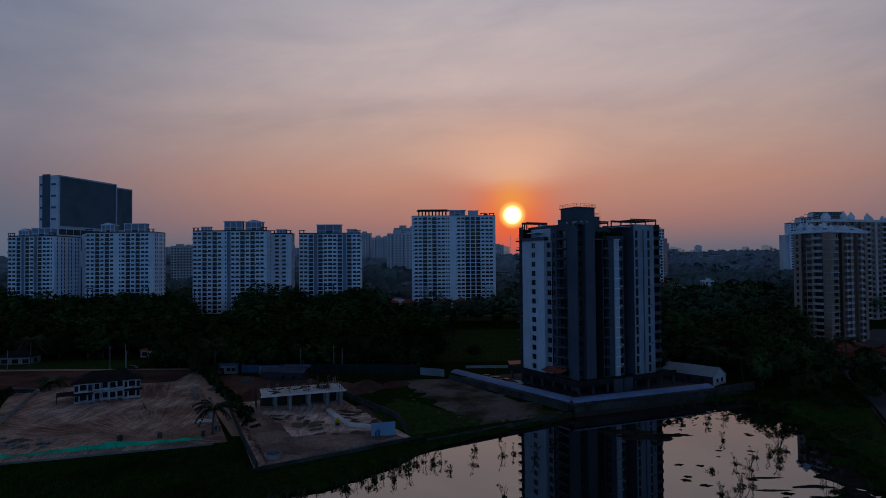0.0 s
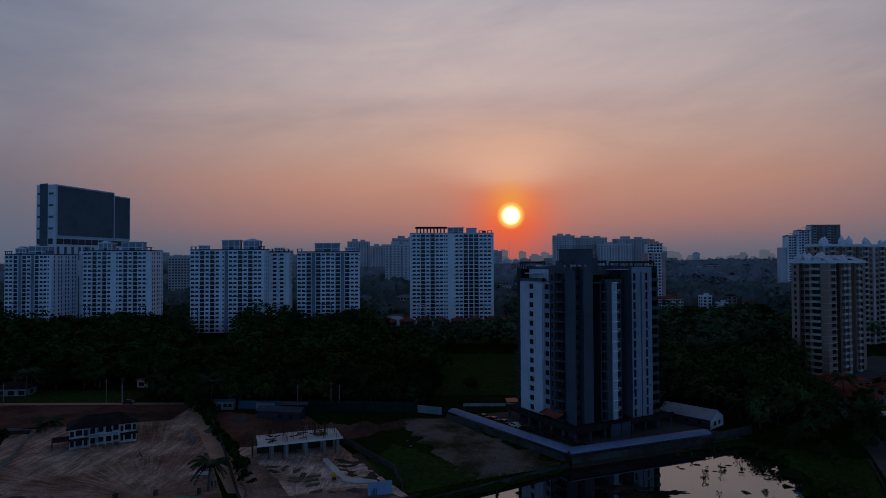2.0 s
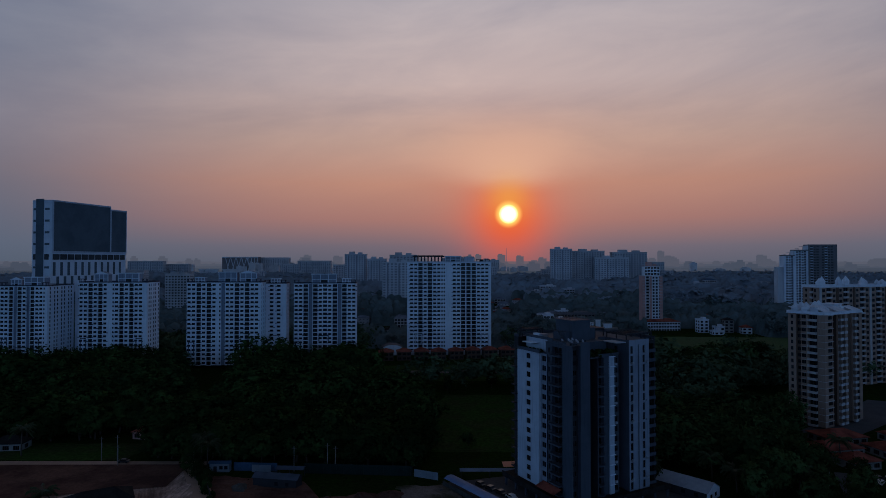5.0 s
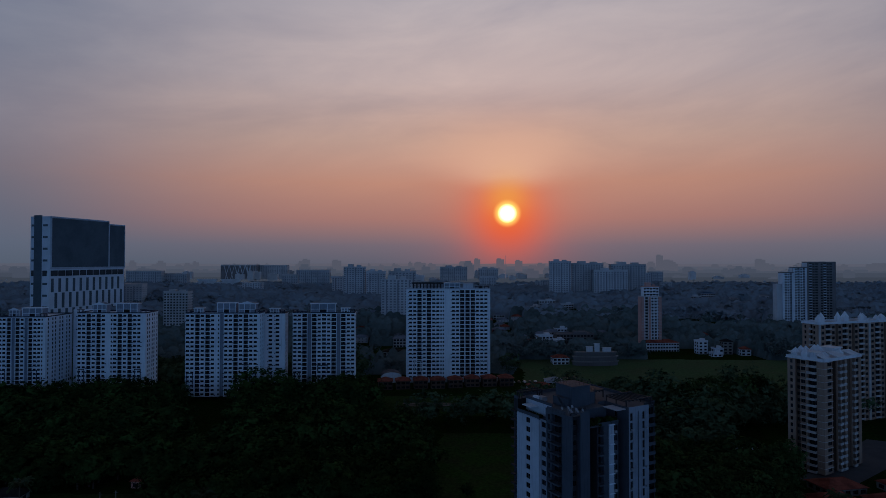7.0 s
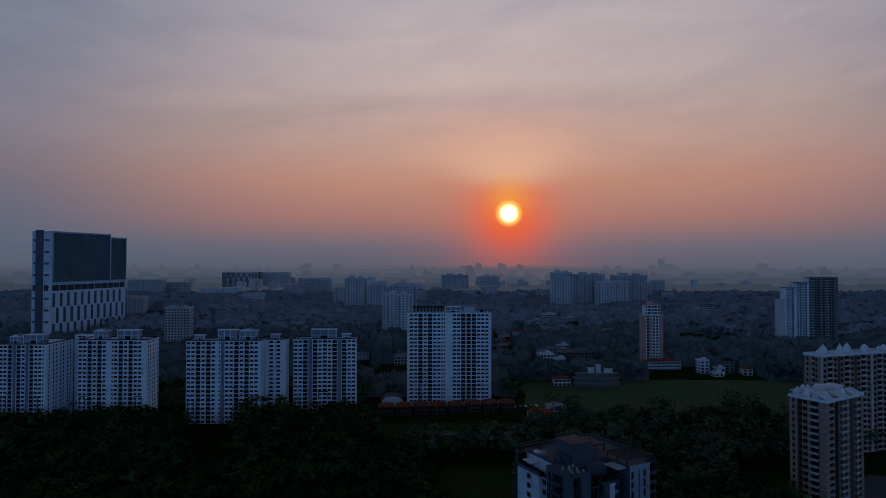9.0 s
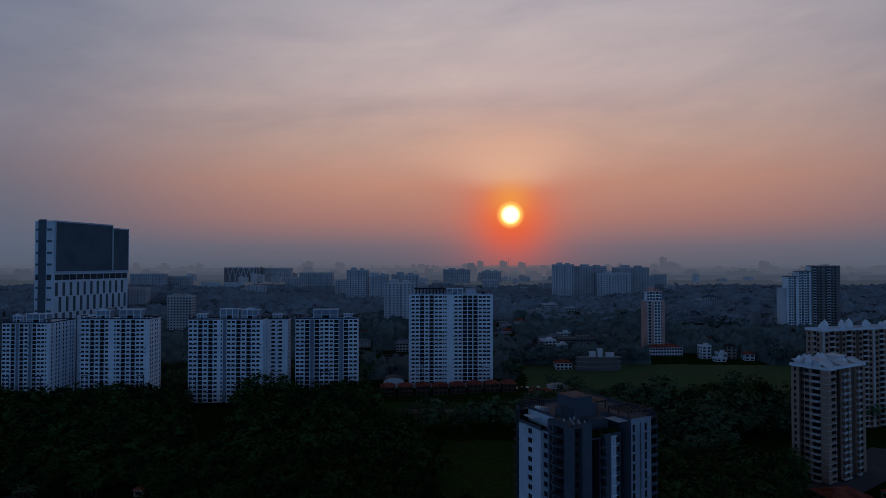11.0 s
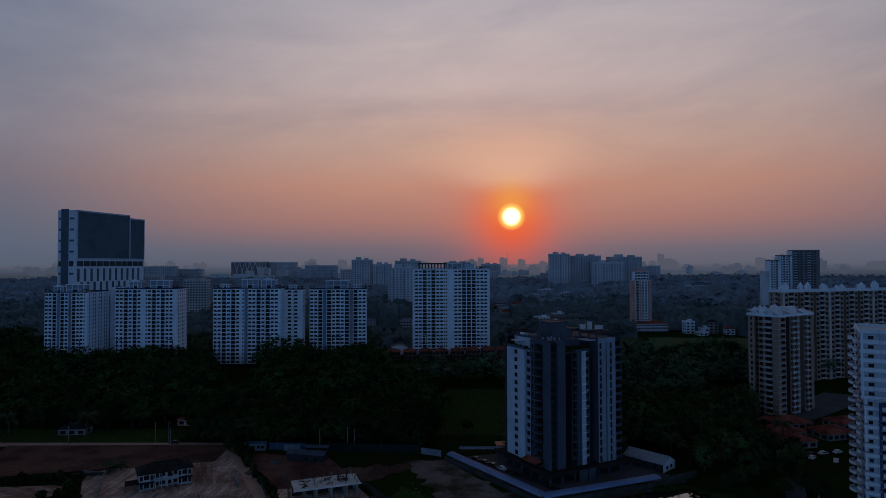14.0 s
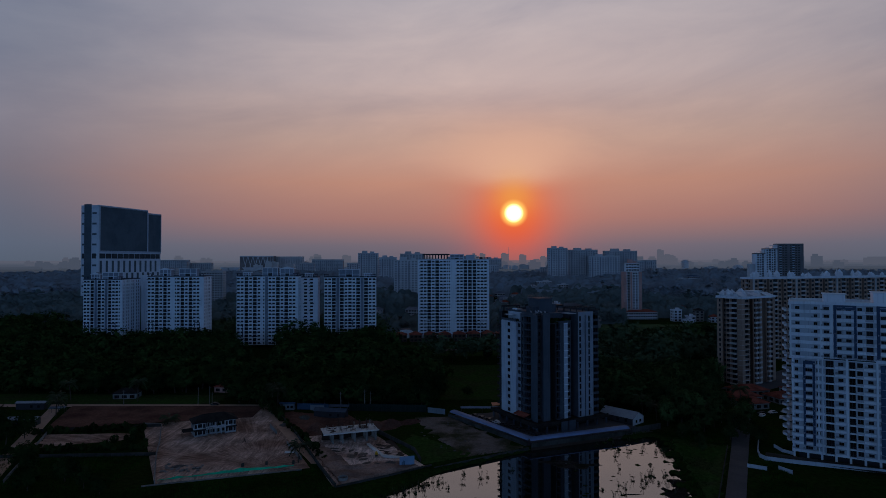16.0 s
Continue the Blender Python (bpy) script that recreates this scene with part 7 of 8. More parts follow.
for k in range(10):
    x, y = 6 + 3.0 * k + rs.uniform(-.4, .4), 396 - 7.2 * k
    car("car parked under the walkway beside the tower" if k % 2 else "pale car parked beside the tower", x + 8.5, y + 3, 110, "paint_white" if k == 3 else "paint_dark")


# ---- trees and plants ----
def leaf_cloud(seed, clumps, leaves, R, Hc, z0, size):
    """Leaves gathered in clumps over a lumpy crown: three corners each, and a point towards which the clump's surface faces (n, 4, 3)."""
    r = np.random.RandomState(seed)
    th, u = r.uniform(0, 2 * np.pi, clumps), r.uniform(-.75, 1, clumps)
    rad = np.sqrt(np.maximum(0, 1 - u * u)) * r.uniform(.55, 1.08, clumps)
    lump = 1 + .22 * np.sin(3 * th + seed) + .15 * np.sin(5 * th + 2.0 * u * 3)
    c = np.stack([R * rad * lump * np.cos(th), R * rad * lump * np.sin(th), z0 + Hc / 2 * (1 + u * r.uniform(.75, 1.05, clumps))], 1)
    heart = np.repeat(c, leaves, 0)
    c = heart + r.normal(0, R * .13, (clumps * leaves, 3))
    n = len(c)
    out = c - np.array([0, 0, z0 + Hc * .35])          # leaves lie roughly along the crown's surface
    out /= np.linalg.norm(out, axis=1)[:, None] + 1e-6
    nrm = out + r.normal(0, .35, (n, 3))
    nrm /= np.linalg.norm(nrm, axis=1)[:, None]
    a, b = np.cross(nrm, r.normal(size=(n, 3))), nrm
    a /= np.linalg.norm(a, axis=1)[:, None]
    b = np.cross(nrm, a)
    s = size * r.uniform(.6, 1.25, n)[:, None]
    face = out * .95 + (c - heart) / (R * .2) + nrm * .2
    face /= np.linalg.norm(face, axis=1)[:, None] + 1e-6
    return np.stack([c - a * s, c + a * s * .6 - b * s * .8, c + a * s * .6 + b * s * .8, c + face], 1)


def cloud_mesh(name, leaves, m, rounded=True):
    me = bpy.data.meshes.new(name)
    if rounded:                                         # neighbouring leaves share the soft shading of their clump
        face = leaves[:, 3] - leaves[:, :3].mean(1)
        leaves = leaves[:, :3]
    n, c = leaves.shape[0], leaves.shape[1]
    me.vertices.add(n * c)
    me.vertices.foreach_set("co", leaves.reshape(-1).astype(np.float32))
    me.loops.add(n * c)
    me.loops.foreach_set("vertex_index", np.arange(n * c, dtype=np.int32))
    me.polygons.add(n)
    me.polygons.foreach_set("loop_start", np.arange(0, n * c, c, dtype=np.int32))
    me.update(calc_edges=True)
    me.validate()
    if rounded:
        face /= np.linalg.norm(face, axis=1)[:, None] + 1e-6
        me.normals_split_custom_set_from_vertices(np.repeat(face, 3, 0).tolist())
    me.materials.append(M[m])
    return me


def trunk_mesh(seed, h, r):
    g_ = Mesh()
    rr = random.Random(seed)
    p = Vector((0, 0, -.3))
    q = Vector((rr.uniform(-.4, .4), rr.uniform(-.4, .4), h * .5))
    g_.tube(p, q, r, r * .7, 7)
    for k in range(5):
        w_ = 2 * math.pi * k / 5 + rr.uniform(-.4, .4)
        e = Vector((math.cos(w_) * h * .28, math.sin(w_) * h * .28, h * rr.uniform(.7, .95)))
        g_.tube(q, e, r * .5, r * .15, 5)
    return g_.make("trunk", "bark")


KINDS = []
for k, (R, Hc, z0, cl, lv, sz) in enumerate(((4.6, 10.2, 1.4, 78, 22, .50), (5.4, 9.4, 1.8, 88, 22, .53), (3.7, 10.4, 1.2, 68, 22, .46), (4.3, 12.5, 1.6, 84, 22, .50))):
    KINDS.append((cloud_mesh("crown", leaf_cloud(20 + k, cl, lv, R, Hc, z0, sz), "leaf"), trunk_mesh(k, z0 + Hc * .7, .28)))
# crowns in the brightened leaf copy
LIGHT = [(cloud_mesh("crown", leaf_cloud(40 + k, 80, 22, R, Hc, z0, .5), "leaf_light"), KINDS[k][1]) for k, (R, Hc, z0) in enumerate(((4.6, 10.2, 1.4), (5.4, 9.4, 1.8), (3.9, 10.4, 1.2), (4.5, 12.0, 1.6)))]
THIN = [leaf_cloud(60 + k, 32, 13, R, Hc, z0, .60) for k, (R, Hc, z0) in enumerate(((4.8, 10, 1.4), (5.6, 9.0, 1.8), (3.9, 11, 1.2)))]
MID = [leaf_cloud(90 + k, 20, 11, R, Hc, z0, .62) for k, (R, Hc, z0) in enumerate(((5.0, 8.5, 3.0), (6.0, 8.0, 3.0), (4.2, 9.5, 3.0)))]
FAR = [leaf_cloud(80 + k, 9, 5, R, Hc, z0, 1.6) for k, (R, Hc, z0) in enumerate(((6.0, 8.5, 2.0), (7.0, 8.0, 2.4), (5.0, 9.5, 2.0)))]


def tree(x, y, s, kind, yaw, label, group, wide=1.0):
    T = thing("tree", label, "tree", x, y, float(land(x, y)), yaw, group, fit=False)
    T.scale = (s * wide, s * wide, s)
    # right of x = 50 crowns take the brightened copy in place of more light
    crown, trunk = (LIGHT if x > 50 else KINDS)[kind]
    part("trunk", trunk, None, T)
    part("crown", crown, None, T)
    return T


def inside(pts, x, y):
    c = False
    for (ax, ay), (bx, by) in zip(pts, pts[1:] + pts[:1]):
        if (ay > y) != (by > y) and x < (bx - ax) * (y - ay) / (by - ay) + ax:
            c = not c
    return c


WOOD = [(-118, 497), (-300, 505), (-420, 500), (-560, 760), (-420, 1000), (-300, 930), (-290, 770), (-185, 772), (-160, 765), (-118, 780), (-55, 800), (-40, 720), (-8, 650), (-4, 470), (-4, 428), (-112, 452)]
HOLES = [[(-130, 590), (-101, 590), (-131, 795), (-168, 795)], [(-145, 495), (-112, 495), (-112, 520), (-145, 520)], [(-60, 640), (-22, 640), (-22, 680), (-60, 680)]]
rng = random.Random(17)
near, rest = [], []
for j in range(62):
    for i in range(110):
        x = -560 + 6.4 * i + (3.2 if j % 2 else 0) + rng.uniform(-3.2, 3.2)
        y = 428 + 10.4 * j + rng.uniform(-4.5, 4.5)
        if not inside(WOOD, x, y) or any(inside(h_, x, y) for h_ in HOLES):
            continue
        if abs(x) > .42 * (y + 165):
            continue
        (near if y < 530 and x > -200 else rest).append((x, y))
rng.shuffle(near)
for (x, y) in near[180:]:
    rest.append((x, y))
near = near[:180]
for (x, y) in near:
    front = y < 465
    tree(x, y, rng.uniform(.65, 1.3), rng.randrange(4), rng.uniform(0, 360), "dense dark green tree at the edge of the wood" if front else "dense dark green woodland tree", "woodland trees", 1.32)


def place(points, variants, lo, hi, seed):
    """Many small trees joined: each a turned and scaled copy of a crown."""
    r = np.random.RandomState(seed)
    pts = np.array(points)
    z = land(pts[:, 0], pts[:, 1])
    out = []
    for (x, y), zz in zip(points, z):
        q = variants[r.randint(len(variants))]
        a, s = r.uniform(0, 2 * np.pi), r.uniform(lo, hi) * (1 + .55 * noise.noise(Vector((x * .03, y * .03, seed))))
        c, sn = math.cos(a), math.sin(a)
        p = q * np.array([s * 1.4, s * 1.4, s * r.uniform(.85, 1.15)])
        p = np.stack([p[..., 0] * c - p[..., 1] * sn + x, p[..., 0] * sn + p[..., 1] * c + y * DEPTH, p[..., 2] + zz], -1)
        out.append(p)
    return np.concatenate(out)


ob = new("woodland", cloud_mesh("woodland", place(rest, THIN, .6, 1.4, 1), "leaf"))
tagged(ob, "dense dark woodland canopy before the white blocks", "woodland", kind="stuff")

# trees beyond, on the rising land
far_pts = []
BLOCKS = [(190, 1060, 260, 1190), (-300, 770, -170, 850), (-190, 770, -60, 850), (-40, 880, 60, 950), (150, 500, 260, 640), (190, 640, 360, 790), (60, 768, 430, 1064), (180, 1130, 260, 1190), (385, 1380, 470, 1420),
          (-500, 1420, -430, 1650), (-50, 690, 100, 872), (-52, 840, -20, 925)]
for k in range(7000):
    y = 620 + 1950 * rng.random() ** 1.15
    x = rng.uniform(-.42, .45) * (y + 150)
    if inside(WOOD, x, y) or any(a < x < c and b < y < d for a, b, c, d in BLOCKS):
        continue
    if -20 < x < 52 and y < 640:
        continue
    if any(abs(x - hx) < hw_ and hy - (78 if y > 950 else 34) < y < hy + 14 for hx, hy, hw_ in PLOTS) or (190 < x < 262 and 1060 < y < 1190):
        continue
    far_pts.append((x, y))
far_pts = [p for k, p in enumerate(far_pts) if p[1] < 950 or k % 3 == 0]
EAST = [(64, 452), (96, 425), (138, 500), (146, 640), (200, 655), (330, 752), (62, 764), (56, 700), (62, 600)]
for j in range(62):
    for i in range(40):
        x, y = 56 + 7.2 * i + rng.uniform(-3, 3), 425 + 7.2 * j + rng.uniform(-3, 3)
        if inside(EAST, x, y) and not (136 < x < 158 and 552 < y < 566):
            far_pts.append((x, y))
for k in range(1500):
    y = rng.uniform(930, 1460) if k < 700 else 1440 + 1100 * rng.random() ** 1.2
    x = rng.uniform(-.42, .45) * (y + 150)
    if any(a < x < c and b < y < d for a, b, c, d in BLOCKS) or any(abs(x - hx) < hw_ and hy - 78 < y < hy + 14 for hx, hy, hw_ in PLOTS) or noise.noise(Vector((x * .006, y * .006, 9))) > .40:
        continue
    far_pts.append((x, y))
for k in range(420):
    far_pts.append((rng.uniform(40, 440), rng.uniform(1062, 1096)))
for k in range(260):
    far_pts.append((rng.uniform(30, 440), rng.uniform(1056, 1072)))
for k in range(420):
    far_pts.append((rng.uniform(-300, -60), rng.uniform(852, 950)))
for k in range(260):
    x = rng.uniform(-330, 60)
    far_pts.append((x, rng.uniform(928, 975)))
far_pts = [p for p in far_pts if not (-60 < p[0] < 50 and 870 < p[1] < 950)]
far_pts = [p for p in far_pts if not (80 < p[0] < 165 and 985 < p[1] < 1030) and not (186 < p[0] < 306 and 1000 < p[1] < 1150)]
far_pts += [(150 + 18 * k + 5 * math.sin(9 * k), 800 + 30 * math.sin(5 * k)) for k in range(9)] + [(92, 820), (99, 860), (86, 905), (128, 792)]
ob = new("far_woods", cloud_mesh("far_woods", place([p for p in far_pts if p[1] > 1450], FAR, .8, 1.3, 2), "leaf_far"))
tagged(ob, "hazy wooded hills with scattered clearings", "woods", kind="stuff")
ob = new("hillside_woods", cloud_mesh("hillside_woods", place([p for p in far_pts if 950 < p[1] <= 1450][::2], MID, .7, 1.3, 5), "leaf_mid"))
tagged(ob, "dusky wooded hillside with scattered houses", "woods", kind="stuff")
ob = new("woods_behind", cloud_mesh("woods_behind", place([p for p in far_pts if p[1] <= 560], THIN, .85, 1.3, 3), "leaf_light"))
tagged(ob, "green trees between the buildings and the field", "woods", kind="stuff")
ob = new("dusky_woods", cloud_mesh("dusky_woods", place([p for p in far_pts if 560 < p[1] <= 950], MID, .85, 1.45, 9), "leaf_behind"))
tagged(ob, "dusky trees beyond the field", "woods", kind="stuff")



def canopy(name, label, m, y0, y1, step, cell):
    """A closed woodland canopy of rounded crowns seen from far off, open over plots, fields and buildings."""
    r = np.random.RandomState(int(y0))
    ys = np.arange(y0, y1 + step, step)
    nxx = int(2 * .46 * ((y0 + y1) / 2 + 150) / step)
    Y_, U_ = np.meshgrid(ys, np.linspace(-1, 1, nxx + 1), indexing="ij")
    X_ = U_ * .46 * (Y_ + 150)
    # the nearest of jittered crown centres, and that crown's own size
    ci, cj = np.floor(X_ / cell).astype(int), np.floor(Y_ / cell).astype(int)
    best = np.full(X_.shape, 1e9)
    tall = np.zeros(X_.shape)
    for di in (-1, 0, 1):
        for dj in (-1, 0, 1):
            a_, b_ = ci + di, cj + dj
            h1 = np.modf(np.sin(a_ * 127.1 + b_ * 311.7) * 43758.5)[0]
            h2 = np.modf(np.sin(a_ * 269.5 + b_ * 183.3) * 43758.5)[0]
            d_ = np.hypot(X_ - (a_ + .5 + .4 * h1) * cell, Y_ - (b_ + .5 + .4 * h2) * cell)
            near_ = d_ < best
            tall = np.where(near_, .5 * (h1 + h2), tall)
            best = np.where(near_, d_, best)
    dome = np.sqrt(np.clip(1 - (best / (cell * .72)) ** 2, 0, 1))
    Z_ = 2.0 + dome * (9.0 + 4.0 * tall) + 3.0 * tall + 2.0 * np.sin(X_ * .013) * np.cos(Y_ * .017) + r.normal(0, .4, X_.shape)
    open_ = Y_ < y0 + 40 + 30 * np.sin(X_ * .021 + 1) + 14 * np.sin(X_ * .083)
    for a_, b_, c_, d_ in BLOCKS:
        open_ |= (X_ > a_) & (X_ < c_) & (Y_ > b_) & (Y_ < d_)
    for hx, hy, hw_ in PLOTS:
        open_ |= (np.abs(X_ - hx) < hw_) & (Y_ > hy - 60) & (Y_ < hy + 14)
    open_ |= (np.sin(X_ * .0083 + 2) * np.sin(Y_ * .0071 + X_ * .003) > .86)
    Z_ = np.where(open_, -1.5, Z_) + land(X_, Y_)
    w_ = nxx + 1
    g_ = Mesh()
    g_.v = [tuple(p_) for p_ in np.stack([X_.ravel(), Y_.ravel() * DEPTH, Z_.ravel()], 1).tolist()]
    g_.f = [(r_ * w_ + c_, r_ * w_ + c_ + 1, (r_ + 1) * w_ + c_ + 1, (r_ + 1) * w_ + c_) for r_ in range(len(ys) - 1) for c_ in range(nxx)]
    g_.s = [0] * len(g_.f)
    me = g_.make(name, m)
    me.shade_smooth()
    return tagged(new(name, me), label, "woods", kind="stuff")


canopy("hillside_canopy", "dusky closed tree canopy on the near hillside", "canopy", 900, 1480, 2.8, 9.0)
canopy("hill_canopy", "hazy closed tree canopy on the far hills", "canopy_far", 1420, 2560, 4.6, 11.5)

# single trees on both sides of the tower, the pond and the plots
spots = []
for k in range(60):
    x, y = rng.uniform(62, 150), rng.uniform(425, 560)
    if x > .34 * y or (x > 140 and y < 500):
        continue
    spots.append((x, y, rng.uniform(.7, 1.1)))
for k in range(46):
    x, y = rng.uniform(104, 158), rng.uniform(405, 530)
    if x > .30 * y:
        continue
    spots.append((x, y, rng.uniform(.9, 1.45)))
spots += [(100, 372, 1.0), (108, 380, 1.1), (115, 392, 1.15), (120, 368, .9), (112, 352, .9), (124, 400, 1.2), (132, 412, 1.0), (104, 398, .9), (98, 330, .5), (106, 342, .6), (126, 336, .7), (128, 322, .6),
          (124, 350, .8), (134, 372, .9), (140, 392, .9), (118, 330, .5), (100, 300, .35), (103, 318, .4), (-8, 480, .6), (5, 655, .7), (30, 668, .7), (20, 690, .8), (44, 500, .6), (12, 485, .5),
          (-128, 238, .7), (-118, 226, .6), (-135, 222, .7), (-110, 216, .5), (-150, 262, .8), (-144, 250, .6), (-178, 318, .9), (-186, 330, 1.0), (-176, 334, .9), (-192, 310, .8), (-98, 352, .55),
          (-84, 412, .6), (-78, 402, .5), (-90, 425, .6), (-122, 505, .8), (-108, 470, .8), (-215, 500, .9), (-240, 505, 1.0), (-265, 500, .9)]
for (x, y, s) in spots:
    tree(x, y, s, rng.randrange(4), rng.uniform(0, 360), "leafy tree standing apart from the wood" if s > .6 else "small bushy young tree", "single trees")

for (x, y, s) in ((130, 640, 2.0), (140, 655, 2.2), (150, 640, 2.1), (146, 680, 2.4), (160, 665, 2.2), (170, 690, 2.3), (182, 700, 2.2), (192, 715, 2.4), (156, 705, 2.3), (138, 700, 2.2), (200, 735, 2.3), (168, 725, 2.4),
                  (142, 505, 1.5), (126, 475, 1.3), (116, 462, 1.2)):
    tree(x, y, s * (.76 if y > 600 else 1.0), rng.randrange(4), rng.uniform(0, 360), "tall broad tree rising above the wood", "tall trees")

# roof terrace planting
bush = cloud_mesh("foliage", leaf_cloud(99, 24, 16, .75, 1.3, 0.0, .19), "leaf")
for (u, v, s) in ((8.2, 1.0, 1.5), (9.4, 1.3, 1.7), (11.2, .9, 1.8), (13.0, 1.2, 1.6), (14.8, .9, 1.7), (16.6, 1.2, 1.5), (18.0, .9, 1.3), (8.6, 3.0, 1.4), (.9, 15.9, .9), (1.0, 17.6, .8), (.9, 19.6, .9), (1.0, 21.8, .8), (.9, 23.8, .9), (1.0, 25.8, .9)):
    c, s_ = math.cos(radians(TYAW)), math.sin(radians(TYAW))
    b = tagged(new("bush", bush), "dark potted bush on the roof terrace", "bush", "terrace bushes")
    b.matrix_world = pose(TX + c * u - s_ * v, TY + s_ * u + c * v, ZA, 0, 0, 40 * u) @ Matrix.Diagonal((s, s, s, 1))


# ---- palms ----
def palm(x, y, h, seed, label):
    rr = random.Random(seed)
    T = thing("palm_tree", label, "palm", x, y, float(land(x, y)), rr.uniform(0, 360), "palms", fit=False)
    t = Mesh()
    lean_ = rr.uniform(.2, .9)
    for k in range(6):
        a, b = k / 6, (k + 1) / 6
        t.tube((lean_ * a * a, 0, h * a - .1), (lean_ * b * b, 0, h * b), .2 - .06 * a, .2 - .06 * b, 7)
    part("trunk", t, "bark", T)
    f = Mesh()
    for k in range(34):
        w_ = 2.4 * k
        rise_ = rr.uniform(.0, 1.5)
        L_ = rr.uniform(2.6, 3.6)
        for s in range(12):
            u = s / 12
            d_ = L_ * u
            c = Vector((lean_ + math.cos(w_) * d_, math.sin(w_) * d_, h + rise_ * d_ - .33 * d_ * d_))
            side = Vector((-math.sin(w_), math.cos(w_), 0))
            for sg in (-1, 1):
                for e in (0, .18):
                    tip = c + side * sg * (1.0 - .75 * u) * .9 + Vector((math.cos(w_) * .5, math.sin(w_) * .5, -.35 - .2 * u))
                    a = c + Vector((math.cos(w_) * e, math.sin(w_) * e, 0))
                    b = a + Vector((math.cos(w_) * .13, math.sin(w_) * .13, 0))
                    f.poly([tuple(a), tuple(a.lerp(b, 2.2)), tuple(tip)])
    part("fronds", f, "palm", T)
    T.scale = (1.3, 1.3, 1.15)


for k, (x, y, h) in enumerate(((-54, 275, 5.6), (-126, 376, 2.2), (-88, 440, 9), (-84, 432, 8), (-162, 462, 9), (-200, 470, 8), (70, 398, 7), (95, 410, 7), (106, 424, 8), (112, 440, 8), (150, 440, 8),
                               (60, 420, 6), (-190, 420, 7), (-186, 404, 6), (118, 386, 6), (-12, 436, 8), (98, 388, 6))):
    palm(x, y, h, k, "coconut palm with drooping fronds")

# banana and hedge rows on the plots at the left
shrub = [cloud_mesh("foliage", leaf_cloud(120 + k, 28, 14, 1.3, 2.2, 0.0, .34), "leaf") for k in range(3)]
rows_ = []
for k in range(46):
    u = k / 45
    rows_.append((-172 + 56 * u + rng.uniform(-1, 1), 296 + 12 * u + rng.uniform(-3, 3)))
for k in range(40):
    u = k / 39
    rows_.append((-176 + 50 * u + rng.uniform(-1, 1), 347 + 16 * u + rng.uniform(-2.5, 2.5)))
for k in range(34):
    rows_.append((rng.uniform(-136, -114), rng.uniform(308, 362)))
for k in range(44):
    u = k / 43
    rows_.append((-45 - 42 * u + rng.uniform(-1, 1), 282 + 146 * u + rng.uniform(-2, 2)))
for (x, y) in rows_:
    if inside([(-97, 234), (-52, 264), (-30, 350), (-136, 372)], x, y) and x < -64 - .2 * (y - 320):
        continue
    if pond_distance(x, y) < 1:
        continue
    b = tagged(new("bush", shrub[rng.randrange(3)]), "dark green overgrown shrub on rough ground", "bush", "plot shrubs")
    s = rng.uniform(.5, 1.25)
    b.matrix_world = lay(x, y, float(land(x, y)) - .05, rng.uniform(0, 360), False) @ Matrix.Diagonal((s, s, s * rng.uniform(.8, 1.3), 1))


def tufts(name, label, n, box, seed, size, keep):
    r = np.random.RandomState(seed)
    pts = np.stack([r.uniform(box[0], box[1], n), r.uniform(box[2], box[3], n)], 1)
    pts = pts[keep(pts[:, 0], pts[:, 1])]
    zz = land(pts[:, 0], pts[:, 1])
    n = len(pts)
    rep_ = 5                                  # blades in a tuft
    pts, zz = np.repeat(pts, rep_, 0), np.repeat(zz, rep_)
    n *= rep_
    a = r.uniform(0, np.pi, n)
    s = size * r.uniform(.5, 1.4, n)
    px0, py0 = pts[:, 0] + r.normal(0, .3, n), pts[:, 1] * DEPTH + r.normal(0, .3, n)
    dx, dy = np.cos(a) * s * .12, np.sin(a) * s * .12
    ox, oy = r.normal(0, .35, n) * s, r.normal(0, .35, n) * s
    b0 = np.stack([px0 - dx, py0 - dy, zz - .1], 1)
    b1 = np.stack([px0 + dx, py0 + dy, zz - .1], 1)
    t1 = np.stack([px0 + dx * .3 + ox, py0 + dy * .3 + oy, zz + s], 1)
    t0 = np.stack([px0 - dx * .3 + ox, py0 - dy * .3 + oy, zz + s * .96], 1)
    ob = new(name, cloud_mesh(name, np.stack([b0, b1, t1, t0], 1), "blade", False))
    return tagged(ob, label, "grass", kind="stuff")


tufts("bank_weeds", "rank weeds along the pond banks", 9000, (-50, 125, 190, 365), 4, .55, lambda x, y: (np.abs(pond_distance(x, y) - 3.5) < 4.0) & ((x > 62) | (y < 300)))
tufts("meadow_grass", "tall rough grass beside the pond", 9000, (70, 120, 190, 350), 6, .5, lambda x, y: (pond_distance(x, y) > 3) & (np.abs((x - 84) - (y - 196) * .305) > 9))
tufts("plot_grass", "rough grass before the plots", 12000, (-190, -36, 190, 300), 7, .55, lambda x, y: (pond_distance(x, y) > 1) & (((y < 226 + (x + 99) * .62) & (x < -48)) | ((y < 228 + (-36 - x) * 3.6) & (x >= -48)) | (x < -112)))

# shrubs and floating weed in the pond
spots_ = []
for k in range(74):
    x, y = (rng.uniform(44, 92), rng.uniform(200, 338)) if k > 12 else (rng.uniform(-18, 24), rng.uniform(205, 285))
    if pond_distance(x, y) > -2 or (33 < x < 62 and y > 280):
        continue
    spots_.append((x, y, rng.uniform(.8, 3.2)))
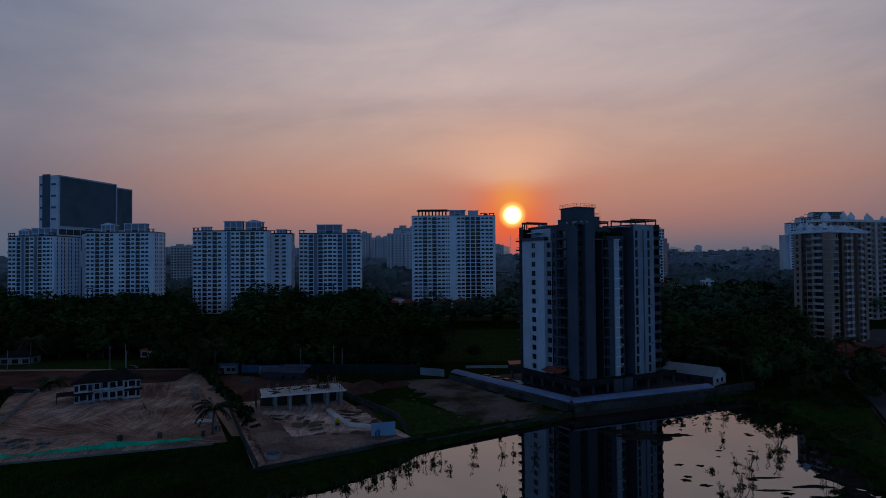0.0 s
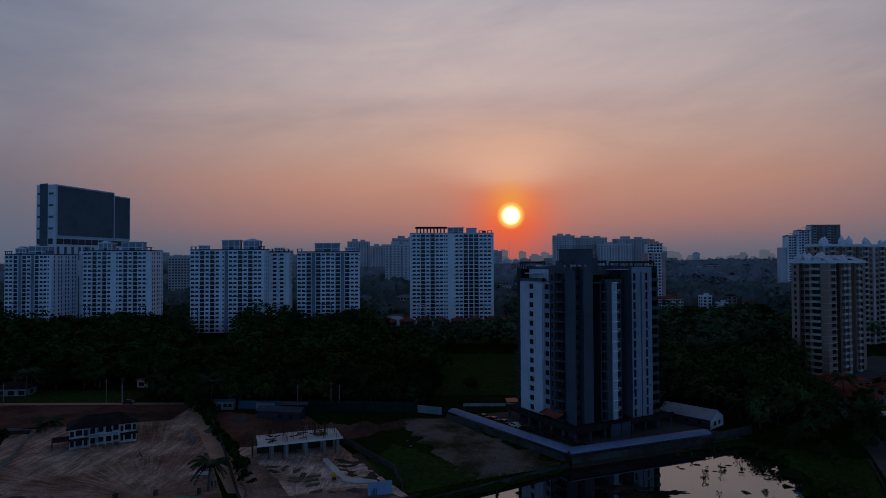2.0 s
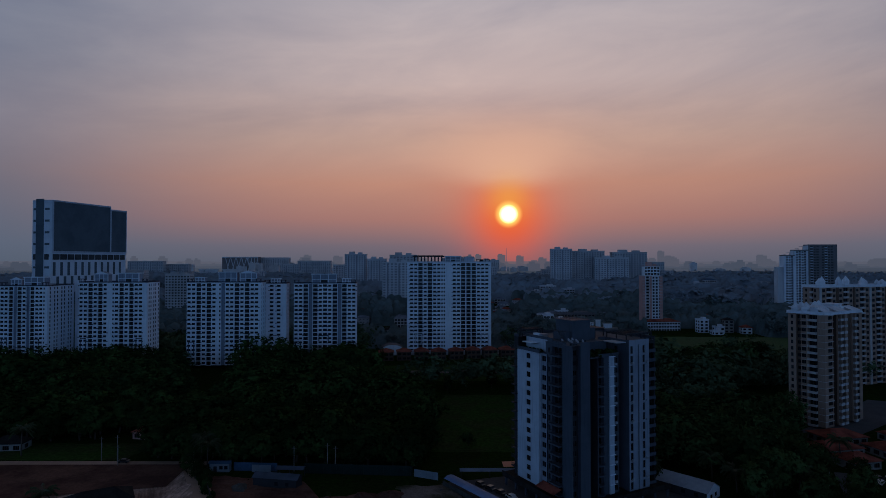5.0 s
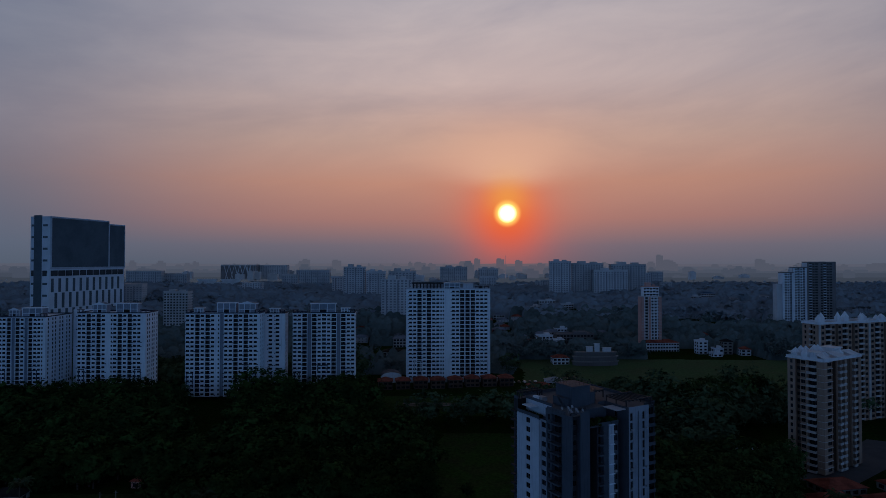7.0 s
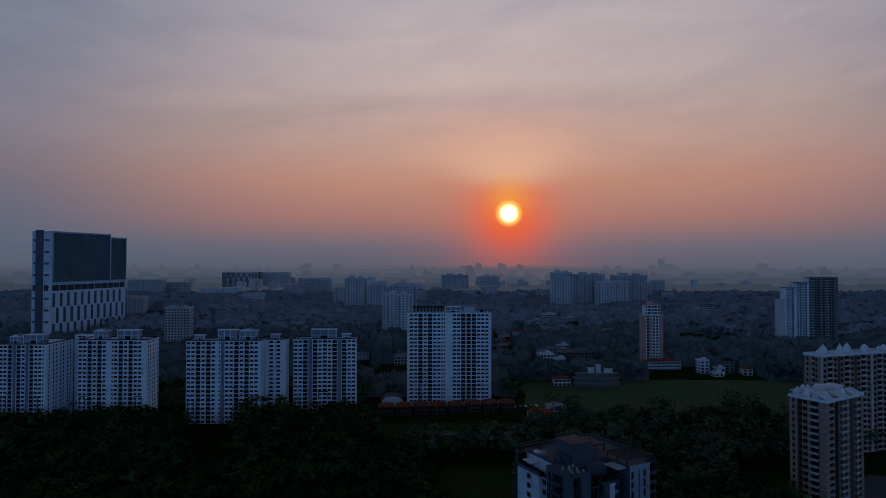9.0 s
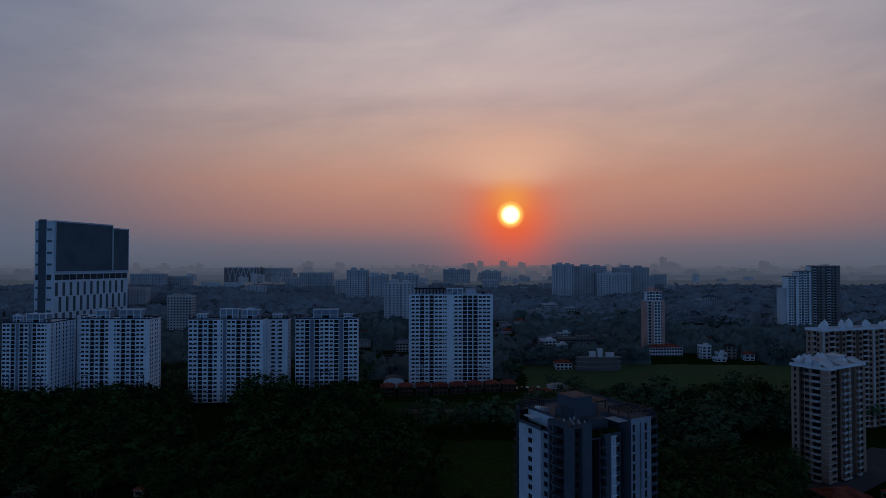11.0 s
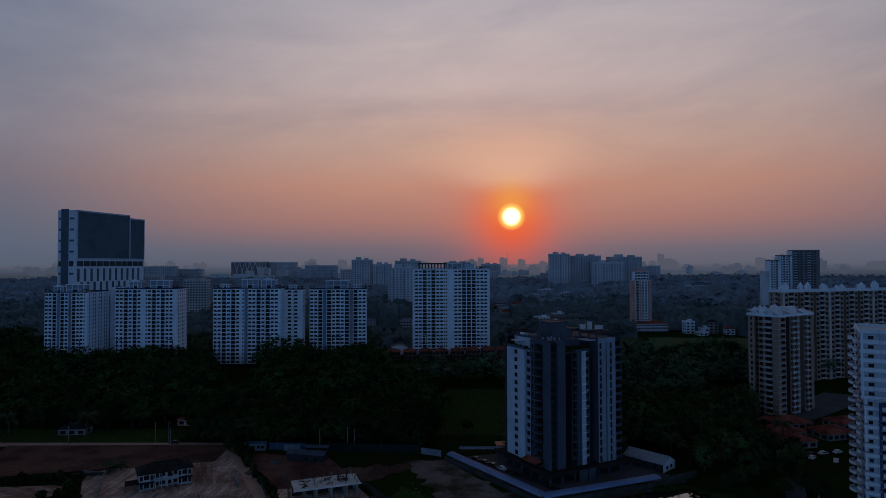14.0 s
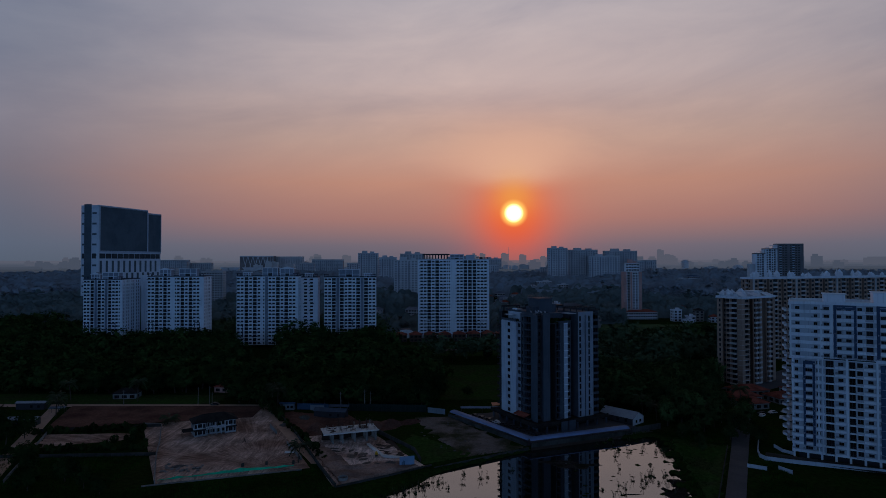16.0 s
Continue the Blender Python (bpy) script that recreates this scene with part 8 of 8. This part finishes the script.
for k in range(46):                         # the reedy near bank
    u = rng.random()
    x, y = -30 + 30 * u + rng.uniform(-3, 3), 198 + 48 * u + rng.uniform(-5, 5)
    if -9 < pond_distance(x, y) < 1:
        spots_.append((x, y, rng.uniform(1.0, 2.8)))
for k, (x, y, h) in enumerate(spots_):
    g_ = Mesh()
    tips = []
    for j in range(rng.randint(2, 6)):
        w_ = rng.uniform(0, 6.28)
        sp = rng.uniform(.1, .45)
        e = Vector((math.cos(w_) * h * sp, math.sin(w_) * h * sp, h * rng.uniform(.55, 1)))
        g_.tube((0, 0, -1.0), e * .6, .05, .035, 4)
        g_.tube(e * .6, e, .035, .015, 4)
        tips.append(e)
        for i_ in range(2):
            g_.tube(e * rng.uniform(.4, .8), e * .8 + Vector((rng.uniform(-.5, .5), rng.uniform(-.5, .5), h * .2)), .025, .01, 4)
    T = thing("dead_shrub", "thin leafy shrub standing in the water", "shrub", x, y, -1.2, 0, "pond shrubs", fit=False)
    part("bare_branch", g_, "bark", T)
    q = [leaf_cloud(200 + k, 14, 16, rng.uniform(.4, 1.2), rng.uniform(.25, .6), -.1, .10)]
    for j, e in enumerate(tips):
        if rng.random() < .7:
            q.append(leaf_cloud(400 + 7 * k + j, 5, 9, .28 * rng.uniform(.6, 1.3), .5, 0, .075) + np.array(e - Vector((0, 0, .25))))
    tagged(part("weed_clump", cloud_mesh("weed_clump", np.concatenate(q), "leaf"), None, T), kind="stuff")
for k in range(60):
    x, y = rng.uniform(44, 92), rng.uniform(200, 335)
    if float(pond_distance(x, y)) > -1:
        continue
    m = Mesh()
    n, r_ = 16, rng.uniform(.3, 1.1)
    m.poly([(r_ * (1 + .4 * math.sin(3 * j + k) * math.cos(1.7 * j)) * math.cos(2 * math.pi * j / n), .7 * r_ * (1 + .35 * math.sin(2 * j + k)) * math.sin(2 * math.pi * j / n), .03) for j in range(n)])
    ob = tagged(new("floating_weed", m.make("floating_weed", "grass")), "dark mat of floating weed on the pond", "weed", "floating weed")
    ob.matrix_world = lay(x, y, -1.2, rng.uniform(-20, 20), False)

# mud banks in the shallow end of the pond


def mud(x, y, rx, ry, seed, h=.28):
    g_ = Mesh()
    n, rings = 40, 6
    for i in range(rings + 1):
        k = i / rings
        for j in range(n):
            w_ = 2 * math.pi * j / n
            e_ = 1 + .55 * noise.noise(Vector((math.cos(w_) * 1.6 + seed, math.sin(w_) * 1.6, 1))) + .3 * noise.noise(Vector((math.cos(w_) * 5 + seed, math.sin(w_) * 5, 2)))
            g_.v.append((rx * (1 - k) * e_ * math.cos(w_), ry * (1 - k) * e_ * math.sin(w_), -.12 + h * k ** .6 + .10 * noise.noise(Vector((x + 6 * k * math.cos(w_), y + 6 * k * math.sin(w_), 5)))))
    g_.f = [(i * n + j, i * n + (j + 1) % n, (i + 1) * n + (j + 1) % n, (i + 1) * n + j) for i in range(rings) for j in range(n)]
    g_.s = [0] * len(g_.f)
    ob = tagged(new("mud_bank", g_.make("mud_bank", "mud")), "wet dark mud bank at the pond's edge", "mud", "mud banks")
    ob.matrix_world = lay(x, y, -1.2)


for k, (x, y, rx, ry) in enumerate(((75, 221, 5.5, 15), (79, 238, 4.5, 12), (71, 207, 4.5, 7), (85, 258, 4, 10), (66, 203, 7, 2.2), (66, 213, 5, 2), (60, 222, 4, 1.2), (58, 210, 4, 1.0), (47, 275, 9, 8), (42, 283, 9, 5), (54, 277, 5, 3.5))):
    mud(x, y, rx, ry, k * 3.1)
